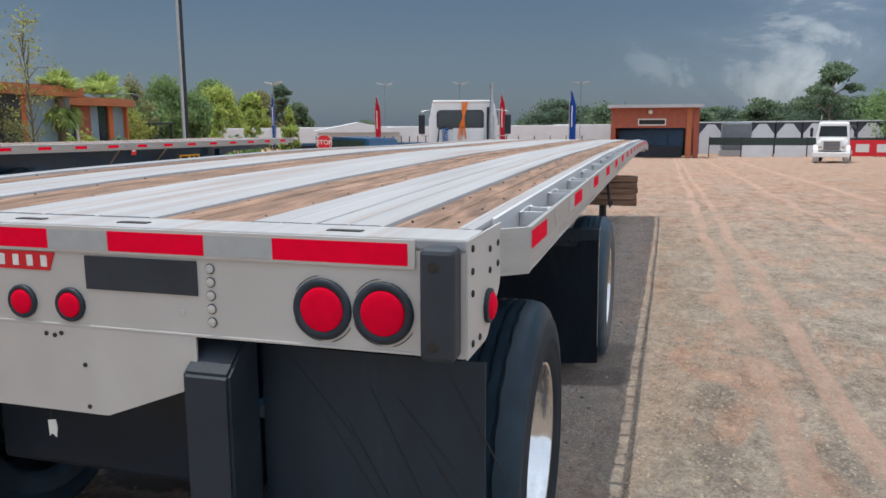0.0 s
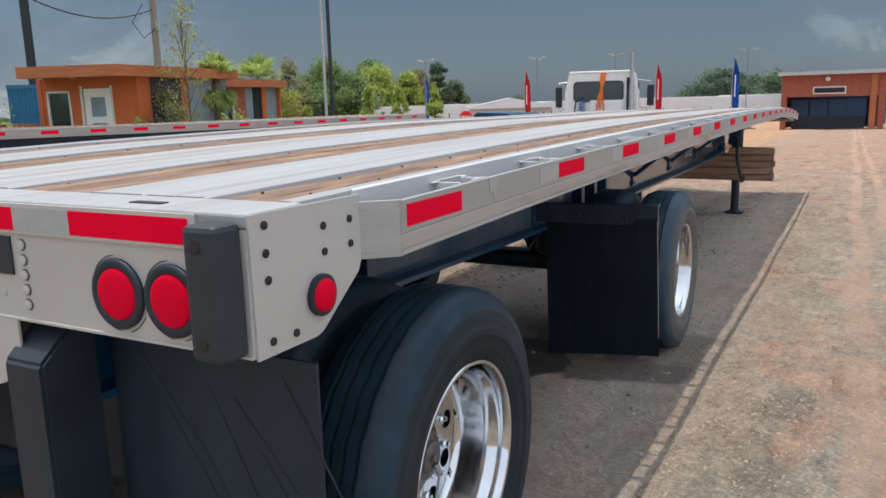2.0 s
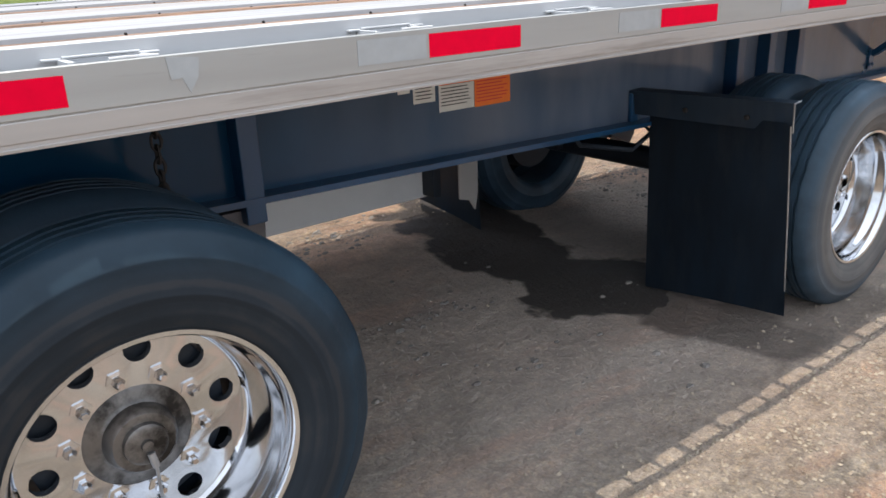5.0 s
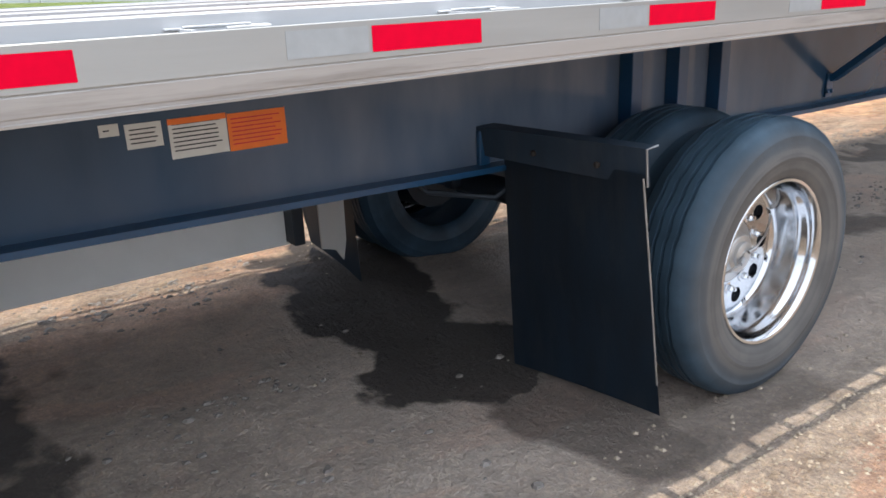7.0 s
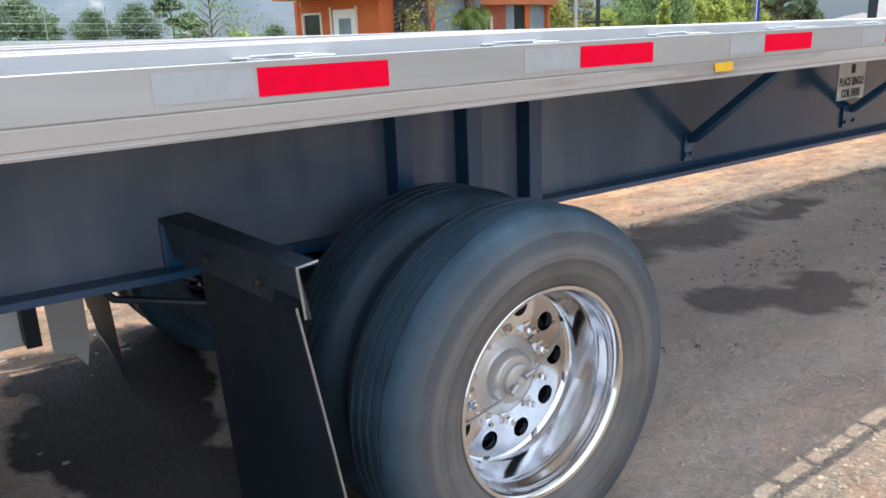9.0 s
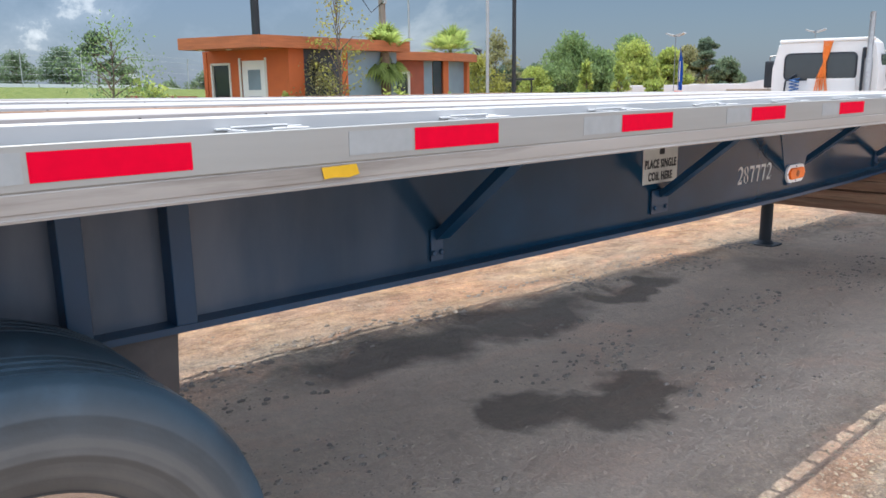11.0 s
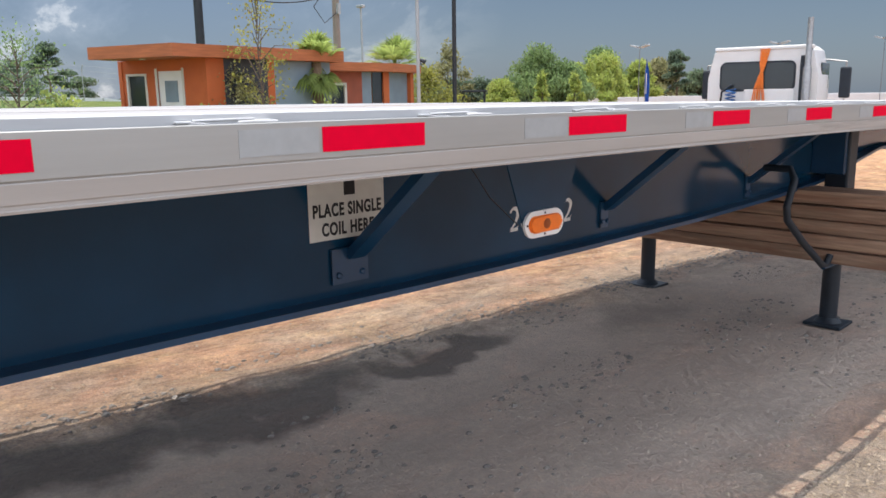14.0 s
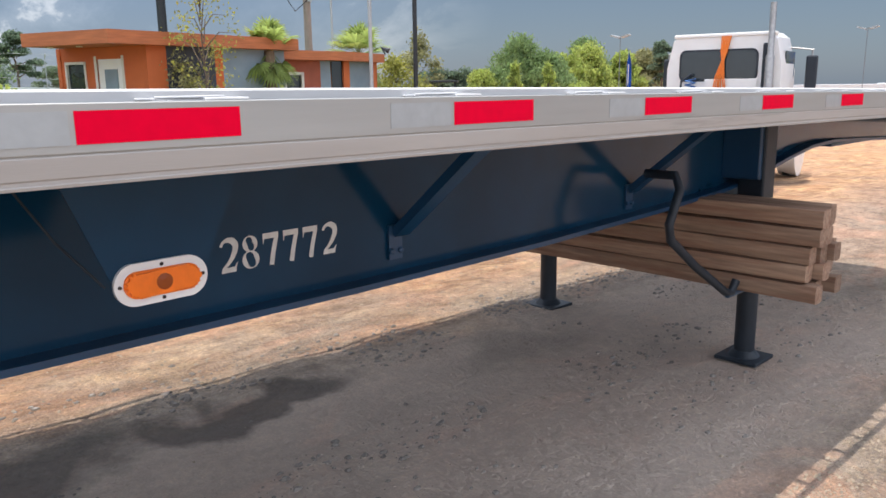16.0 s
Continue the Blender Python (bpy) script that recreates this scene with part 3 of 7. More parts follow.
    lawn = math_("MULTIPLY", gx.outputs[0], gy.outputs[0])
    col = mixed(lawn, col, green)
    L.new(col, b.inputs["Base Color"])
    rough = N.new("ShaderNodeMapRange")
    rough.inputs["To Min"].default_value, rough.inputs["To Max"].default_value = 0.94, 0.6
    L.new(soak, rough.inputs["Value"])
    L.new(rough.outputs[0], b.inputs["Roughness"])
    b.inputs["Specular IOR Level"].default_value = 0.25
    h = math_("ADD", math_("MULTIPLY", cells[1][1], -0.22), math_("ADD", math_("ADD", math_("ADD", tex(30.0, 8.0, 0.75), math_("MULTIPLY", tex(12.0, 6.0, 0.7), 2.0)), math_("MULTIPLY", tex(4.0, 4.0, 0.6, long_.outputs[0]), 2.2)), math_("MULTIPLY", stonek, 0.8)))
    # tread prints pressed into the softer dirt
    ribs = N.new("ShaderNodeTexWave")
    ribs.bands_direction = "DIAGONAL"
    ribs.inputs["Scale"].default_value, ribs.inputs["Distortion"].default_value, ribs.inputs["Detail"].default_value = 5.5, 2.5, 3.0
    L.new(P, ribs.inputs["Vector"])
    prints = None
    for cx, w in ((-0.22, 0.10), (-0.70, 0.12), (0.66, 0.1), (1.06, 0.11), (1.43, 0.10)):
        k = N.new("ShaderNodeMapRange")
        k.inputs["From Min"].default_value, k.inputs["From Max"].default_value = w, w * 0.6
        L.new(math_("ABSOLUTE", math_("SUBTRACT", xw, cx), 0.0), k.inputs["Value"])
        prints = k.outputs[0] if prints is None else math_("MAXIMUM", prints, k.outputs[0])
    prints = math_("MULTIPLY", prints, ramp(N, [(0.42, (0, 0, 0)), (0.58, (1, 1, 1))], tex(0.7, 3.0), L).outputs[0])
    h = math_("ADD", h, math_("MULTIPLY", prints, math_("SUBTRACT", math_("MULTIPLY", ribs.outputs["Fac"], 0.28), 0.2)))
    bp = N.new("ShaderNodeBump")
    bp.inputs["Strength"].default_value, bp.inputs["Distance"].default_value = 0.9, 0.04
    L.new(h, bp.inputs["Height"])
    L.new(bp.outputs[0], b.inputs["Normal"])
    return m


# wet and oily patches: x, y, half widths, depth of tone, softness of the edge
STAINS = [(-2.15, 3.35, 0.48, 0.50, 0.93, 0.07), (-1.45, 3.10, 0.42, 0.42, 0.93, 0.07), (-0.85, 3.15, 0.42, 0.42, 0.92, 0.07), (-0.35, 3.25, 0.5, 0.32, 0.62, 0.13), (0.0, 3.7, 0.22, 0.5, 0.45, 0.2),
          (-1.7, 1.35, 0.55, 0.40, 0.85, 0.1), (-1.0, 1.25, 0.45, 0.36, 0.8, 0.1), (-1.5, 0.4, 0.6, 0.5, 0.6, 0.2),
          (-1.98, 6.2, 0.30, 0.70, 0.76, 0.3), (-1.95, 7.3, 0.24, 0.80, 0.70, 0.3), (-1.85, 8.55, 0.18, 0.6, 0.7, 0.22), (-1.6, 10.2, 0.2, 0.5, 0.3, 0.4),
          (-0.98, 6.15, 0.26, 0.36, 0.62, 0.14), (-0.72, 6.6, 0.24, 0.5, 0.62, 0.14)]
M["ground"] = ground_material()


# ---- mesh helpers ----
def finish(name, bm, material, parent=None, label="", smooth=False, keep=False):
    me = bpy.data.meshes.new(name)
    bmesh.ops.recalc_face_normals(bm, faces=bm.faces)
    bm.to_mesh(me)
    bm.free()
    me.materials.append(material)
    if smooth:
        me.shade_smooth()
        if smooth is not True:
            me.set_sharp_from_angle(angle=radians(smooth))
    ob = new(name, me)
    if parent is not None:
        ob.parent = parent
    if label:
        ob["label"] = label
    return ob


def part(name, bm, material, parent, label="", smooth=False):
    return finish(name, bm, material, parent, label, smooth)


def thing(name, x, y, z, label, category, group="", rz=0.0, rx=0.0):
    ob = new(name)
    ob.empty_display_size = 0.2
    ob.matrix_world = pose(x, y, z, rx, 0, rz)
    return tagged(ob, label, category, group)


def box(bm, x0, x1, y0, y1, z0, z1, bevel=0.0):
    vs = [bm.verts.new((x, y, z)) for x in (x0, x1) for y in (y0, y1) for z in (z0, z1)]
    fs = [bm.faces.new([vs[i] for i in f]) for f in ((0, 1, 3, 2), (4, 6, 7, 5), (0, 4, 5, 1), (2, 3, 7, 6), (0, 2, 6, 4), (1, 5, 7, 3))]
    if bevel:
        es = list({e for f in fs for e in f.edges})
        bmesh.ops.bevel(bm, geom=es, offset=bevel, segments=2, affect="EDGES", profile=0.5)
    return bm


def boxed(*dims, bevel=0.0):
    return box(bmesh.new(), *dims, bevel=bevel)


def basis(d):
    d = Vector(d).normalized()
    a = Vector((0, 0, 1)) if abs(d.z) < 0.95 else Vector((1, 0, 0))
    u = d.cross(a).normalized()
    return u, d.cross(u).normalized()


def tube(bm, points, radius, n=10, cap=True):
    """A round bar through points; radius is one number or one for each point."""
    pts = [Vector(p) for p in points]
    rs = radius if isinstance(radius, (list, tuple)) else [radius] * len(pts)
    rings, u = [], None
    for i, p in enumerate(pts):
        d = (pts[min(i + 1, len(pts) - 1)] - pts[max(i - 1, 0)]).normalized()
        if u is None:
            u, v = basis(d)
        else:
            u = (u - d * u.dot(d)).normalized()
            v = d.cross(u)
        rings.append([bm.verts.new(p + rs[i] * (math.cos(a) * u + math.sin(a) * v)) for a in (2 * math.pi * k / n for k in range(n))])
    for a, b_ in zip(rings, rings[1:]):
        for k in range(n):
            bm.faces.new((a[k], a[(k + 1) % n], b_[(k + 1) % n], b_[k]))
    if cap:
        bm.faces.new(rings[0][::-1])
        bm.faces.new(rings[-1])
    return bm


def lathe(bm, profile, n=48, axis="x", centre=(0, 0, 0), close=False):
    """Turns (along, radius) pairs about an axis through centre."""
    c = Vector(centre)
    rings = []
    for s, r in profile:
        ring = []
        for k in range(n):
            a = 2 * math.pi * k / n
            if axis == "x":
                q = Vector((s, r * math.cos(a), r * math.sin(a)))
            elif axis == "y":
                q = Vector((r * math.cos(a), s, r * math.sin(a)))
            else:
                q = Vector((r * math.cos(a), r * math.sin(a), s))
            ring.append(bm.verts.new(c + q))
        rings.append(ring)
    pairs = list(zip(rings, rings[1:])) + ([(rings[-1], rings[0])] if close else [])
    for a, b_ in pairs:
        for k in range(n):
            bm.faces.new((a[k], a[(k + 1) % n], b_[(k + 1) % n], b_[k]))
    if not close:
        for ring in (rings[0], rings[-1]):
            bm.faces.new(ring)
    return bm


def prism_y(bm, prof, ys, dz=None):
    """A bar along y with the (x, z) outline prof, bent up and down by dz(y)."""
    rings = [[bm.verts.new((x, y, z + (dz(y) if dz else 0.0))) for x, z in prof] for y in ys]
    n = len(prof)
    for a, b_ in zip(rings, rings[1:]):
        for k in range(n):
            bm.faces.new((a[k], a[(k + 1) % n], b_[(k + 1) % n], b_[k]))
    bm.faces.new(rings[0][::-1])
    bm.faces.new(rings[-1])
    return bm


def plate(bm, outline, thickness, axis="x", at=0.0):
    """A flat plate with a 2D outline, standing across the axis."""
    def put(a, b_, t):
        return (at + t, a, b_) if axis == "x" else (a, at + t, b_) if axis == "y" else (a, b_, at + t)
    lo = [bm.verts.new(put(a, b_, 0.0)) for a, b_ in outline]
    hi = [bm.verts.new(put(a, b_, thickness)) for a, b_ in outline]
    bm.faces.new(lo[::-1])
    bm.faces.new(hi)
    n = len(outline)
    for k in range(n):
        bm.faces.new((lo[k], lo[(k + 1) % n], hi[(k + 1) % n], hi[k]))
    return bm


def lettering(name, words, size, material, parent, matrix, label=""):
    cu = bpy.data.curves.new(name, "FONT")
    cu.body, cu.size, cu.align_x, cu.align_y, cu.extrude = words, size, "CENTER", "CENTER", 0.0008
    cu.space_character = 1.12 if size < 0.07 else 1.0
    cu.offset = (0.032 if size < 0.1 else 0.02) * size
    tmp = bpy.data.objects.new(name, cu)
    scene.collection.objects.link(tmp)
    bpy.context.view_layer.update()
    me = bpy.data.meshes.new_from_object(tmp.evaluated_get(bpy.context.evaluated_depsgraph_get()))
    bpy.data.objects.remove(tmp)
    me.materials.append(material)
    ob = new(name, me)
    ob.parent = parent
    ob.matrix_local = matrix
    if label:
        ob["label"] = label
    return ob


# ---- the ground ----
def relief(x, y):
    """Small lumps, wheel ruts and the churned ridge along the far wheel line."""
    z = 0.022 * noise.noise((x * 0.9, y * 0.55, 3.0)) + 0.012 * noise.noise((x * 3.1, y * 2.3, 7.0)) + 0.006 * noise.noise((x * 7.0, y * 6.0, 1.0))
    churn = max(0.0, 1 - abs(x + 2.1) / 0.6)
    z += churn * (0.022 * noise.noise((x * 4.0, y * 2.6, 11.0)) + 0.016 * noise.noise((x * 9.0, y * 6.5, 13.0)))
    for cx in (1.03, 1.40):
        z -= 0.012 * max(0.0, 1 - abs(x - cx - 0.03 * math.sin(y * 0.35)) / 0.17)
    return z


def build_ground():
    xs = [-300, -180, -110, -75, -55, -42, -34, -28, -24, -20, -17, -14.5, -12.5, -10.5, -9, -7.5, -6.5, -5.5, -4.8, -4.2] + [-3.8 + 0.085 * i for i in range(102)]
    xs += [5.0, 5.5, 6.2, 7, 8, 9.5, 11, 13, 16, 20, 26, 34, 46, 65, 95, 150, 300]
    ys = [-250, -120, -60, -35, -22, -14, -10, -7, -5, -4] + [-3.2 + 0.085 * i for i in range(226)]
    ys += [16.3, 16.8, 17.5, 18.3, 19.3, 20.5, 22, 24, 27, 31, 36, 42, 50, 60, 75, 100, 150, 260, 500]
    vs, fs = [], []
    for y in ys:
        for x in xs:
            near = max(0.0, min(1.0, (9 - abs(x - 0.5)) / 6)) * max(0.0, min(1.0, (24 - abs(y - 7)) / 8))
            z = ground_z(x, y)
            z += near * relief(x, y)
            vs.append((x, y, z))
    w = len(xs)
    for j in range(len(ys) - 1):
        for i in range(w - 1):
            fs.append((j * w + i, j * w + i + 1, (j + 1) * w + i + 1, (j + 1) * w + i))
    me = bpy.data.meshes.new("ground")
    me.from_pydata(vs, [], fs)
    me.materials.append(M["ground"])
    me.shade_smooth()
    return tagged(new("ground", me), "packed gravel and red dirt yard with oil stains", "ground", kind="structure")


ground = build_ground()


def build_gravel():
    """Loose stones, thicker beside the trailer."""
    rng = np.random.default_rng(5)
    vs, fs = [], []
    shape = [(1, 0, 0), (-1, 0, 0), (0, 1, 0), (0, -1, 0), (0, 0, 0.7), (0, 0, -0.5)]
    tri = [(0, 2, 4), (2, 1, 4), (1, 3, 4), (3, 0, 4), (2, 0, 5), (1, 2, 5), (3, 1, 5), (0, 3, 5)]
    for k in range(60000):
        if k < 18500:
            x, y = rng.uniform(-0.1, 4.2), rng.uniform(-2.5, 15)
        elif k < 19000:
            x, y = rng.uniform(-3.6, 0.2), rng.uniform(0, 14)
        elif k < 54500:
            x, y = 0.22 + 3.0 * rng.random() ** 1.4, rng.uniform(-1.2, 10.5)
        else:
            x, y = rng.uniform(-5.0, -2.3), rng.uniform(1, 15)
        r = (0.003 + 0.009 * rng.random() ** 2.2) if 19000 <= k < 54500 else 0.0035 + 0.013 * rng.random() ** 3.6
        a, q = rng.uniform(0, 6.28), rng.uniform(0.6, 1.0, 3)
        z = ground_z(x, y) + relief(x, y) + 0.1 * r
        o = len(vs)
        for sx, sy, sz in shape:
            px, py = sx * q[0] * r, sy * q[1] * r
            vs.append((x + px * math.cos(a) - py * math.sin(a), y + px * math.sin(a) + py * math.cos(a), z + sz * q[2] * r))
        fs += [tuple(o + i for i in t) for t in tri]
    me = bpy.data.meshes.new("gravel")
    me.from_pydata(vs, [], fs)
    m = leafmat("loose_stone", (0.315, 0.255, 0.185), 0.28)
    m.node_tree.nodes["Mix Shader"].inputs[0].default_value = 0.0
    me.materials.append(m)
    return tagged(new("gravel", me), "loose pale gravel stones on the dirt yard", "gravel", kind="stuff")


build_gravel()


def build_clods():
    """Crumbled dirt clods pressed up beside the wheel lines under the bed."""
    rng = np.random.default_rng(15)
    vs, fs = [], []
    for k in range(8000):
        y = rng.uniform(0.5, 13.5)
        lane = (-0.55, -1.15, -1.75, -2.1, -2.35, -2.2)[k % 6]
        x = lane + rng.normal() * (0.10 if k % 3 else 0.22) + 0.06 * math.sin(y * 1.3 + lane * 5)
        if noise.noise((x * 2.0, y * 0.9, 4.0)) < -0.05:
            continue
        wet = any(((x - sx) / rx) ** 2 + ((y - sy) / ry) ** 2 < 1.4 for sx, sy, rx, ry, _, _ in STAINS)
        if wet and k % 8:                                 # few loose clods lie dry on the soaked patches
            continue
        r = 0.004 + 0.017 * rng.random() ** (3.5 if y < 5.5 else 2.4)
        z = ground_z(x, y) + relief(x, y)
        o, n = len(vs), 6
        a0 = rng.uniform(0, 6.28)
        for i in range(n):
            a = a0 + i * 2 * math.pi / n
            q = r * rng.uniform(0.7, 1.2)
            vs.append((x + q * math.cos(a), y + 1.4 * q * math.sin(a), z - 0.004))
        for i in range(n):
            a = a0 + i * 2 * math.pi / n
            q = 0.55 * r * rng.uniform(0.6, 1.2)
            vs.append((x + q * math.cos(a), y + 1.4 * q * math.sin(a), z + r * rng.uniform(0.3, 0.6)))
        fs += [(o + i, o + (i + 1) % n, o + n + (i + 1) % n, o + n + i) for i in range(n)] + [tuple(o + n + i for i in range(n))]
    me = bpy.data.meshes.new("dirt_clods")
    me.from_pydata(vs, [], fs)
    m = leafmat("dirt_clod", (0.20, 0.175, 0.152), 0.25)
    m.node_tree.nodes["Mix Shader"].inputs[0].default_value = 0.0
    me.materials.append(m)
    return tagged(new("dirt_clods", me), "crumbled grey-brown dirt clods under the trailer", "dirt", kind="stuff")


build_clods()

# ---- the flatbed trailer ----
Y_END = 14.35


def cz(y):
    """The bed's slight arch."""
    return 0.010 - 0.0010 * (y - 5.5) ** 2 - 0.009 * max(0.0, y - 11.0) ** 2


def lean(x):
    """Height of the bed at x along y: the arch, and a slight twist up to the far rail over the axles."""
    return lambda y: cz(y) + 0.026 * max(0.0, min(1.0, y / 1.2, (6.5 - y) / 2.5)) * max(0.0, -x) / 2.59


def sag(x):
    """The planks lie a little lower against the rail ahead of the axles."""
    arch = lean(x)
    return lambda y: arch(y) - 0.010 * max(0.0, min(1.0, (y - 4.0) / 2.0)) - 0.004 * max(0.0, min(1.0, (y - 8.0) / 2.0))


def span(y0, y1, step=0.6):
    n = max(1, int(round((y1 - y0) / step)))
    return [y0 + (y1 - y0) * i / n for i in range(n + 1)]


def ring_bolt(bm, centre, r, axis, depth=0.012, n=8):
    lathe(bm, [(0, r), (depth * 0.7, r), (depth, r * 0.6)], n, axis, centre)
    return bm


TYRE_X = 0.0


def tyre_mesh(wide=0.275):
    prof = [(-0.030, 0.296), (-0.012, 0.312), (-0.001, 0.345), (0.003, 0.372), (0.0045, 0.375), (0.0045, 0.379), (0.003, 0.383), (-0.002, 0.425), (-0.0058, 0.441), (-0.0045, 0.445), (-0.006, 0.450), (-0.0105, 0.456), (-0.024, 0.485), (-0.040, 0.499)]
    for g in (0.078, 0.117, 0.155, 0.194):
        prof += [(-g + 0.007, 0.507), (-g + 0.005, 0.493), (-g - 0.005, 0.493), (-g - 0.007, 0.507)]
    prof += [(-wide - a, r) for a, r in prof[12::-1]]
    bm = bmesh.new()
    n = 112
    lathe(bm, prof, n, "x", close=True)
    bm.verts.ensure_lookup_table()
    m = len(prof)
    for i in range(13, m - 13):                          # wavy rib edges
        for k in range(n):
            v = bm.verts[i * n + k]
            v.co.x += 0.0017 * (1 if (k // 2) % 2 else -1)
    return bm


def disc_with_holes(bm, x, r0, r1, count, rc, rh, x1):
    """A wheel disc between two radii with round hand holes."""
    per = 16
    for s in range(count):
        a0, a1 = 2 * math.pi * s / count, 2 * math.pi * (s + 1) / count
        am = (a0 + a1) / 2
        outer = []
        for i in range(4):
            outer.append((a0 + (a1 - a0) * i / 4, r1))
        for i in range(4):
            outer.append((a1, r1 + (r0 - r1) * i / 4))
        for i in range(4):
            outer.append((a1 + (a0 - a1) * i / 4, r0))
        for i in range(4):
            outer.append((a0, r0 + (r1 - r0) * i / 4))
        oc = [bm.verts.new((x + (x1 - x) * (r - r1) / (r0 - r1), r * math.sin(a), r * math.cos(a))) for a, r in outer]
        hole, back = [], []
        cy, cz_ = rc * math.sin(am), rc * math.cos(am)
        for a, r in outer:
            dy, dz_ = r * math.sin(a) - cy, r * math.cos(a) - cz_
            d = math.hypot(dy, dz_)
            hole.append(bm.verts.new((x - 0.002, cy + dy / d * rh, cz_ + dz_ / d * rh)))
            back.append(bm.verts.new((x - 0.022, cy + dy / d * rh, cz_ + dz_ / d * rh)))
        for i in range(per):
            j = (i + 1) % per
            bm.faces.new((oc[i], oc[j], hole[j], hole[i]))
            bm.faces.new((hole[i], hole[j], back[j], back[i]))
    return bm


def add_wheel(parent, x, y, z, side, hub_paint=None, turned=72.0, hoses=(), shared={}):
    """Outer and inner wheel of one axle end; side 1 is the near one."""
    def mesh_of(key, make, material, smooth):
        if key not in shared:
            ob = finish(key, make(), material, None, "", smooth)
            shared[key] = ob.data
            bpy.data.objects.remove(ob)
        return shared[key]

    def rim():
        bm = bmesh.new()
        lathe(bm, [(-0.034, 0.300), (-0.022, 0.305), (-0.016, 0.300), (-0.018, 0.290), (-0.028, 0.284), (-0.046, 0.281), (-0.062, 0.279), (-0.074, 0.271), (-0.100, 0.267), (-0.165, 0.261), (-0.183, 0.256),
                   (-0.193, 0.247), (-0.194, 0.241), (-0.205, 0.250), (-0.232, 0.272), (-0.25, 0.29), (-0.25, 0.300)], 64, "x", close=True)
        disc_with_holes(bm, -0.193, 0.118, 0.247, 10, 0.200, 0.030, -0.189)
        bmesh.ops.remove_doubles(bm, verts=bm.verts, dist=0.0006)
        return bm

    def hub():
        bm = bmesh.new()
        lathe(bm, [(-0.278, 0.119), (-0.191, 0.119), (-0.187, 0.112), (-0.186, 0.088), (-0.181, 0.080), (-0.156, 0.074), (-0.149, 0.067), (-0.148, 0.049), (-0.137, 0.047), (-0.134, 0.041), (-0.135, 0.014), (-0.128, 0.012), (-0.127, 0.002)], 40, "x")
        return bm

    def nut():
        bm = bmesh.new()
        lathe(bm, [(-0.192, 0.024), (-0.187, 0.024), (-0.185, 0.0135), (-0.172, 0.0135), (-0.168, 0.010), (-0.165, 0.008), (-0.157, 0.0075)], 6, "x")
        return bm

    def drum():
        bm = bmesh.new()
        lathe(bm, [(-0.52, 0.20), (-0.30, 0.215), (-0.235, 0.215), (-0.225, 0.12)], 32, "x")
        return bm

    turn = 0 if side > 0 else 180
    wheel = new("wheel", mesh_of("wheel_rim", rim, M["chrome"], 40))
    wheel["label"] = "polished aluminium wheel with ten hand holes"
    wheel.parent = parent
    wheel.matrix_local = pose(x, y, z, 0, 0, turn) @ pose(0, 0, 0, turned, 0, 0)
    kind = "_dusty" if hub_paint is M["hub_satin"] else ""
    worn = M["rubber_dusty"] if kind else M["rubber"]
    for name, key, make, m, off, sm in (("tyre", "tyre" + kind, tyre_mesh, worn, 0.0, 35), ("tyre", "tyre_inner", tyre_mesh, M["rubber_inner"], -0.335, 35), ("hub", "hub_grimy" if hub_paint is M["hub_grimy"] else "hub", hub, hub_paint or M["chrome"], 0.0, 35), ("brake_drum", "drum", drum, M["black"], 0.0, 35)):
        o = new(name, mesh_of(key, make, m, sm))
        o.parent = wheel
        o.matrix_local = pose(off, 0, 0)
    for clock in hoses:                                    # braided inflation hose from the hub cap out to the rim
        a = radians(clock + turned)
        u, w = Vector((0, math.sin(a), math.cos(a))), Vector((0, math.cos(a), -math.sin(a)))
        pts = [Vector((-0.128, 0, 0)) + u * 0.018, Vector((-0.120, 0, 0)) + u * 0.05, Vector((-0.135, 0, 0)) + u * 0.13 + w * 0.008, Vector((-0.160, 0, 0)) + u * 0.205 + w * 0.004, Vector((-0.178, 0, 0)) + u * 0.238]
        part("inflation_hose", tube(bmesh.new(), pts, 0.0042, 7), M["steel"], wheel, "braided steel tyre inflation hose", 40)
        part("hose_fitting", tube(bmesh.new(), pts[:2], 0.0085, 8), M["steel"], wheel, "", 40)
    for k in range(10):
        a = 2 * math.pi * (k + 0.0) / 10
        o = new("lug_nut", mesh_of("nut", nut, M["chrome"], False))
        o.parent = wheel
        o.matrix_local = pose(0, 0.143 * math.sin(a), 0.143 * math.cos(a))
    return wheel


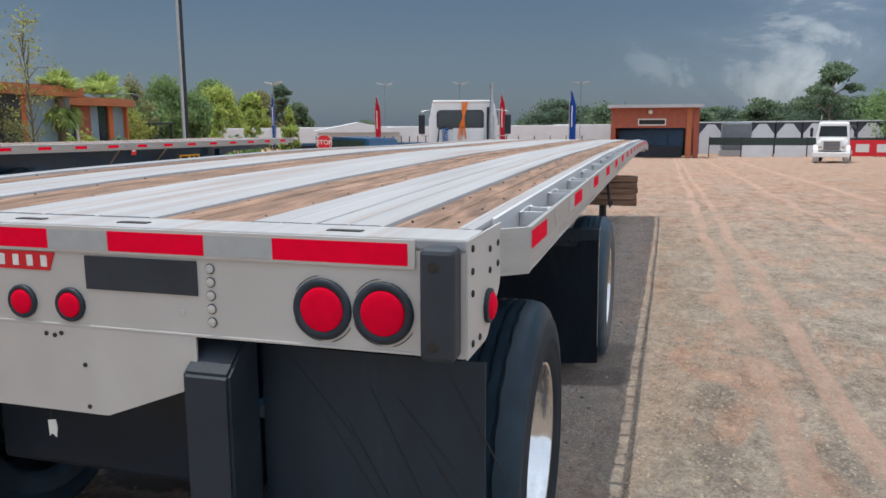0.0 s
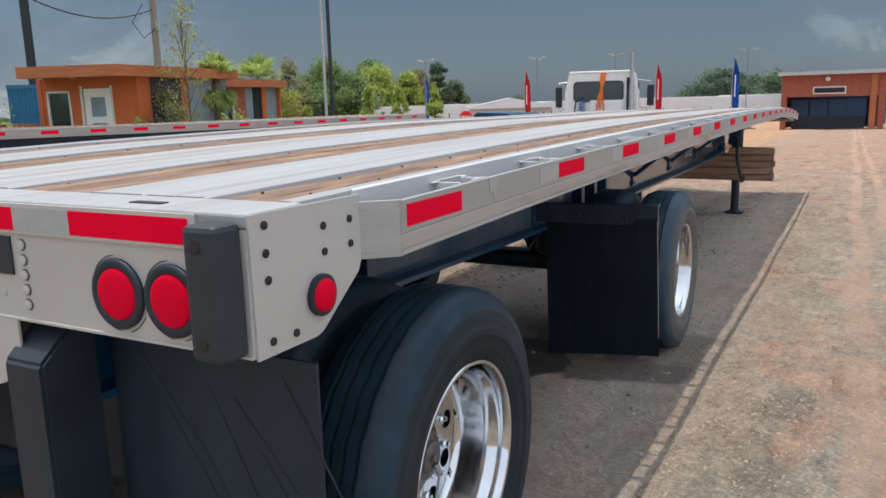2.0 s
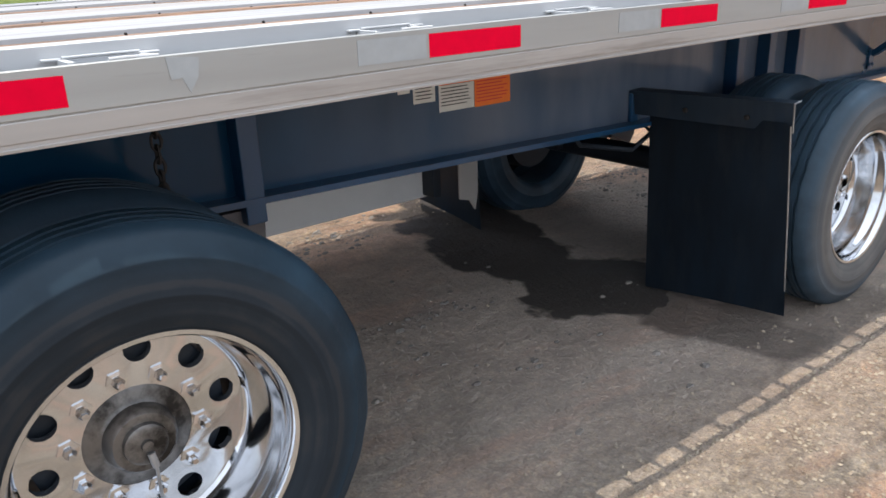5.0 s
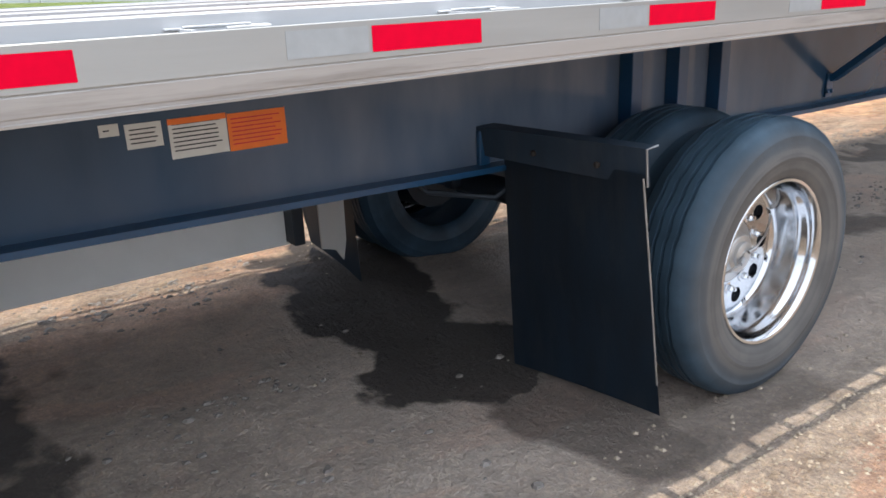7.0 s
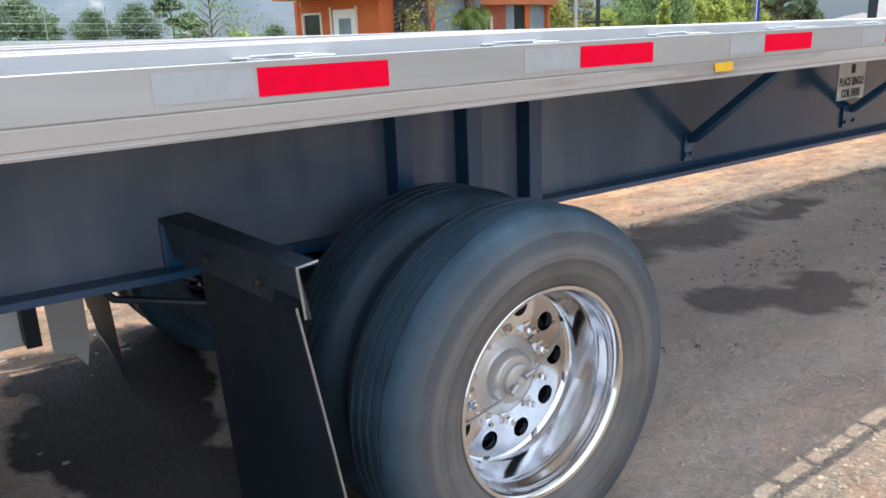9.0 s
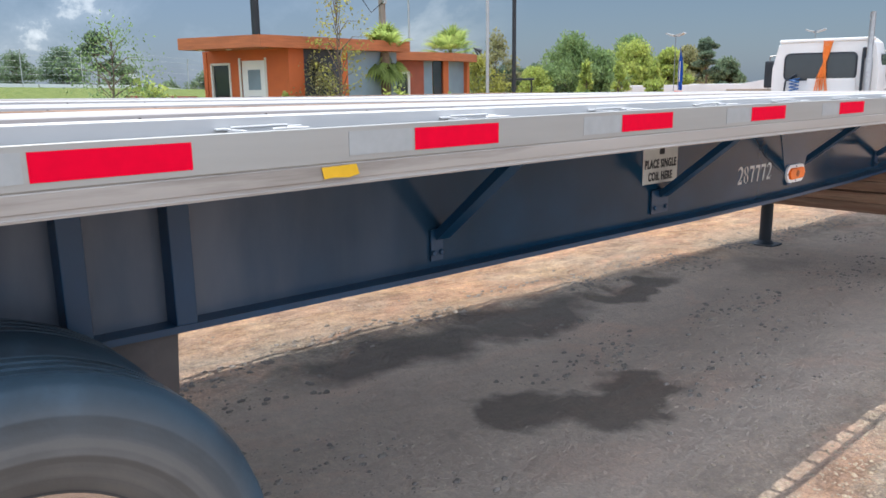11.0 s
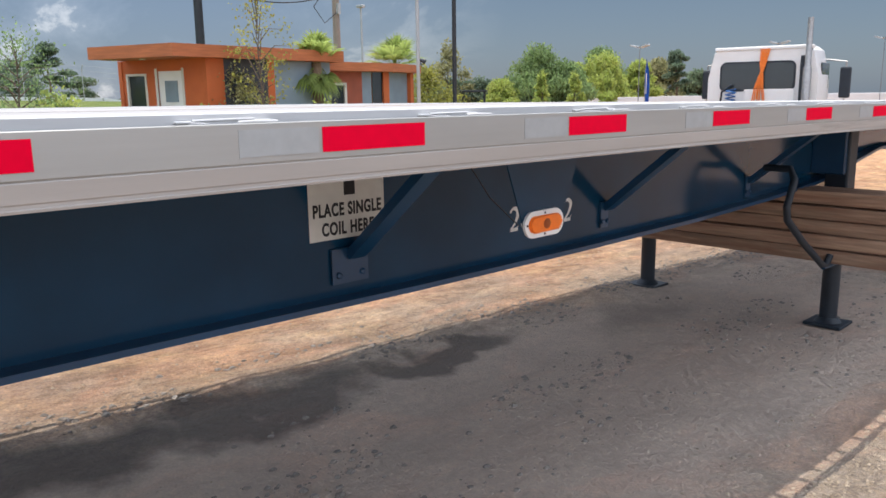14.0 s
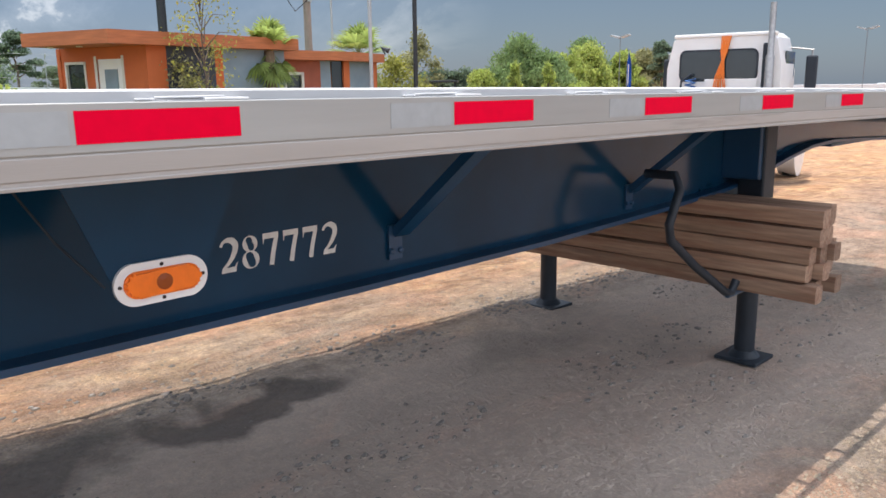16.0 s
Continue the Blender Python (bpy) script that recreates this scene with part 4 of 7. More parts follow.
def numeral(digit, n=28):
    """One stencilled numeral with thick and thin strokes, as strips of (left, right) outline pairs in a box about 0.6 wide and 1 high."""
    def stroke(points):
        out = []
        for i, (x, y, w) in enumerate(points):
            a, b_ = points[max(0, i - 1)], points[min(len(points) - 1, i + 1)]
            d = Vector((b_[0] - a[0], b_[1] - a[1])).normalized()
            out.append(((x - d.y * w, y + d.x * w), (x + d.y * w, y - d.x * w)))
        return out
    if digit == "7":
        return [[((0.03, 0.98), (0.03, 0.81)), ((0.57, 0.98), (0.57, 0.81))], [((0.03, 0.81), (0.03, 0.66)), ((0.075, 0.81), (0.045, 0.66))], stroke([(0.50, 0.86, 0.07), (0.38, 0.45, 0.075), (0.285, 0.0, 0.08)])]
    if digit == "8":
        rings = []
        for cy, rx, ry in ((0.74, 0.25, 0.245), (0.27, 0.285, 0.27)):
            ring = []
            for i in range(n + 1):
                a = 2 * math.pi * i / n
                thick = 0.05 + 0.115 * abs(math.sin(a + 0.5)) ** 1.3
                ring.append(((0.31 + rx * math.sin(a), cy + ry * math.cos(a)), (0.31 + (rx - thick) * math.sin(a), cy + (ry - 0.45 * thick) * math.cos(a))))
            rings.append(ring)
        return rings
    arc = [(0.31 - 0.235 * math.cos(radians(a)), 0.735 + 0.215 * math.sin(radians(a)), 0.045 + 0.055 * max(0.0, math.sin(radians(a - 60)))) for a in range(10, 181, 17)]
    return [stroke(arc + [(0.515, 0.60, 0.085), (0.42, 0.42, 0.07), (0.27, 0.24, 0.05), (0.12, 0.12, 0.04)]), [((0.05, 0.0), (0.09, 0.15)), ((0.52, 0.0), (0.54, 0.15))], [((0.47, 0.15), (0.54, 0.15)), ((0.555, 0.26), (0.585, 0.26))]]


def unit_number(parent, x, y, z, high, step):
    for k, digit in enumerate("287772"):
        bm = bmesh.new()
        for layer, strip in enumerate(numeral(digit)):
            rows = [[bm.verts.new((x + 0.0004 * layer, y + k * step + high * u, z + high * v)) for u, v in pair] for pair in strip]
            for a, b_ in zip(rows, rows[1:]):
                bm.faces.new((a[0], a[1], b_[1], b_[0]))
        part("numeral", bm, M["stencil"], parent, "white stencilled numeral " + digit)


def build_trailer():
    T = thing("flatbed_trailer", 0, 0, 0, "aluminium and navy steel flatbed semi-trailer with hardwood deck strips", "trailer")
    ys = span(0.15, Y_END - 0.12, 0.6)
    # deck: alternating aluminium extrusions and hardwood nailing strips
    alu = [(-0.145, -0.095), (-0.71, -0.33), (-1.56, -1.01), (-2.23, -1.87), (-2.495, -2.445)]
    wood = [(-0.33, -0.145), (-1.01, -0.71), (-1.87, -1.56), (-2.445, -2.23)]
    for a, b_ in alu:
        w = b_ - a
        prof = [(a, 1.51), (a, 1.53)]
        n = max(1, int(round(w / 0.19)))
        for i in range(n):                                # a drainage groove between extrusions
            x0, x1 = a + w * i / n, a + w * (i + 1) / n
            prof += [(x0 + 0.003, 1.54), (x0 + 0.012, 1.543), (x0 + w / n * 0.48, 1.543), (x0 + w / n * 0.5, 1.54), (x0 + w / n * 0.52, 1.543), (x1 - 0.012, 1.543), (x1 - 0.003, 1.54)]
            if i < n - 1:
                prof += [(x1 - 0.002, 1.534), (x1 + 0.002, 1.534)]
        prof += [(b_, 1.53), (b_, 1.51)]
        part("aluminium_plank", prism_y(bmesh.new(), prof, ys, sag((a + b_) / 2)), M["deck_alu"], T)
    rng = random.Random(4)
    for a, b_ in wood:
        n = max(1, int(round((b_ - a) / 0.10)))
        for i in range(n):
            x0, x1 = a + (b_ - a) * i / n, a + (b_ - a) * (i + 1) / n
            y = 0.15
            while y < Y_END - 0.13:
                y1 = min(Y_END - 0.12, y + rng.uniform(2.4, 4.2))
                if Y_END - 0.12 - y1 < 0.8:
                    y1 = Y_END - 0.12
                h = 1.5355 + rng.uniform(-0.0035, 0.002)
                prof = [(x0, 1.505), (x0, h - 0.012), (x0 + 0.002, h - 0.004), (x0 + 0.006, h), (x1 - 0.006, h), (x1 - 0.002, h - 0.004), (x1, h - 0.012), (x1, 1.505)]
                part("deck_board", prism_y(bmesh.new(), prof, span(y, y1 - 0.0015, 0.8), sag((x0 + x1) / 2)), M["wood"], T)
                y = y1
    screws = bmesh.new()
    for a, b_ in wood:
        for k in range(46):
            y = 0.3 + 0.305 * k
            for x in (a + 0.03, b_ - 0.03):
                ring_bolt(screws, (x + rng.uniform(-0.006, 0.006), y + rng.uniform(-0.01, 0.01), 1.5325 + sag(x)(y)), 0.0036, "z", 0.0055, 6)
    part("deck_screws", screws, M["bolt"], T)["kind"] = "stuff"
    # side rails with the rub rail outside them
    for side in (0, 1):
        def X(x):
            return x if side == 0 else -2.59 - x
        rail = [(X(x), z) for x, z in ((-0.094, 1.545), (-0.088, 1.541), (-0.090, 1.495), (-0.090, 1.400), (-0.062, 1.400), (-0.062, 1.394), (-0.100, 1.393), (-0.100, 1.51))]
        arch = lean(X(0.0))
        part("side_rail", prism_y(bmesh.new(), rail, span(0.345, Y_END), sag(X(0.0))), M["side_rail"], T)
        rub = [(X(x), z) for x, z in ((-0.0015, 1.5145), (0.0, 1.513), (0.0, 1.440), (-0.002, 1.437), (-0.007, 1.437), (-0.007, 1.508), (-0.012, 1.511), (-0.012, 1.5145))]
        part("rub_rail", prism_y(bmesh.new(), rub, span(0.405, Y_END), arch), M["rail_alu"], T)
        lip = [(X(x), z) for x, z in ((-0.0025, 1.4365), (-0.0005, 1.434), (-0.003, 1.403), (-0.0055, 1.400), (-0.0055, 1.3945), (-0.002, 1.3925), (-0.003, 1.388), (-0.009, 1.388), (-0.0075, 1.4365))]
        part("rail_lip", prism_y(bmesh.new(), lip, span(0.405, Y_END), arch), M["lip_alu"], T, "dusty lower lip of the rail, ground bounce put into its colour")
        ec = [(X(-0.088), 0.343), (X(-0.070), 0.337), (X(-0.001), 0.398), (X(-0.001), 0.412), (X(-0.010), 0.412)]
        part("rail_end", plate(bmesh.new(), ec, 0.128, "z", 1.388 + cz(0.4)), M["rail_alu"], T)
        p = 0.592
        k = -1
        while p < Y_END - 0.2:
            c = arch(p)
            if k % 3 == 0:                                # stake pocket: two cheeks and a back plate with rolled lips
                bm = bmesh.new()
                for s in (-0.074, 0.062):
                    box(bm, X(-0.088), X(-0.014), p + s, p + s + 0.012, 1.400 + c, 1.5165 + c)
                box(bm, X(-0.088), X(-0.082), p - 0.062, p + 0.062, 1.402 + c, 1.5165 + c)
                tube(bm, [(X(-0.082), p - 0.066, 1.5195 + c), (X(-0.082), p + 0.066, 1.5205 + c)], 0.0026, 8)
                for d0, d1, xo in ((-0.100, -0.068, -0.082), (0.064, 0.100, -0.080)):
                    box(bm, X(xo - 0.006), X(xo + 0.006), p + d0, p + d1, 1.5145 + c, 1.5195 + c, 0.002)
                tube(bm, [(X(-0.010), p - 0.010, 1.5165 + c), (X(-0.012), p + 0.020, 1.5172 + c), (X(-0.010), p + 0.075, 1.5165 + c)], 0.0030, 8)
                part("stake_pocket", bm, M["side_rail"], T)
            else:                                         # spool between the rails
                part("spool", tube(bmesh.new(), [(X(-0.089), p, 1.465 + c), (X(-0.007), p, 1.465 + c)], 0.015, 14), M["rail_alu"], T, smooth=40)
            p += 0.2023
            k += 1
    # reflective tape along both rub rails
    reds = [0.427, 1.457, 2.291, 3.131, 3.969, 4.790, 5.608, 6.427, 7.241, 8.055, 8.856] + [9.668 + 0.812 * i for i in range(6)]
    for side in (0, 1):
        for i, y in enumerate(reds):
            for y0, y1, m, nm in ((y, y + 0.279, M["tape_red"], "red_tape"), (y - 0.187, y - 0.009, M["tape_white"], "white_tape")):
                if nm == "white_tape" and i == 0:
                    continue
                bm = bmesh.new()
                x0, x1 = (0.0002, 0.0012) if side == 0 else (-2.5912, -2.5902)
                c = lean(min(x0, 0.0))(y)
                box(bm, x0, x1, y0, y1, 1.4515 + c, 1.5025 + c)
                part(nm, bm, m, T, "glossy red reflective tape" if nm == "red_tape" else "silver-white reflective tape")
    bm = plate(bmesh.new(), [(4.53, 1.440), (4.62, 1.442), (4.628, 1.420), (4.60, 1.414), (4.56, 1.417), (4.536, 1.415)], 0.0015, "x", 0.0003)
    part("paint_mark", bm, M["yellow"], T, "yellow paint splash")
    bm = plate(bmesh.new(), [(0.875, 1.50), (0.935, 1.495), (0.93, 1.462), (0.912, 1.435), (0.90, 1.462), (0.88, 1.46)], 0.001, "x", 0.0004)
    part("scuffed_label", bm, M["tape_white"], T, "torn pale sticker remnant")
    # cross members under the deck
    y = 0.45
    while y < Y_END - 0.2:
        c = cz(y)
        prof = [(-0.030, 1.494), (0.030, 1.494), (0.030, 1.489), (0.004, 1.489), (0.004, 1.400), (0.030, 1.400), (0.030, 1.395), (-0.030, 1.395), (-0.030, 1.400), (-0.004, 1.400), (-0.004, 1.489), (-0.030, 1.489)]
        bm = bmesh.new()
        a = [bm.verts.new((-0.102, y + u, z + c)) for u, z in prof]
        b_ = [bm.verts.new((-2.488, y + u, z + c)) for u, z in prof]
        bm.faces.new(a), bm.faces.new(b_[::-1])
        for k in range(12):
            bm.faces.new((a[k], a[(k + 1) % 12], b_[(k + 1) % 12], b_[k]))
        part("cross_member", bm, M["frame"], T)
        y += 0.40
    # main beams
    low = [(0.03, 1.04), (1.4, 1.008), (2.2, 0.990), (3.0, 0.970), (4.5, 0.941), (5.4, 0.928), (6.5, 0.918), (7.3, 0.908), (8.3, 0.906), (9.3, 0.914), (10.2, 0.940), (10.9, 0.975), (11.3, 1.015), (11.7, 1.085), (12.1, 1.14), (12.5, 1.155), (14.2, 1.09)]
    for bx in (-0.765, -1.825):
        s = 1 if bx > -1 else -1
        top = [(y, 1.395 + cz(y)) for y, _ in low]
        bm = plate(bmesh.new(), low + top[::-1], -0.012 * s, "x", bx)
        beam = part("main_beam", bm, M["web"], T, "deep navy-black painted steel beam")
        bm = bmesh.new()
        prev = None
        for y, z in low:                                   # bottom flange follows the belly
            ring = [bm.verts.new(q) for q in ((bx - 0.08, y, z), (bx + 0.075, y, z), (bx + 0.075, y, z - 0.02), (bx - 0.08, y, z - 0.02))]
            if prev:
                for k in range(4):
                    bm.faces.new((prev[k], prev[(k + 1) % 4], ring[(k + 1) % 4], ring[k]))
            else:
                bm.faces.new(ring)
            prev = ring
        bm.faces.new(prev)
        part("bottom_flange", bm, M["frame"], beam)
        for y in (0.28, 1.32, 3.92, 4.21, 4.50):
            part("stiffener", boxed(bx + 0.001 * s, bx + 0.07 * s, y - 0.03, y + 0.035, 0.93, 1.392, bevel=0.004), M["frame"], beam)
    # slanting outriggers from the beams out to the cross members
    for bx, s in ((-0.765, 1), (-1.825, -1)):
        for ya in (5.50, 7.02, 8.50, 9.98):
            for d in (1,):
                bm = bmesh.new()
                p0, p1 = Vector((bx + 0.012 * s, ya + 0.042, 1.048)), Vector((bx + 0.44 * s, ya + 0.042, 1.396))
                dirv = (p1 - p0).normalized()
                w = Vector((0, 1, 0)) - dirv * dirv.y
                w.normalize()
                nn = dirv.cross(w)
                vs = []
                for q in (p0, p1):
                    for a, b_ in ((-1, -1), (1, -1), (1, 1), (-1, 1)):
                        vs.append(bm.verts.new(q + w * 0.034 * a + nn * 0.016 * b_))
                for f in ((0, 1, 2, 3), (4, 5, 6, 7), (0, 1, 5, 4), (1, 2, 6, 5), (2, 3, 7, 6), (3, 0, 4, 7)):
                    bm.faces.new([vs[i] for i in f])
                part("brace", bm, M["frame"], T)
            half = 0.075 if ya == 7.02 else 0.03
            g = boxed(bx + 0.002 * s, bx + 0.012 * s, ya - half + 0.02, ya + half + 0.02, 0.955, 1.075)
            for dy in (0.02 - half * 0.66, 0.02 + half * 0.66):
                ring_bolt(g, (bx + 0.012 * s, ya + dy, 0.985), 0.011, "x", 0.010 * s)
            part("gusset_plate", g, M["frame"], T)
    # rear header, end plate and lamps
    part("rear_header", boxed(-2.52, -0.0705, -0.018, 0.148, 1.495, 1.5235, bevel=0.006), M["deck_alu"], T, "white-worn aluminium end header")
    ep = part("end_plate", boxed(-2.515, -0.075, -0.019, 0.0, 1.249, 1.494), M["plate_alu"], T, "riveted grey aluminium end plate")
    part("lower_ridge", boxed(-2.515, -0.075, -0.023, -0.0192, 1.249, 1.256, bevel=0.001), M["plate_alu"], ep)
    for xc in (-0.39, -0.99, -1.32, -1.6, -2.2):
        part("strap_slot", boxed(xc - 0.045, xc + 0.045, 0.035, 0.060, 1.5237, 1.5262, bevel=0.001), M["bolt"], T)
    xr = -0.207
    for k in range(9):
        w = 0.341 if k == 0 else 0.281 if k % 2 == 0 else 0.187
        if xr - w < -2.40:
            break
        part("red_tape" if k % 2 == 0 else "white_tape", boxed(xr - w, xr, -0.0275, -0.0265, 1.459, 1.5105), M["tape_red"] if k % 2 == 0 else M["tape_white"], T)
        xr -= w
    part("tape_backing", boxed(-2.41, -0.19, -0.0262, -0.0194, 1.452, 1.519), M["plate_alu"], T)
    for xc, r in ((-0.424, 0.075), (-0.270, 0.075), (-2.1585, 0.075), (-2.3115, 0.075), (-1.151, 0.046), (-1.307, 0.046), (-1.463, 0.046)):
        zc = 1.344 if r > 0.06 else 1.309
        bm = bmesh.new()
        lathe(bm, [(-0.018, r * 0.99), (-0.025, r), (-0.0285, r * 0.97), (-0.0305, r * 0.86), (-0.029, r * 0.76), (-0.026, r * 0.725)], 36, "y", (xc, 0, zc))
        g = part("tail_lamp", bm, M["black"], T, "round red tail lamp in a black rubber grommet", 50)
        bm = bmesh.new()
        lathe(bm, [(-0.024, r * 0.735), (-0.0295, r * 0.715), (-0.0312, r * 0.66), (-0.0320, r * 0.4), (-0.0325, 0.001)], 36, "y", (xc, 0, zc))
        part("lens", bm, M["lens_red"], g, "bright red lens", 60)
        if r > 0.06:
            for a0, a1, q in ((95, 150, 1.07), (200, 268, 1.06), (285, 330, 1.10)):
                pts = [(xc + q * r * math.cos(radians(a0 + (a1 - a0) * i / 8)), -0.0192, zc + q * r * math.sin(radians(a0 + (a1 - a0) * i / 8))) for i in range(9)]
                part("scuff", tube(bmesh.new(), pts, [0.0006] + [0.0016] * 7 + [0.0006], 5), M["dusty_steel"], g)
    bm = boxed(-1.095, -0.762, -0.0245, -0.0195, 1.3555, 1.4435, bevel=0.001)
    part("blank_plate", bm, M["bumper"], T, "blank dark plate panel")
    bm = plate(bmesh.new(), [(-1.19, 1.4475), (-1.58, 1.4475), (-1.60, 1.398), (-1.21, 1.398)], -0.003, "y", -0.0195)
    bd = part("badge", bm, M["logo_red"], T, "red slanted maker's badge with pale bars")
    for k in range(7):
        part("badge_bar", boxed(-1.235 - 0.046 * k, -1.215 - 0.046 * k, -0.0235, -0.0227, 1.408, 1.438), M["stencil"], bd)
    for xc in (-0.725, -1.865):
        for k in range(5):
            rv = part("rivet", ring_bolt(bmesh.new(), (xc, -0.0195, 1.426 - 0.034 * k), 0.0135, "y", -0.0022, 18), M["dusty_steel"], T)
            part("rivet_head", ring_bolt(bmesh.new(), (xc, -0.0217, 1.426 - 0.034 * k), 0.0108, "y", -0.004, 14), M["plate_alu"], rv, "", 40)
    for xc in (-0.183, -2.496):
        bm = boxed(xc + 0.022, xc + 0.102, -0.09, -0.0195, 1.256, 1.510, bevel=0.012)
        bp = part("dock_bumper", bm, M["bumper"], T, "black rubber dock bumper block")
        # flush dark discs stand in for the shade inside the bolt holes
        for z in (1.472, 1.293):
            part("bolt_recess", ring_bolt(bmesh.new(), (xc + 0.055, -0.0902, z), 0.013, "y", -0.002, 14), M["bolt"], bp)
    for X0, th in ((-0.0745, 0.0055), (-2.5155, -0.0055)):
        out = [(-0.016, 1.520), (-0.012, 1.244), (0.165, 1.243), (0.188, 1.249), (0.328, 1.350), (0.338, 1.372), (0.340, 1.518)]
        sp_ = part("corner_plate", plate(bmesh.new(), out, th, "x", X0), M["plate_alu"], T, "riveted grey corner plate")
        sx = 1 if th > 0 else -1
        for y, z in ((0.025, 1.497), (0.025, 1.444), (0.027, 1.392), (0.204, 1.469), (0.205, 1.415), (0.298, 1.470), (0.299, 1.416), (0.030, 1.272), (0.099, 1.270)):
            part("bolt", ring_bolt(bmesh.new(), (X0 + th, y, z), 0.0085, "x", 0.005 * sx, 10), M["bolt"], sp_)
        bm = bmesh.new()
        lathe(bm, [(0.0, 0.044), (0.010 * sx, 0.044), (0.012 * sx, 0.036)], 30, "x", (X0 + th, 0.184, 1.328))
        ml = part("marker_lamp", bm, M["black"], T, "round red side marker lamp", 50)
        bm = bmesh.new()
        lathe(bm, [(0.008 * sx, 0.036), (0.016 * sx, 0.034), (0.022 * sx, 0.02), (0.023 * sx, 0.001)], 30, "x", (X0 + th, 0.184, 1.328))
        part("lens", bm, M["lens_red"], ml, "", 60)
    # apron, guard and flaps at the rear
    bm = plate(bmesh.new(), [(-0.775, 1.2485), (-0.775, 1.117), (-1.057, 1.010), (-1.533, 1.010), (-1.815, 1.117), (-1.815, 1.2485)], 0.006, "y", -0.022)
    ap = part("apron_plate", bm, M["plate_alu"], T, "grey tapered aluminium apron")
    for x, z in ((-1.119, 1.146), (-1.115, 1.030), (-1.21, 1.222), (-1.237, 1.225), (-1.188, 1.229), (-1.471, 1.146), (-1.475, 1.030)):
        part("bolt", ring_bolt(bmesh.new(), (x, -0.022, z), 0.0065, "y", -0.004, 8), M["bolt"], ap)
    part("plug", ring_bolt(bmesh.new(), (-0.81, -0.0195, 1.311), 0.0095, "y", -0.003, 14), M["plate_alu"], ep)
    tag = plate(bmesh.new(), [(-1.262, 0.975), (-1.238, 0.978), (-1.232, 0.955), (-1.238, 0.928), (-1.252, 0.938), (-1.260, 0.930)], 0.003, "y", -0.02)
    part("torn_tag", tag, M["sticker_white"], ap, "torn pale tag hanging on a wire")
    part("tag_wire", tube(bmesh.new(), [(-1.25, -0.0185, 1.02), (-1.252, -0.0185, 0.965)], 0.0015, 5), M["bolt"], ap)
    for xc in (-0.737, -1.853):
        bm = bmesh.new()
        prof = [(-0.05, 1.16), (0.05, 1.245), (0.10, 1.245), (0.10, 0.62), (-0.05, 0.62)]
        plate(bm, prof, 0.133, "x", xc - 0.0665)
        bmesh.ops.bevel(bm, geom=bm.edges[:], offset=0.008, segments=2, affect="EDGES")
        part("guard_post", bm, M["black"], T)
    part("guard_bar", boxed(-2.45, -0.14, -0.05, 0.06, 0.56, 0.66, bevel=0.01), M["black"], T)
    for bx in (-0.69, -2.52):
        bm = boxed(bx, bx + 0.625, 0.15, 0.158, 0.42, 1.188)
        fl = part("mudflap", bm, M["flap"], T, "black rubber mudflap with scuffed diagonal marks")
        for k in range(7):
            a, zz = bx + 0.10 + 0.072 * k, 1.15 - 0.07 * (k % 3) - 0.05 * (k % 2)
            pts = [(a + 0.17 * f, 0.1490, zz - (0.20 + 0.05 * (k % 4)) * f) for f in (0, 0.3, 0.6, 1.0)]
            part("scuff_mark", tube(bmesh.new(), pts, [0.0008, 0.0028, 0.0028, 0.0008], 5), M["ink"], fl)
    rng2 = random.Random(8)
    for x0, x1 in ((-0.70, -0.035), (-2.555, -1.89)):
        bm = bmesh.new()
        rows = []
        for j in range(9):
            z = 1.04 - 0.83 * j / 8
            row = []
            for i in range(7):
                f = i / 6 if x0 > -1 else 1 - i / 6       # 0 at the beam, 1 at the outer edge
                x = x0 + (x1 - x0) * i / 6
                bulge = 0.014 * math.sin(f * 2.9) * math.sin(j * 0.55)
                row.append(bm.verts.new((x, 3.222 - 0.036 * f + (0.05 + 0.10 * f) * (1.04 - z) - bulge, z - 0.05 * (1 - f) * (j / 8))))
            rows.append(row)
        for j in range(8):
            for i in range(6):
                bm.faces.new((rows[j][i], rows[j][i + 1], rows[j + 1][i + 1], rows[j + 1][i]))
        bmesh.ops.solidify(bm, geom=bm.faces[:], thickness=0.008)
        fl = part("mudflap", bm, M["flap_dusty"], T, "dusty black rubber mudflap on a steel hanger", 40)
        near = x0 > -1
        sx = 1 if near else -1
        xw, xo = (-0.763, -0.036) if near else (-1.827, -2.554)
        bm = bmesh.new()                                   # steel angle: a top leg and a leg hanging down, tapering outwards
        ends = []
        for x, yc, yt, zt, zb in ((xw, 3.150, 3.232, 1.104, 1.000), ((xw + xo) / 2, 3.168, 3.234, 1.111, 1.000), (xo, 3.186, 3.236, 1.117, 1.002)):
            prof = [(yc, zt), (yt, zt + 0.004), (yt, zt - 0.002), (yc + 0.007, zt - 0.007), (yc + 0.026, zb), (yc + 0.019, zb)]
            ends.append([bm.verts.new((x, y, z)) for y, z in prof])
        for a, b_ in zip(ends, ends[1:]):
            for k in range(6):
                bm.faces.new((a[k], a[(k + 1) % 6], b_[(k + 1) % 6], b_[k]))
        bm.faces.new(ends[0]), bm.faces.new(ends[-1][::-1])
        part("flap_hanger", bm, M["flap_dusty"], fl, "black steel angle hanger")
        part("worn_edge", tube(bmesh.new(), [(xo + 0.001 * sx, 3.236, 1.1205), (xo + 0.001 * sx, 3.188, 1.1155), (xo + 0.001 * sx, 3.198, 1.004)], 0.0035, 6), M["steel"], fl, "bare steel edge of the hanger")
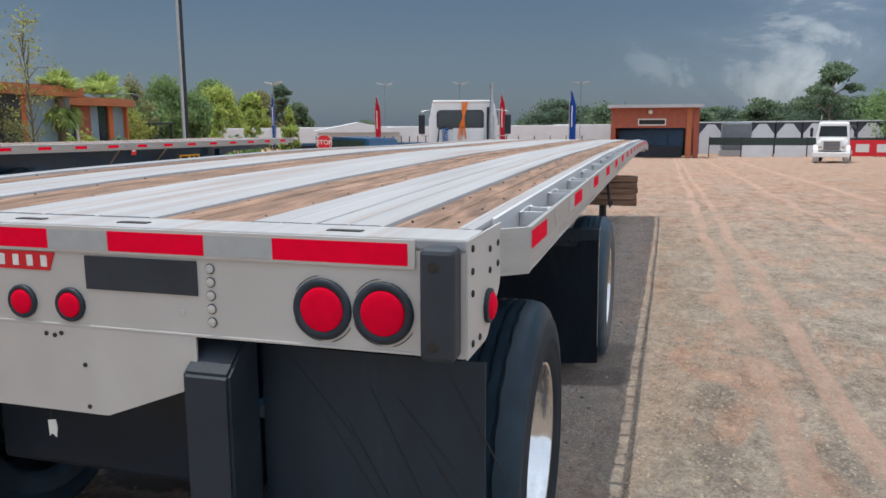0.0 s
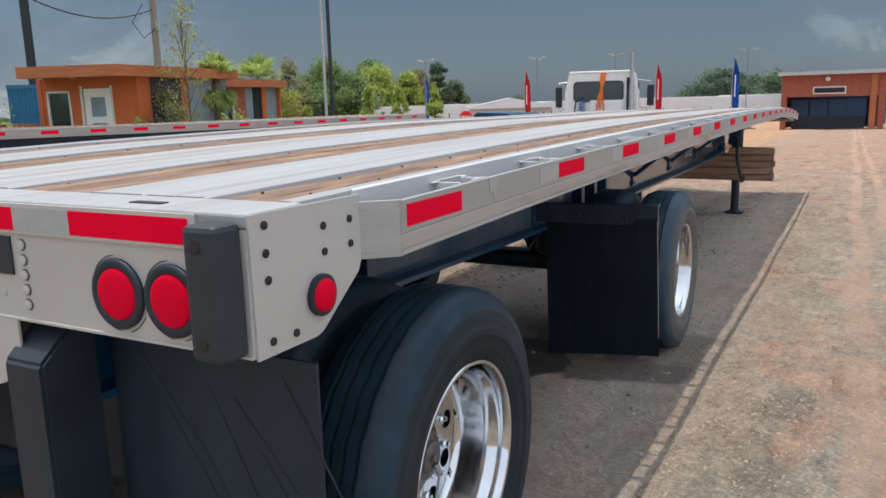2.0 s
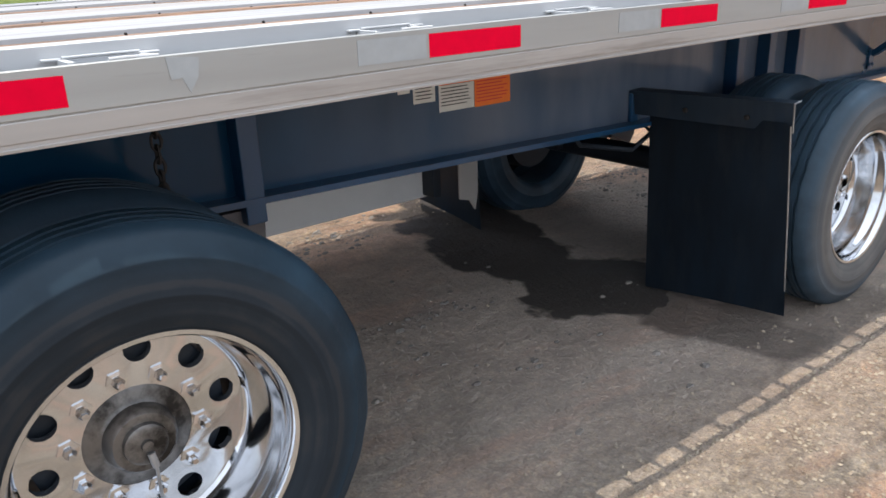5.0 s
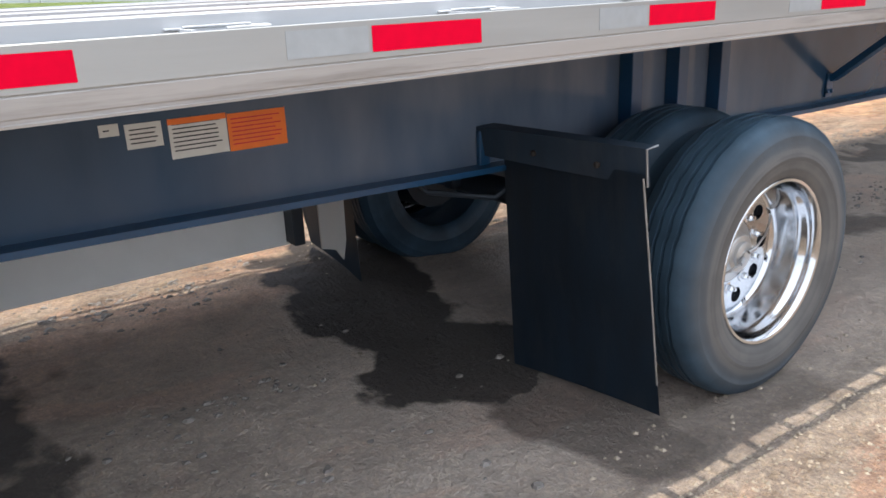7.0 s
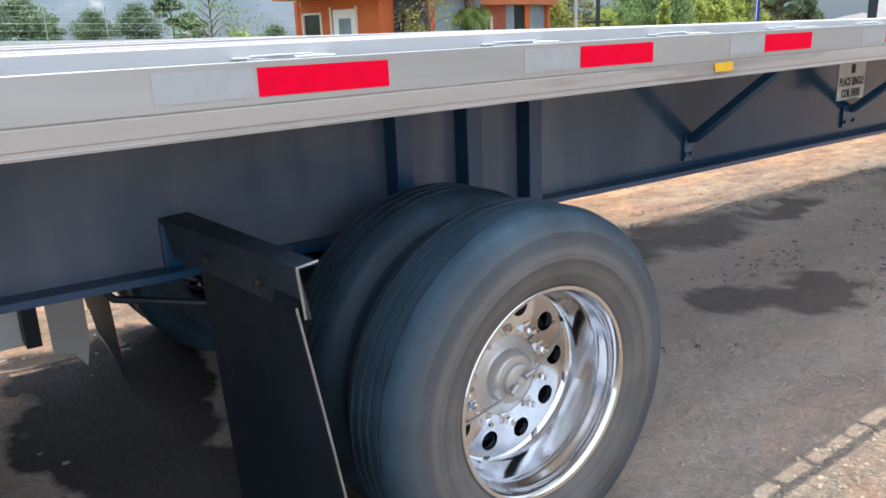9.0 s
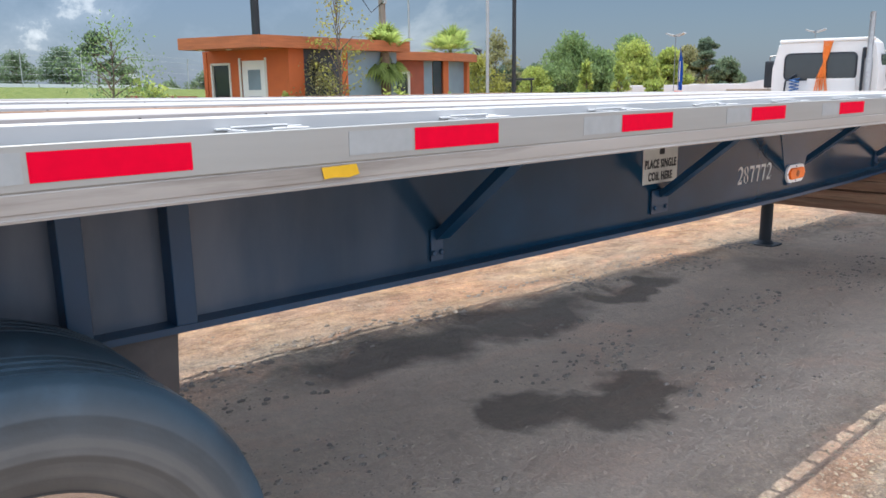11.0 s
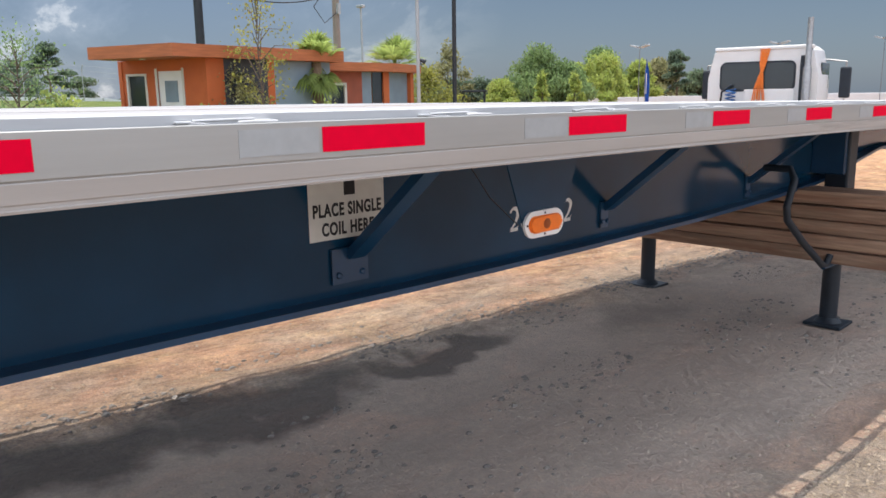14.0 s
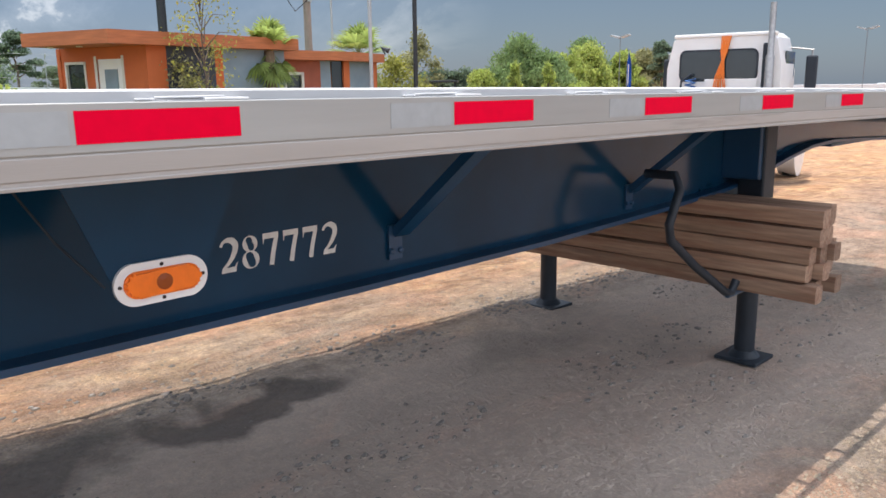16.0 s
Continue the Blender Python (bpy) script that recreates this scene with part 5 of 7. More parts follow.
        # thin pale bar added for the flap's worn outer edge
        part("flap_worn_edge", tube(bmesh.new(), [(xo, 3.180, 1.032), (xo, 3.226, 0.754), (xo, 3.238, 0.68), (xo, 3.292, 0.33)], 0.0032, 6), M["steel"], fl)
        for d in (0.18, 0.45):
            part("hanger_bolt", ring_bolt(bmesh.new(), (xo - d * sx, 3.192 - 0.045 * d, 1.045), 0.011, "y", -0.012, 8), M["bolt"], fl)
    part("hanger_socket", boxed(-0.764, -0.742, 3.148, 3.196, 0.945, 1.092, bevel=0.004), M["frame"], T)
    # added box: keeps the gap behind the apron dark, hiding sunlit ground
    part("gap_block", boxed(-1.78, -0.81, 0.30, 0.42, 0.66, 1.20, bevel=0.02), M["black"], T, "dark box added behind the apron to keep the gap in shade")
    # axles, suspension, wheels
    for ya, za in ((0.757, 0.695), (3.88, 0.612)):
        part("axle", tube(bmesh.new(), [(-2.35, ya, za), (-0.24, ya, za)], 0.064, 20), M["black"], T, smooth=40)
        for bx in (-0.80, -1.79):
            part("trailing_arm", boxed(bx - 0.04, bx + 0.04, ya - 0.12, ya + 0.62, za - 0.03, za + 0.09, bevel=0.015), M["black"], T)
            top = 0.972 if ya < 1 else 0.946
            hp = part("spring_hanger", plate(bmesh.new(), [(ya + 0.243, top), (ya + 0.609, top - 0.005), (ya + 0.588, za - 0.03), (ya + 0.543, za - 0.085), (ya + 0.243, za + 0.045)], 0.13, "x", bx - 0.065), M["dusty_steel"], T, "dust-coated steel spring hanger")
            for y, z in ((ya + 0.533, za + 0.005), (ya + 0.303, za + 0.105)):
                part("bolt", ring_bolt(bmesh.new(), (bx + 0.065 if bx > -1 else bx - 0.065, y, z), 0.014, "x", 0.008 if bx > -1 else -0.008, 8), M["bolt"], hp)
            bm = bmesh.new()
            lathe(bm, [(za + 0.10, 0.10), (za + 0.13, 0.135), (za + 0.18, 0.12), (za + 0.22, 0.135), (za + 0.27, 0.11)], 28, "z", (bx, ya - 0.22, 0))
            part("air_spring", bm, M["rubber"], T, "", 40)
        part("brake_chamber", lathe(bmesh.new(), [(-0.08, 0.05), (-0.07, 0.085), (0.0, 0.09), (0.01, 0.095), (0.08, 0.085), (0.1, 0.05)], 24, "x", (-1.05, ya + 0.16, za + 0.1)), M["black"], T, smooth=40)
        for side, x in ((1, 0.0), (-1, -2.59)):
            add_wheel(T, x, ya, za, side, M["hub_grimy"] if ya < 1 else M["hub_satin"], 9.0 if ya < 1 else 72.0, ((172,) if ya < 1 else (65, 245)) if side > 0 else ())
    part("air_tank", lathe(bmesh.new(), [(1.9, 0.02), (1.92, 0.10), (1.96, 0.135), (2.75, 0.135), (2.79, 0.10), (2.81, 0.02)], 28, "y", (-1.30, 0, 1.02)), M["black"], T, smooth=40)
    bm = boxed(-2.20, -2.00, 1.555, 2.965, 0.412, 0.78, bevel=0.008)
    part("side_box", bm, M["grey_alu"], T, "plain grey aluminium box under the far beam")
    for y in (1.52, 2.93):
        part("box_bracket", boxed(-2.22, -1.90, y - 0.006, y + 0.05, 0.43, 0.95, bevel=0.004), M["black"], T)
    part("bracket_plate", plate(bmesh.new(), [(2.985, 0.97), (3.125, 0.97), (3.12, 0.46), (3.10, 0.36), (3.06, 0.42), (2.99, 0.44)], 0.012, "x", -1.76), M["plate_alu"], T, "pale steel hanger plate")
    hose = bmesh.new()
    tube(hose, [(-1.0, 2.9, 1.05), (-0.95, 3.05, 0.85), (-0.85, 3.3, 0.8), (-0.82, 3.6, 0.95), (-0.9, 3.9, 0.72)], 0.012, 8)
    part("air_hose", hose, M["black"], T)
    hose = bmesh.new()
    tube(hose, [(-1.2, 2.9, 1.0), (-1.1, 3.2, 0.9), (-1.0, 3.5, 0.92), (-1.05, 3.8, 0.74)], 0.010, 8)
    part("air_hose", hose, M["black"], T)
    ch = bmesh.new()
    for k in range(9):
        c = Vector((-0.60, 1.03, 1.34 - 0.033 * k))
        u = Vector((0, 1, 0)) if k % 2 else Vector((1, 0, 0))
        pts = [c + u * 0.013 * math.cos(a) + Vector((0, 0, 0.024 * math.sin(a))) for a in (2 * math.pi * i / 10 for i in range(11))]
        tube(ch, pts, 0.0045, 6, cap=False)
    part("safety_chain", ch, M["bolt"], T)
    # stickers, stencils and side marker on the near beam
    wx = -0.764
    for y0, y1, z0, z1, m in ((2.252, 2.430, 1.150, 1.257, "sticker_orange"), (2.085, 2.249, 1.152, 1.262, "sticker_white"), (1.972, 2.068, 1.195, 1.262, "sticker_white"), (1.908, 1.958, 1.236, 1.268, "sticker_white")):
        st = part("sticker", boxed(wx, wx + 0.001, y0, y1, z0, z1), M[m], T, "orange warning sticker" if "orange" in m else "cream information sticker")
        bars = bmesh.new()
        nn = int((z1 - z0) / 0.013) - 1
        for k in range(nn):
            zz = z1 - 0.014 - 0.012 * k
            box(bars, wx + 0.001, wx + 0.0016, y0 + 0.01, y1 - 0.012 - rng2.random() * 0.03, zz - 0.0035, zz)
        part("text_bar", bars, M["ink"] if "white" in m else M["logo_red"], st)
    part("sticker", boxed(wx + 0.001, wx + 0.0018, 2.085, 2.249, 1.246, 1.262), M["sticker_orange"], T)
    sg = part("coil_sign", boxed(wx, wx + 0.002, 6.888, 7.200, 1.108, 1.320), M["sticker_white"], T, "white sign reading PLACE SINGLE COIL HERE")
    to_side = pose(0, 0, 0, 90, 0, 90)
    lettering("sign_text", "PLACE SINGLE", 0.062, M["ink"], sg, pose(wx + 0.003, 7.044, 1.205) @ to_side @ Matrix.Diagonal((0.65, 0.95, 1, 1)))
    lettering("sign_text", "COIL HERE", 0.062, M["ink"], sg, pose(wx + 0.003, 7.044, 1.142) @ to_side @ Matrix.Diagonal((0.65, 0.95, 1, 1)))
    bars = boxed(wx + 0.002, wx + 0.003, 7.03, 7.075, 1.252, 1.30)
    part("sign_mark", bars, M["ink"], sg)
    unit_number(T, wx + 0.0008, 7.858, 1.017, 0.101, 0.0715)
    out = [(7.285, 1.392), (7.675, 1.392), (7.555, 1.13), (7.39, 1.12)]
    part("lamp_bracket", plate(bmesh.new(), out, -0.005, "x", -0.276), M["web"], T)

    def oval(w, h, n=36):
        pts = []
        for i in range(n):
            a = 2 * math.pi * i / n
            cx = (w / 2 - h / 2) * (1 if math.cos(a) > 0 else -1)
            pts.append((7.471 + cx + h / 2 * math.cos(a), 1.158 + h / 2 * math.sin(a)))
        return pts
    bm = plate(bmesh.new(), oval(0.198, 0.088), 0.010, "x", -0.2755)
    lamp = part("side_lamp", bm, M["white_paint"], T, "oval amber side lamp in a white bezel")
    bm = plate(bmesh.new(), oval(0.162, 0.056), 0.020, "x", -0.2755)
    bmesh.ops.bevel(bm, geom=[e for e in bm.edges if all(v.co.x > -0.258 for v in e.verts)], offset=0.006, segments=2, affect="EDGES")
    part("lens", bm, M["lens_amber"], lamp, "amber lens", 40)
    bm = bmesh.new()
    lathe(bm, [(-0.2565, 0.017), (-0.2545, 0.017), (-0.253, 0.006)], 20, "x", (0, 7.471, 1.158))
    part("bulb_dome", bm, mat("amber_dark", (0.26, 0.05, 0.002), 0.3), lamp)
    for dy, dz_ in ((-0.088, 0), (0.088, 0), (0, 0.035), (0, -0.035)):
        part("screw", ring_bolt(bmesh.new(), (-0.2655, 7.471 + dy, 1.158 + dz_), 0.004, "x", 0.003, 8), M["bolt"], lamp)
    part("lamp_wire", tube(bmesh.new(), [(-0.28, 7.36, 1.16), (-0.35, 7.30, 1.25), (-0.40, 7.22, 1.40)], 0.0025, 6), M["black"], T)
    # landing gear
    for x in (-0.61, -2.06):
        g = ground_z(x, 11.08)
        leg = part("landing_leg", boxed(x - 0.075, x + 0.075, 11.00, 11.15, 0.70, 1.40, bevel=0.012), M["black"], T, "navy-black steel landing leg")
        part("inner_leg", tube(bmesh.new(), [(x, 11.075, g + 0.03), (x, 11.075, 0.72)], 0.058, 24), M["black"], leg, "", 40)
        part("foot", boxed(x - 0.125, x + 0.125, 10.955, 11.20, g - 0.006, g + 0.016, bevel=0.005), M["black"], leg)
        part("foot_collar", lathe(bmesh.new(), [(g + 0.016, 0.09), (g + 0.05, 0.062)], 20, "z", (x, 11.075, 0)), M["black"], leg, "", 40)
        part("leg_mount", boxed(x - 0.16, x + 0.06, 10.97, 11.18, 1.02, 1.36, bevel=0.01), M["frame"], leg)
    part("leg_shaft", tube(bmesh.new(), [(-2.06, 11.045, 1.15), (-0.56, 11.045, 1.15)], 0.02, 12), M["frame"], T, smooth=40)
    part("crank_handle", tube(bmesh.new(), [(-0.64, 9.95, 1.14), (-0.49, 9.95, 1.14), (-0.46, 9.94, 1.08), (-0.46, 9.86, 0.93), (-0.46, 9.88, 0.86), (-0.46, 10.12, 0.70), (-0.46, 10.46, 0.505), (-0.45, 10.50, 0.50), (-0.44, 10.53, 0.56)], 0.021, 10), M["black"], T, "bent steel rack hook", 40)
    part("crank_handle", tube(bmesh.new(), [(-2.08, 10.25, 1.19), (-2.12, 10.25, 1.15), (-2.12, 10.30, 0.84), (-2.12, 10.52, 0.46), (-2.12, 10.95, 0.46), (-2.12, 10.95, 0.60)], 0.017, 10), M["frame"], T, "", 40)
    part("kingpin_plate", boxed(-1.75, -0.85, 12.9, 14.15, 1.072, 1.088), M["frame"], T)
    part("front_header", boxed(-2.515, -0.075, Y_END - 0.118, Y_END, 1.37 + cz(Y_END), 1.533 + cz(Y_END), bevel=0.01), M["plate_alu"], T)
    part("rack_cradle", tube(bmesh.new(), [(-0.46, 10.48, 0.485), (-0.46, 10.95, 0.475), (-0.46, 10.96, 0.93)], 0.016, 8), M["frame"], T)
    return T


trailer = build_trailer()


def build_timbers():
    """Loose dunnage beams lying across the rack below the bed."""
    rng = random.Random(21)
    spots = []
    for j in range(5):
        for i in range(4):
            if j == 4 and i == 3:
                continue
            spots.append((10.605 + 0.093 * i, 0.540 + 0.092 * j))
    for y, z in spots:
        r = 0.0452
        x1, x0 = -0.04 - rng.uniform(0.0, 0.13), -2.42 + rng.uniform(0, 0.15)
        bm = bmesh.new()
        n = 12
        rings = []
        tw = rng.uniform(-0.05, 0.05)
        for i in range(7):
            x = x0 + (x1 - x0) * i / 6
            oy, oz = 0.003 * math.sin(i * 1.1 + y * 40), 0.003 * math.cos(i * 0.9 + z * 30)
            ring = []
            for k in range(n):
                a = 2 * math.pi * (k + 0.5) / n + tw
                ca, sa = math.cos(a), math.sin(a)
                q = r * 1.02 / max(abs(ca), abs(sa)) ** 0.66      # nearly square with worn corners
                ring.append(bm.verts.new((x, y + oy + q * ca, z + oz + q * sa)))
            rings.append(ring)
        for a, b_ in zip(rings, rings[1:]):
            for k in range(n):
                bm.faces.new((a[k], a[(k + 1) % n], b_[(k + 1) % n], b_[k]))
        bm.faces.new(rings[0][::-1])
        bm.faces.new(rings[-1])
        ob = finish("dunnage_timber", bm, M["timber"], smooth=50)
        tagged(ob, "rough brown timber beam stacked in the rack under the trailer", "timber", "stack of dunnage timbers")


build_timbers()


# ---- the second trailer, parked beyond ----
def build_second_trailer():
    x0, y0, y1 = -9.4, 4.2, 17.4
    T = thing("flatbed_trailer", x0, y0, ground_z(x0, y0), "second flatbed semi-trailer with red and silver tape, parked behind", "trailer")
    L_ = y1 - y0
    top = 1.400 - ground_z(x0, y0)

    def dz(y):
        return 0.0006 * (13.5 - max(y, 3.0)) ** 2 + 0.012 * max(0.0, 3.0 - y)
    W = 2.59
    part("deck", prism_y(bmesh.new(), [(-W + 0.07, top - 0.03), (-W + 0.07, top), (-0.07, top), (-0.07, top - 0.03)], span(0, L_), dz), M["deck_alu"], T)
    for a in (0.35, 0.95, 1.45, 2.05):
        part("deck_board", prism_y(bmesh.new(), [(-a - 0.2, top - 0.02), (-a - 0.2, top + 0.004), (-a, top + 0.004), (-a, top - 0.02)], span(0.1, L_ - 0.1), dz), M["wood"], T)
    for xs in (0.0, -W):
        part("rub_rail", prism_y(bmesh.new(), [(xs - 0.012, top - 0.13), (xs - 0.012, top - 0.012), (xs, top - 0.012), (xs, top - 0.13)], span(0.2, L_), dz), M["rail_alu"], T)
        part("side_rail", prism_y(bmesh.new(), [(xs - 0.09 if xs == 0 else xs + 0.06, top - 0.13), (xs - 0.09 if xs == 0 else xs + 0.06, top - 0.002), (xs - 0.06 if xs == 0 else xs + 0.09, top - 0.002), (xs - 0.06 if xs == 0 else xs + 0.09, top - 0.13)], span(0, L_), dz), M["rail_alu"], T)
    y = 0.22
    while y < L_ - 0.3:
        part("red_tape", boxed(0.001, 0.002, y, y + 0.279, top - 0.085 + dz(y), top - 0.034 + dz(y)), M["tape_red"], T)
        part("white_tape", boxed(0.001, 0.002, y + 0.285, y + 0.46, top - 0.085 + dz(y), top - 0.034 + dz(y)), M["tape_white"], T)
        y += 0.815
    for bx in (-0.765, -1.825):
        low = [(0.1, top - 0.36), (9.3, top - 0.55), (10.4, top - 0.46), (11.4, top - 0.28), (L_ - 0.1, top - 0.26)]
        part("main_beam", plate(bmesh.new(), low + [(y, top - 0.12 + dz(y)) for y in (L_ - 0.1, 10.0, 7.0, 4.0, 0.1)], 0.012, "x", bx), M["frame"], T)
    for ya in (1.2, 4.4):
        g = ground_z(x0, y0 + ya) - ground_z(x0, y0)
        for sx, xx in ((1, -0.04), (-1, -W + 0.04)):
            add_wheel(T, xx, ya, g + 0.49, sx)
        part("axle", tube(bmesh.new(), [(-2.3, ya, g + 0.49), (-0.3, ya, g + 0.49)], 0.06, 12), M["black"], T)
    for yb in (6.3, 7.73):
        part("brace", tube(bmesh.new(), [(-0.72, yb + 0.43, top - 0.46), (-0.06, yb, top - 0.08)], 0.022, 6), M["pole_grey"], T)
    tag = part("hanging_label", boxed(-0.02, -0.016, 6.57, 6.71, top - 0.20, top - 0.05), M["stop_red"], T, "small red and white label under the rail")
    part("label_bar", boxed(-0.016, -0.014, 6.60, 6.68, top - 0.14, top - 0.08), M["sticker_white"], tag)
    for x in (-0.56, -2.06):
        g = ground_z(x0, y0 + 10.4) - ground_z(x0, y0)
        part("landing_leg", boxed(x - 0.07, x + 0.07, 10.33, 10.47, g, top - 0.2, bevel=0.01), M["frame"], T)
        part("foot", boxed(x - 0.12, x + 0.12, 10.28, 10.52, g - 0.004, g + 0.02), M["frame"], T)
    pl = part("unit_placard", boxed(-0.40, -0.38, 8.6, 9.34, top - 0.485, top - 0.283), M["yellow"], T, "yellow and black placard")
    bm = bmesh.new()
    for y, w, z in ((8.66, 0.22, 0.36), (9.0, 0.10, 0.42), (9.14, 0.13, 0.42)):
        box(bm, -0.379, -0.378, y, y + w, top - z, top - 0.32)
    part("placard_bars", bm, M["ink"], pl)
    return T


build_second_trailer()


# ---- trees and planting ----
def leaves(name, blobs, count, size, material, parent, seed, long=1.6, droop=0.0):
    """A crown of many small leaf sprays scattered through lumps (centre, radii)."""
    rng = np.random.default_rng(seed)
    vol = np.array([b[1][0] * b[1][1] * b[1][2] for b in blobs])
    pick = rng.choice(len(blobs), count, p=vol / vol.sum())
    d = rng.normal(size=(count, 3))
    d /= np.linalg.norm(d, axis=1)[:, None]
    r = rng.random(count) ** 0.6 * rng.uniform(0.85, 1.25, count)
    c = np.array([b[0] for b in blobs])[pick] + d * r[:, None] * np.array([b[1] for b in blobs])[pick]
    u = rng.normal(size=(count, 3))
    u[:, 2] -= droop
    u /= np.linalg.norm(u, axis=1)[:, None]
    w = np.cross(u, rng.normal(size=(count, 3)))
    w /= np.linalg.norm(w, axis=1)[:, None]
    s = size * rng.uniform(0.6, 1.4, count)[:, None]
    a, b_ = u * s * long * 0.5, w * s * 0.5
    v = np.stack([c - a, c + b_ * 0.9, c + a, c - b_], 1).reshape(-1, 3)
    me = bpy.data.meshes.new(name)
    me.from_pydata(v.tolist(), [], np.arange(count * 4).reshape(-1, 4).tolist())
    me.materials.append(material)
    ob = new(name, me)
    ob.parent = parent
    return ob


def tree(x, y, h, spread, leaf="leaf", seed=1, count=2600, size=0.35, trunk=0.35, label="", pine=False, droop=0.3, long=1.7, name="tree", category="tree", stout=1.0):
    z = ground_z(x, y)
    T = thing(name, x, y, z, label or "broadleaf tree with a full uneven green crown", category)
    rng = random.Random(seed)
    bm = bmesh.new()
    bend = [Vector((rng.uniform(-0.03, 0.03) * h * i / 4, rng.uniform(-0.03, 0.03) * h * i / 4, h * 0.8 * i / 4 - 0.1)) for i in range(5)]
    r0 = (0.02 * h + 0.02) * stout
    tube(bm, bend, [r0, r0 * 0.85, r0 * 0.65, r0 * 0.45, r0 * 0.2], 9)
    blobs = []
    n = 24 if not pine else 9
    for k in range(n):
        f = trunk + (1 - trunk) * (k + 0.5) / n
        base = bend[min(4, int(f * 4))].copy()
        base.z = f * h * 0.8
        a = k * 2.4 + rng.random()
        prof = math.sin(math.pi * min(1, 0.18 + 0.82 * (f - trunk) / (1 - trunk))) if not pine else (0.9 - 0.5 * (f - trunk))
        reach = spread * (0.35 + 0.45 * rng.random()) * max(0.25, prof)
        tip = Vector((math.cos(a) * reach, math.sin(a) * reach, min(h * 0.93, base.z + h * rng.uniform(0.06, 0.16))))
        tube(bm, [base, (base + tip) / 2 + Vector((0, 0, 0.04 * h)), tip], [r0 * 0.45, r0 * 0.3, r0 * 0.12], 6)
        q = spread * rng.uniform(0.22, 0.40) * (0.9 if pine else 1)
        blobs.append((tuple(tip), (q, q, q * (0.45 if pine else 0.75))))
    blobs.append(((bend[4].x, bend[4].y, h * 0.9), (spread * 0.32, spread * 0.32, h * 0.12)))
    part("trunk", bm, M["bark"], T, "", 40)
    leaves("crown", blobs, count, size, M[leaf], T, seed, long, droop)
    return T


def palm(x, y, h, seed=1, fronds=34, reach=1.3):
    z = ground_z(x, y)
    T = thing("palm_tree", x, y, z, "young fan palm with a rough trunk and green fronds", "palm", "palms by the office")
    rng = random.Random(seed)
    bm = bmesh.new()
    pts = [(0.02 * math.sin(i), 0.02 * math.cos(i * 1.3), h * i / 8) for i in range(9)]
    tube(bm, pts, [0.19 - 0.006 * i + (0.02 if i % 2 else 0) for i in range(9)], 12)
    part("trunk", bm, M["palm_bark"], T)
    for k in range(fronds):
        bm = bmesh.new()
        a, e = k * 2.399 + rng.random() * 0.3, math.radians((rng.uniform(52, 88), rng.uniform(5, 58), rng.uniform(-84, -35))[k % 3])
        stem = Vector((math.cos(a) * math.cos(e), math.sin(a) * math.cos(e), math.sin(e)))
        p0 = Vector((0, 0, h * 0.98))
        L_ = reach * rng.uniform(0.5, 0.75)
        p1 = p0 + stem * L_
        tube(bm, [p0, (p0 + p1) / 2 + Vector((0, 0, 0.05)), p1], [0.02, 0.014, 0.01], 5)
        side = stem.cross(Vector((0, 0, 1)))
        side = side.normalized() if side.length > 1e-3 else Vector((1, 0, 0))
        upv = side.cross(stem)
        nb = 19
        for i in range(nb):
            b_ = math.radians(-105 + 210 * i / (nb - 1))
            d = (stem * math.cos(b_) + side * math.sin(b_)).normalized()
            ln = reach * (0.55 + 0.25 * math.cos(b_)) * rng.uniform(0.85, 1.1)
            tip = p1 + d * ln + Vector((0, 0, -0.28 * ln * ln / reach)) + upv * 0.05
            mid = p1 + d * ln * 0.5 + upv * 0.05
            w = d.cross(upv).normalized() * 0.036
            q = [bm.verts.new(v) for v in (p1, mid + w, tip, mid - w)]
            bm.faces.new(q)
        part("frond", bm, M["leaf_palm"], T)
    return T


def shrub(x, y, h, w, leaf, seed, count=500, size=0.12, label="leafy green shrub beside the office"):
    z = ground_z(x, y)
    T = thing("shrub", x, y, z, label, "shrub")
    rng = random.Random(seed)
    bm = bmesh.new()
    blobs = []
    for k in range(7):
        a = k * 0.9 + rng.random()
        tip = Vector((math.cos(a) * w * 0.35, math.sin(a) * w * 0.35, h * rng.uniform(0.45, 0.9)))
        tube(bm, [(0, 0, 0), tip * 0.5 + Vector((0, 0, 0.1 * h)), tip], [0.02, 0.014, 0.006], 5)
        blobs.append((tuple(tip), (w * 0.25, w * 0.25, h * 0.2)))
    part("stems", bm, M["bark"], T)
    leaves("foliage", blobs, count, size, M[leaf], T, seed)
    return T


palm(-18.75, 19.3, 3.02, 3, 34, 0.80)
palm(-22.0, 25.2, 3.3, 5, 34, 1.05)
tree(-17.15, 16.41, 5.46, 1.31, "leaf_yellow", 11, 1100, 0.052, 0.2, "thin young tree with sparse yellow-green leaves", droop=0.2, stout=0.3)
tree(-18.23, 16.31, 2.73, 1.31, "leaf_brown", 12, 3400, 0.05, 0.12, "low yellow-green ornamental bush", droop=0.2, stout=0.3)
tree(-25.2, 31.2, 4.75, 1.35, "leaf_brown", 13, 3600, 0.085, 0.10, "upright ornamental tree with thin browning leaves", droop=0.2, stout=0.4)
tree(-24.6, 29.2, 3.6, 1.7, "leaf_yellow", 21, 3600, 0.085, 0.08, "sparse ornamental bush with yellowing leaves", droop=0.2, stout=0.4)
tree(-22.01, 11.79, 3.89, 2.21, "leaf", 14, 1700, 0.05, 0.25, "slender multi-stemmed willow-like tree on the verge", droop=1.2, stout=0.45)
shrub(-21.59, 13.37, 2.08, 1.99, "leaf_lime", 15)
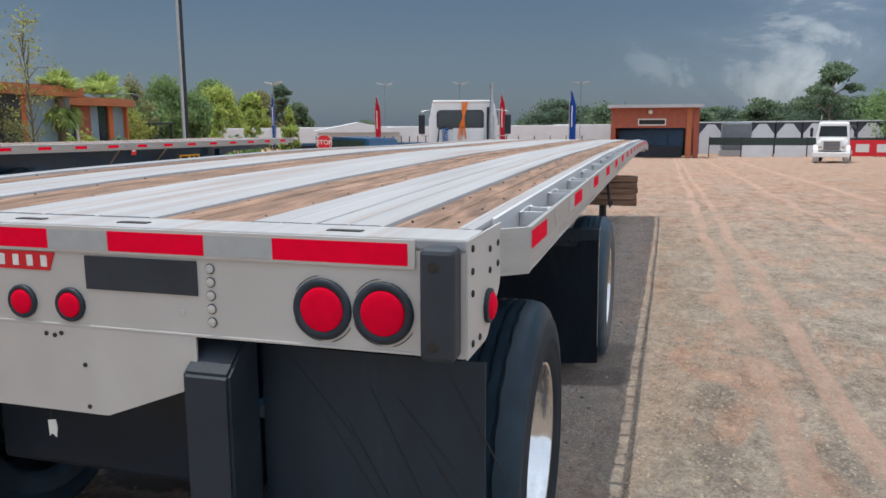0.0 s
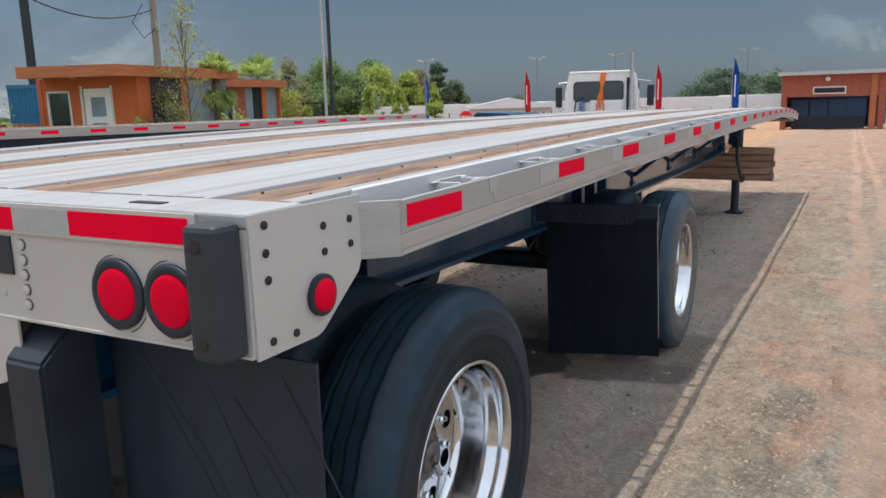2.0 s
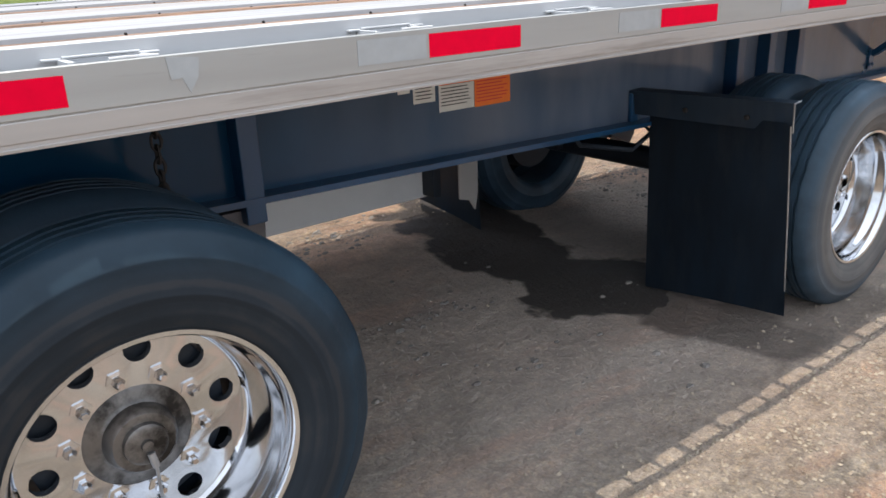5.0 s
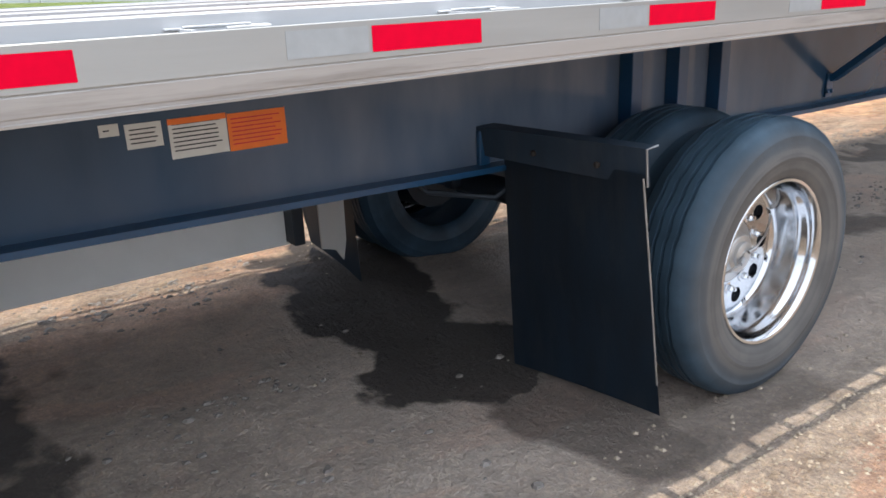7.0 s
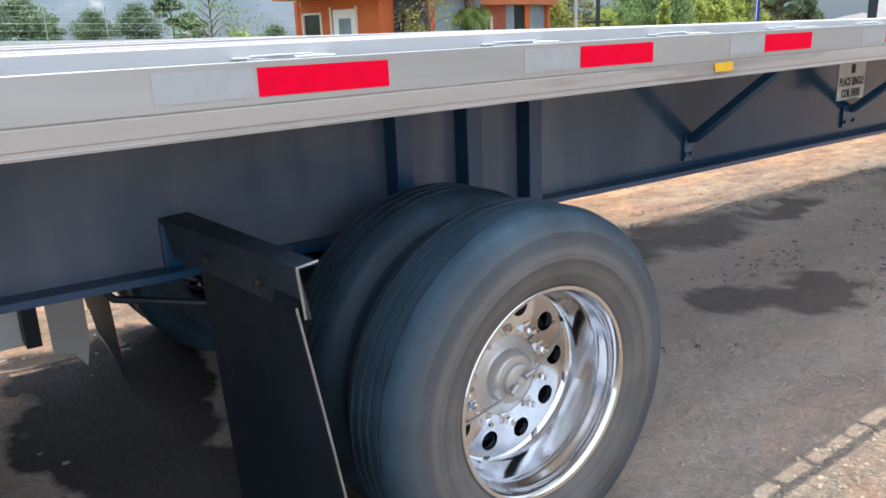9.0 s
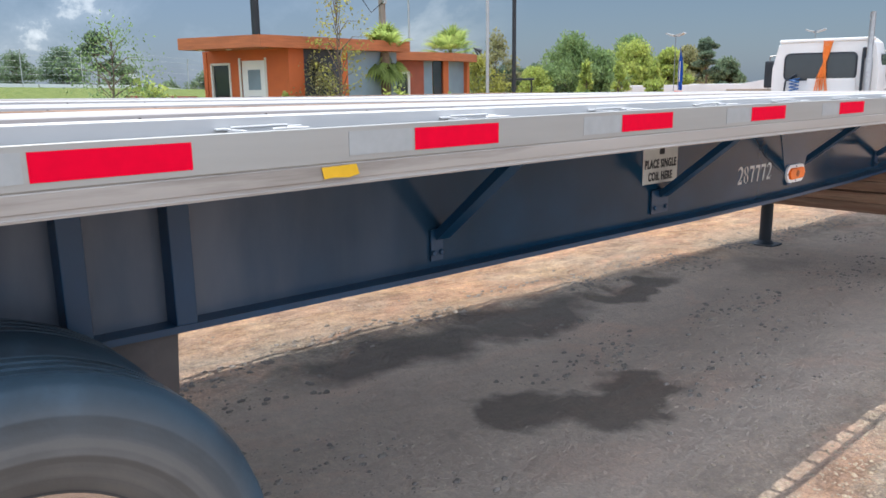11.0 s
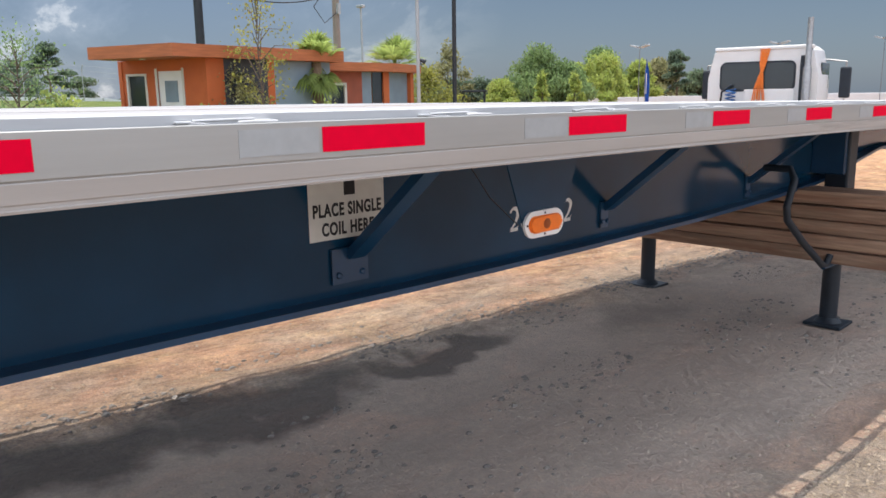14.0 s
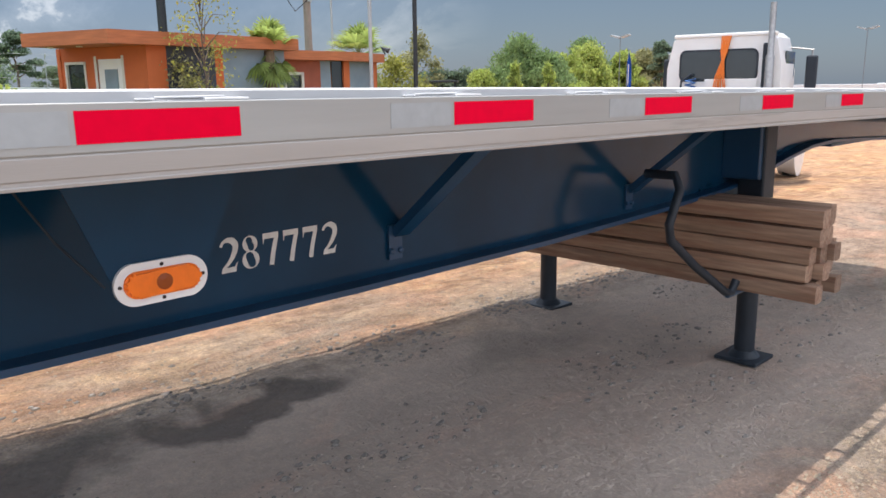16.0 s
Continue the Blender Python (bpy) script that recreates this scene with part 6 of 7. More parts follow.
shrub(-17.60, 14.95, 1.82, 0.84, "leaf_lime", 16, 300)
shrub(-17.49, 18.52, 1.92, 1.05, "leaf_lime", 17, 400)
shrub(-19.59, 22.40, 1.77, 1.47, "leaf", 18, 500)
shrub(-19.17, 24.92, 1.46, 1.26, "leaf_dry", 19, 400, label="reddish shrub beside the office")
shrub(-18.23, 29.96, 1.77, 1.89, "leaf", 20, 600)
# the green trees beyond the yard, each with its own height and tone
for k, (x, y, h, w, leaf, size, dr) in enumerate(((-48.6, 66.3, 7.7, 4.2, "leaf", 0.14, 1.6), (-46.0, 67.2, 6.6, 3.4, "leaf", 0.14, 1.6), (-65.0, 99.8, 10.0, 5.2, "leaf", 0.2, 0.6), (-58.6, 92.1, 8.0, 5.0, "leaf_lime", 0.2, 1.2),
                                                   (-62.5, 91.0, 7.2, 4.4, "leaf_lime", 0.2, 1.2), (-57.8, 98.7, 7.9, 3.4, "leaf_lime", 0.2, 1.4), (-76.0, 134.4, 9.8, 5.2, "leaf_brown", 0.27, 0.8),
                                                   (-49.3, 61.3, 4.7, 2.8, "leaf_lime", 0.12, 1.2), (-70.0, 137.6, 7.2, 4.6, "leaf_dark", 0.28, 0.4))):
    tree(x, y, h, w, leaf, 30 + k, 15000, size, 0.04, "dense bright green weeping tree beyond the yard" if dr > 1 else "full round green tree beyond the yard", droop=dr, long=2.2)
tree(-60.6, 114.0, 9.7, 3.4, "leaf_pine", 47, 6500, 0.24, 0.2, "dark upright pine beyond the yard", pine=True)
for k, (x, y, h) in enumerate(((-23.1, 35.4, 3.45), (-21.2, 35.6, 3.4), (-17.6, 33.1, 3.2))):
    tree(x, y, h, 0.62, "leaf_lime", 60 + k, 2200, 0.075, 0.05, "slim feathery green column tree", droop=-1.5, long=3.0, stout=0.5)
for k in range(12):                                       # low dark woods far behind the field
    yaw = 38.5 + 0.75 * k
    tree(1.3 - 178 * math.sin(radians(yaw)), 5.8 + 178 * math.cos(radians(yaw)), 7.3 + 0.5 * math.sin(k * 2.1), 4.5, "leaf_pine", 70 + k, 1800, 0.4, 0.1, "dark far tree at the edge of the woods", droop=0.2)
# conifer woods round the far edge
rng = random.Random(77)
for k in range(50):
    yaw = -27 + 1.0 * k if k < 30 else 22 + 3.0 * (k - 30)
    d = rng.uniform(95, 118) if k < 30 else rng.uniform(78, 100)
    x, y = 0.4 - d * math.sin(radians(yaw)), -1.6 + d * math.cos(radians(yaw))
    hh = (7.2 - 0.105 * k) * rng.uniform(0.85, 1.15) if k < 30 else rng.uniform(2.6, 4.4)
    tree(x, y, hh, hh * 0.75, rng.choice(["leaf_dark", "leaf_pine", "leaf_dark"]), 100 + k, 5500, 0.2 if k < 30 else 0.12, 0.15, "dark far tree at the edge of the woods", pine=k % 3 == 0, droop=0.2)
for k in range(9):
    yaw, d = 3.4 + 0.85 * k, rng.uniform(98, 112)
    hh = (5.2, 5.6, 5.0, 5.4, 5.1, 6.4, 6.2, 4.4, 3.6)[k]
    tree(0.4 - d * math.sin(radians(yaw)), -1.6 + d * math.cos(radians(yaw)), hh, hh * 0.8, rng.choice(["leaf_dark", "leaf_pine"]), 160 + k, 4500, 0.2, 0.15, "dark far tree at the edge of the woods", pine=k == 5, droop=0.2)
tree(16.7, 87.0, 9.0, 4.4, "leaf_dark", 140, 6500, 0.22, 0.45, "tall pine standing above the woods", pine=True)
tree(23.5, 84.0, 6.6, 7.0, "leaf", 141, 9000, 0.2, 0.15, "broad green tree at the yard edge")
tree(-66.0, 26.0, 4.8, 2.4, "leaf_pine", 142, 5000, 0.14, 0.3, "tall pine across the field", pine=True)
tree(-58.0, 13.0, 2.9, 3.0, "leaf_dark", 143, 4000, 0.14, 0.15, "dark tree across the field")


# ---- the office ----
def build_office():
    g = ground_z(-19, 16)
    O = thing("office_building", -18.29, 15.32, g - 0.07, "low orange rendered office with an overhanging flat timber roof", "building", rz=0)
    H_ = 2.60 - g
    # walls in plan: the entrance wing, then the lower glazed wing
    A, B, C = Vector((-2.75, -1.05)), Vector((0.0, 0.0)), Vector((-0.76, 4.35))

    def wall_box(name, p, q, z0, z1, th, material, parent=O, label=""):
        d = (q - p).normalized()
        nrm = Vector((d.y, -d.x))
        bm = bmesh.new()
        vs = []
        for z in (z0, z1):
            for r in (p, q, q - nrm * th, p - nrm * th):
                vs.append(bm.verts.new((r.x, r.y, z)))
        for f in ((0, 1, 2, 3), (4, 5, 6, 7), (0, 1, 5, 4), (1, 2, 6, 5), (2, 3, 7, 6), (3, 0, 4, 7)):
            bm.faces.new([vs[i] for i in f])
        return part(name, bm, material, parent, label)

    d = (B - A).normalized()
    nrm = Vector((d.y, -d.x))
    L_ = (B - A).length

    def on(s, off=0.0):
        return A + d * s + nrm * off
    win, door = (0.28, 1.02), (1.40, 2.25)
    zt = 2.26 - g
    for s0, s1, z0, z1 in ((0, win[0], 0, H_), (win[1], door[0], 0, H_), (door[1], L_, 0, H_), (win[0], win[1], zt, H_), (door[0], door[1], zt + 0.05, H_), (win[0], win[1], 0, 0.45)):
        wall_box("wall", on(s0), on(s1), z0, z1, 0.18, M["orange_wall"])
    wf = wall_box("window", on(win[0], -0.05), on(win[1], -0.05), 0.45, zt, 0.03, M["glass"], O, "dark framed window")
    for a0, a1, z0, z1 in ((win[0], win[0] + 0.06, 0.45, zt), (win[1] - 0.06, win[1], 0.45, zt), (win[0], win[1], zt - 0.06, zt), (win[0], win[1], 0.45, 0.52)):
        wall_box("frame", on(a0, 0.02), on(a1, 0.02), z0, z1, 0.08, M["sticker_white"], wf)
    dr = wall_box("door", on(door[0], -0.04), on(door[1], -0.04), 0.05, zt + 0.05, 0.05, M["white_paint"], O, "white two-panel office door")
    for z0, z1 in ((zt - 0.75, zt - 0.2), (zt - 1.5, zt - 0.93)):
        wall_box("pane", on(door[0] + 0.22, -0.02), on(door[1] - 0.2, -0.02), z0, z1, 0.03, M["blue_panel"], dr)
    for a0, a1 in ((door[0] - 0.07, door[0]), (door[1], door[1] + 0.07)):
        wall_box("frame", on(a0, 0.02), on(a1, 0.02), 0.0, zt + 0.12, 0.10, M["sticker_white"], dr)
    e = (C - B).normalized()
    Ls = (C - B).length

    def side(s):
        return B + e * s
    for s0, s1, m in ((0, 0.55, "orange_wall"), (0.55, 2.0, "dark_cladding"), (2.0, 2.25, "orange_wall"), (2.25, Ls, "blue_panel")):
        wall_box("wall" if m != "blue_panel" else "glazed_panel", side(s1), side(s0), 0, H_, 0.16, M[m])
    wall_box("wall", A + Vector((-0.9, 5.0)), A, 0, H_, 0.16, M["orange_wall"])
    wall_box("wall", C, A + Vector((-0.9, 5.0)), 0, H_, 0.16, M["orange_wall"])
    # roof slab with a deep fascia, overhanging the entrance side
    out = [A + Vector((0.55, -0.95)), B + Vector((0.55, -1.0)), C + Vector((0.5, 0.3)), A + Vector((-1.2, 5.4))]
    bm = plate(bmesh.new(), [tuple(v) for v in out], 0.31, "z", H_)
    rf = part("roof", bm, M["fascia"], O, "brown timber-clad flat roof")
    for s in (0.5, 1.5):
        p = on(s, 0.55)
        part("downlight", lathe(bmesh.new(), [(H_ - 0.02, 0.07), (H_ + 0.0, 0.08)], 14, "z", (p.x, p.y, 0)), M["white_paint"], rf)
    # second, lower wing
    H2 = 2.38 - g
    D, E_, F_ = Vector((-1.47, 4.52)), Vector((-1.5, 7.2)), Vector((-2.2, 8.95))
    v = E_ - D

    def along(f, out=0.0):
        return D + v * f + Vector((out, 0))
    for f0, f1, z0, z1 in ((0.0, 0.11, 0, H2), (0.36, 0.60, 0, H2), (0.11, 0.36, 2.02 - g, H2)):
        wall_box("wall", along(f1), along(f0), z0, z1, 0.15, M["red_brick"])
    d2 = wall_box("door", along(0.35, 0.05), along(0.12, 0.05), 0.05, 2.0 - g, 0.04, M["glass"], O, "dark glazed door in a pale frame")
    for f0, f1 in ((0.10, 0.135), (0.335, 0.37)):
        wall_box("frame", along(f1, 0.10), along(f0, 0.10), 0.05, 2.02 - g, 0.06, M["sticker_white"], d2)
    wall_box("frame", along(0.37, 0.10), along(0.10, 0.10), 1.95 - g, 2.03 - g, 0.06, M["sticker_white"], d2)
    wall_box("glazed_panel", along(0.76, 0.06), along(0.61, 0.06), 0, H2, 0.04, M["blue_panel"])
    wall_box("glazed_panel", along(0.93, 0.06), along(0.78, 0.06), 0, H2, 0.04, M["glass"])
    wall_box("post", along(1.02), along(0.93), 0, H2, 0.17, M["orange_wall"])
    e2 = (F_ - E_).normalized()
    wall_box("glazed_panel", E_ + e2 * 1.55, E_ + e2 * 0.12, 0, H2, 0.04, M["blue_panel"])
    wall_box("post", E_ + e2 * 1.75, E_ + e2 * 1.58, 0, H2, 0.17, M["orange_wall"])
    wall_box("wall", F_ + Vector((-3.5, 0)), F_, 0, H2, 0.15, M["orange_wall"])
    out = [D + Vector((0.5, -0.1)), E_ + Vector((0.45, 0.0)), F_ + Vector((0.3, 0.25)), F_ + Vector((-3.8, 0.6)), D + Vector((-3.0, 0.1))]
    part("roof", plate(bmesh.new(), [tuple(v) for v in out], 0.27, "z", H2), M["fascia"], O, "brown timber-clad flat roof")
    part("flood_lamp", tube(bmesh.new(), [(F_.x + 0.3, F_.y + 0.3, H2 + 0.27), (F_.x + 0.2, F_.y + 0.2, H2 + 0.5), (F_.x + 0.42, F_.y + 0.35, H2 + 0.38)], [0.03, 0.05, 0.1], 8), M["black"], O)
    O.scale = (1.05, 1.05, 1.05)
    return O


build_office()


# ---- poles, wires, flags and signs ----
def pole(name, x, y, h, r0, r1, material, label, category="pole"):
    T = thing(name, x, y, ground_z(x, y), label, category)
    part("shaft", tube(bmesh.new(), [(0, 0, -0.1), (0, 0, h * 0.5), (0, 0, h)], [r0, (r0 + r1) / 2, r1], 12), M[material], T, "", 40)
    return T


pole("utility_pole", -16.7, 23.2, 11.0, 0.075, 0.06, "pole_black", "slim black steel pole behind the parked trailer")
pole("utility_pole", -14.2, 19.4, 9.0, 0.05, 0.045, "pole_grey", "thin grey metal pole beside the office")
pole("utility_pole", -35.2, 23.8, 12.60, 0.22, 0.2, "pole_black", "thick dark pole behind the office")
wp = pole("utility_pole", -36.9, 33.3, 12.60, 0.24, 0.18, "pole_wood", "weathered timber power pole with hanging wires")
part("fuse_switch", boxed(0.1, 0.35, -0.1, 0.1, 6.4, 7.0), M["pole_grey"], wp)
part("hanging_wire", tube(bmesh.new(), [(0.3, 0, 6.6), (-0.3, -0.6, 5.9), (-0.5, -1.2, 6.8), (-0.4, -0.4, 7.9)], 0.03, 5), M["pole_black"], wp)
ov = thing("overhead_wire", -36.87, 33.32, ground_z(-36, 34) + 0.1, "sagging black overhead cable", "cable")
a_, b_ = Vector((0, 0, 7.65)), Vector((1.67, -9.57, 7.35))
part("cable", tube(bmesh.new(), [a_.lerp(b_, i / 16) + Vector((0, 0, -3.2 * (i / 16) * (1 - i / 16))) for i in range(17)], 0.035, 5), M["pole_black"], ov)
lp = pole("street_lamp", -32.7, 31.9, 6.55, 0.07, 0.05, "pole_grey", "tall yard lamp post", "lamp")
part("head", boxed(-0.25, 0.25, -0.12, 0.12, 6.5, 6.65, bevel=0.03), M["pole_grey"], lp)


def yard_light(yaw, d, elev_h):
    x, y = 0.34 - d * math.sin(radians(yaw)), -1.68 + d * math.cos(radians(yaw))
    z = ground_z(x, y)
    h = elev_h - z
    T = pole("yard_light", x, y, h, 0.035, 0.025, "tank_grey", "slim twin-headed yard light mast", "lamp")
    for s in (-1, 1):
        part("lamp_head", plate(bmesh.new(), [(0.1 * s, h - 0.05), (0.75 * s, h + 0.12), (0.8 * s, h + 0.02), (0.15 * s, h - 0.18)], 0.35, "y", -0.17), M["pole_grey"], T)


for yaw, d, hh in ((20.4, 75, 5.5), (14.9, 78, 5.75), (6.1, 72, 5.4), (28.4, 68, 5.2)):
    yard_light(yaw, d, hh)


def feather_flag(x, y, h, colour):
    T = thing("feather_flag", x, y, ground_z(x, y), f"tall {colour} feather flag on a curved mast", "flag", "feather flags")
    part("mast", tube(bmesh.new(), [(0, 0, 0), (0, 0, h * 0.8), (0.12, 0, h * 0.97), (0.35, 0, h)], [0.03, 0.025, 0.015, 0.01], 6), M["pole_grey"], T)
    bm = bmesh.new()
    rows = []
    for i in range(13):
        f = i / 12
        z = h * (0.22 + 0.76 * f)
        w = 0.46 * (1 - 0.15 * f) if f < 0.8 else 0.46 * (1 - 0.15 * f) * (1.08 - f) / 0.28
        rows.append([bm.verts.new((0.03 + w * k / 4 + 0.2 * max(0, f - 0.85), 0.06 * math.sin(2.5 * f * 3 + k), z - 0.08 * k * (1 - f))) for k in range(5)])
    for a, b2 in zip(rows, rows[1:]):
        for k in range(4):
            bm.faces.new((a[k], a[k + 1], b2[k + 1], b2[k]))
    bmesh.ops.solidify(bm, geom=bm.faces[:], thickness=0.01)
    cl = part("cloth", bm, M["flag_" + colour], T)
    bars = bmesh.new()
    box(bars, 0.16, 0.23, -0.085, -0.075, h * 0.5, h * 0.78)
    part("text_bar", bars, M["stencil"], cl)


feather_flag(-21.0, 53.5, 5.0, "red")
feather_flag(-12.0, 56.6, 5.2, "red")
feather_flag(-6.3, 53.3, 5.1, "blue")
feather_flag(-38.1, 68.8, 6.5, "blue")


def stop_sign():
    x, y = -13.6, 28.4
    z = ground_z(x, y)
    T = thing("stop_sign", x, y, z, "red octagonal stop sign on a thin post", "sign", rz=29)
    part("post", boxed(-0.025, 0.025, 0.015, 0.05, 0, 1.85), M["pole_grey"], T)
    oc = [(0.35 * math.cos(radians(22.5 + 45 * k)), 1.52 + 0.35 * math.sin(radians(22.5 + 45 * k))) for k in range(8)]
    part("border", plate(bmesh.new(), oc, 0.006, "y", 0.006), M["sticker_white"], T)
    oc = [(0.325 * math.cos(radians(22.5 + 45 * k)), 1.52 + 0.325 * math.sin(radians(22.5 + 45 * k))) for k in range(8)]
    face = part("face", plate(bmesh.new(), oc, 0.006, "y", 0.0), M["stop_red"], T)
    lettering("letters", "STOP", 0.27, M["stencil"], face, pose(0, -0.003, 1.52, 90, 0, 0))


stop_sign()


def small_canopy():
    x, y = -24.0, 31.6
    T = thing("canopy_stand", x, y, ground_z(x, y), "small dark flat canopy on thin posts at the lawn", "canopy", rz=40)
    part("roof", boxed(-0.62, 0.62, -0.5, 0.5, 2.42, 2.52, bevel=0.02), M["pole_black"], T)
    for px in (-0.5, 0.5):
        for py in (-0.4, 0.4):
            part("post", tube(bmesh.new(), [(px, py, 0), (px, py, 2.42)], 0.03, 8), M["pole_black"], T)
    part("shelf", boxed(-0.55, 0.55, -0.42, 0.42, 0.9, 0.95), M["pole_grey"], T)


small_canopy()


# ---- vehicles ----
def wheel_simple(parent, x, y, z, r=0.5, w=0.26, out=1):
    bm = bmesh.new()
    lathe(bm, [(-w, r * 0.62), (-w, r * 0.9), (-w * 0.85, r), (-w * 0.15, r), (0, r * 0.9), (0, r * 0.62)], 28, "x", close=True)
    t = part("wheel", bm, M["rubber"], parent, "", 40)
    bm = bmesh.new()
    lathe(bm, [(-w * 0.8, r * 0.61), (-w * 0.05, r * 0.61), (-0.06, r * 0.5), (-0.1, r * 0.3), (-0.03, r * 0.2), (-0.03, 0.01)], 24, "x")
    part("rim", bm, M["chrome"], t, "", 40)
    t.matrix_local = pose(x, y, z, 0, 0, 0 if out > 0 else 180)
    return t


def truck_shapes(T):
    """A white conventional day cab; it faces +y in its own frame."""
    body = bmesh.new()
    prof = [(-1.02, 0.95), (-1.02, 2.15), (-0.92, 2.62), (-0.8, 2.72), (0.8, 2.72), (0.92, 2.62), (1.02, 2.15), (1.02, 0.95)]
    rings = []
    for y, s, dzz in ((0.0, 0.99, 0.0), (0.06, 1.0, 0.03), (1.1, 1.0, 0.04), (1.45, 0.97, -0.06)):
        rings.append([body.verts.new((x * s, y, z + (dzz if z > 2 else 0))) for x, z in prof])
    for a, b2 in zip(rings, rings[1:]):
        for k in range(len(prof)):
            body.faces.new((a[k], a[(k + 1) % 8], b2[(k + 1) % 8], b2[k]))
    body.faces.new(rings[0][::-1])
    body.faces.new(rings[-1])
    cab = part("cab", body, M["white_paint"], T, "white painted day cab", 30)
    def rounded(x0, x1, z0, z1, q):
        pts = []
        for cx, cz_, a0 in ((x1 - q, z1 - q, 0), (x0 + q, z1 - q, 90), (x0 + q, z0 + q, 180), (x1 - q, z0 + q, 270)):
            pts += [(cx + q * math.cos(radians(a0 + 15 * i)), cz_ + q * math.sin(radians(a0 + 15 * i))) for i in range(7)]
        return pts
    part("window_seal", plate(bmesh.new(), rounded(-0.78, 0.62, 1.90, 2.47, 0.12), 0.012, "y", -0.012), M["black"], cab, "black rubber window seal")
    part("rear_window", plate(bmesh.new(), rounded(-0.745, 0.585, 1.935, 2.435, 0.10), 0.014, "y", -0.016), M["glass"], cab, "dark rear window")
    part("roof_edge", boxed(-0.9, 0.9, -0.02, 0.15, 2.68, 2.75, bevel=0.02), M["white_paint"], cab)
    for s in (-1, 1):
        part("side_window", boxed(s * 1.005 - 0.012, s * 1.005 + 0.012, 0.35, 1.2, 1.95, 2.42), M["glass"], cab)
        mr = part("mirror", boxed(s * 1.33 - 0.10, s * 1.33 + 0.10, 1.05, 1.13, 1.75, 2.35, bevel=0.03), M["black"], T, "tall black door mirror")
        part("mirror_arm", tube(bmesh.new(), [(s * 0.95, 1.1, 2.5), (s * 1.33, 1.09, 2.45), (s * 1.33, 1.09, 1.7), (s * 0.95, 1.1, 1.7)], 0.02, 6), M["steel"], mr)
    hood = bmesh.new()
    hp = [(-0.95, 0.9), (-0.95, 1.45), (-0.75, 1.72), (0.75, 1.72), (0.95, 1.45), (0.95, 0.9)]
    rings = [[hood.verts.new((x * s, y, z + dzz * (z > 1))) for x, z in hp] for y, s, dzz in ((1.42, 1.0, 0.0), (2.4, 0.92, -0.08), (2.95, 0.8, -0.16))]
    for a, b2 in zip(rings, rings[1:]):
        for k in range(6):
            hood.faces.new((a[k], a[(k + 1) % 6], b2[(k + 1) % 6], b2[k]))
    hood.faces.new(rings[-1])
    hood.faces.new(rings[0][::-1])
    part("hood", hood, M["white_paint"], T, "", 30)
    part("windscreen", plate(bmesh.new(), [(-0.86, 1.78), (0.86, 1.78), (0.78, 2.48), (-0.78, 2.48)], 0.02, "y", 1.455), M["glass"], T)
    gr = boxed(-0.5, 0.5, 2.94, 2.98, 0.85, 1.5, bevel=0.01)
    g = part("grille", gr, M["steel"], T, "chrome slatted grille")
    for k in range(6):
        part("slat", boxed(-0.46, 0.46, 2.98, 2.995, 0.92 + 0.095 * k, 0.955 + 0.095 * k), M["black"], g)
    for s in (-1, 1):
        part("headlamp", boxed(s * 0.68 - 0.13, s * 0.68 + 0.13, 2.8, 2.96, 1.02, 1.22, bevel=0.03), M["chrome"], T)
        part("fender", lathe(bmesh.new(), [(-0.17, 0.60), (0.17, 0.62)], 20, "x", (s * 0.92, 2.15, 0.62)), M["white_paint"], T, "", 40)
    part("bumper", boxed(-1.1, 1.1, 2.95, 3.15, 0.45, 0.78, bevel=0.04), M["white_paint"], T)
    part("chassis", boxed(-0.45, 0.45, -3.2, 2.6, 0.75, 1.0), M["black"], T)
    part("fuel_tank", lathe(bmesh.new(), [(-0.2, 0.26), (0.9, 0.28)], 24, "y", (-0.95, 0, 0.72)), M["chrome"], T, "", 40)
    part("fuel_tank", lathe(bmesh.new(), [(-0.2, 0.26), (0.9, 0.28)], 24, "y", (0.95, 0, 0.72)), M["chrome"], T, "", 40)
    part("exhaust_pipe", tube(bmesh.new(), [(0.84, -0.16, 0.9), (0.84, -0.16, 2.3), (0.84, -0.16, 2.36), (0.84, -0.16, 3.22)], [0.075, 0.075, 0.055, 0.052], 16), M["steel"], T, "upright steel exhaust stack", 40)
    part("stack_guard", boxed(0.70, 0.78, -0.10, -0.02, 1.0, 2.55, bevel=0.02), M["black"], T)
    part("fifth_wheel", boxed(-0.45, 0.45, -2.4, -1.6, 1.0, 1.12, bevel=0.03), M["black"], T)
    for s in (-1, 1):
        wheel_simple(T, s * 1.05, 2.15, 0.5, out=s)
        for y in (-1.4, -2.6):
            wheel_simple(T, s * 1.16, y, 0.5, w=0.5, out=s)


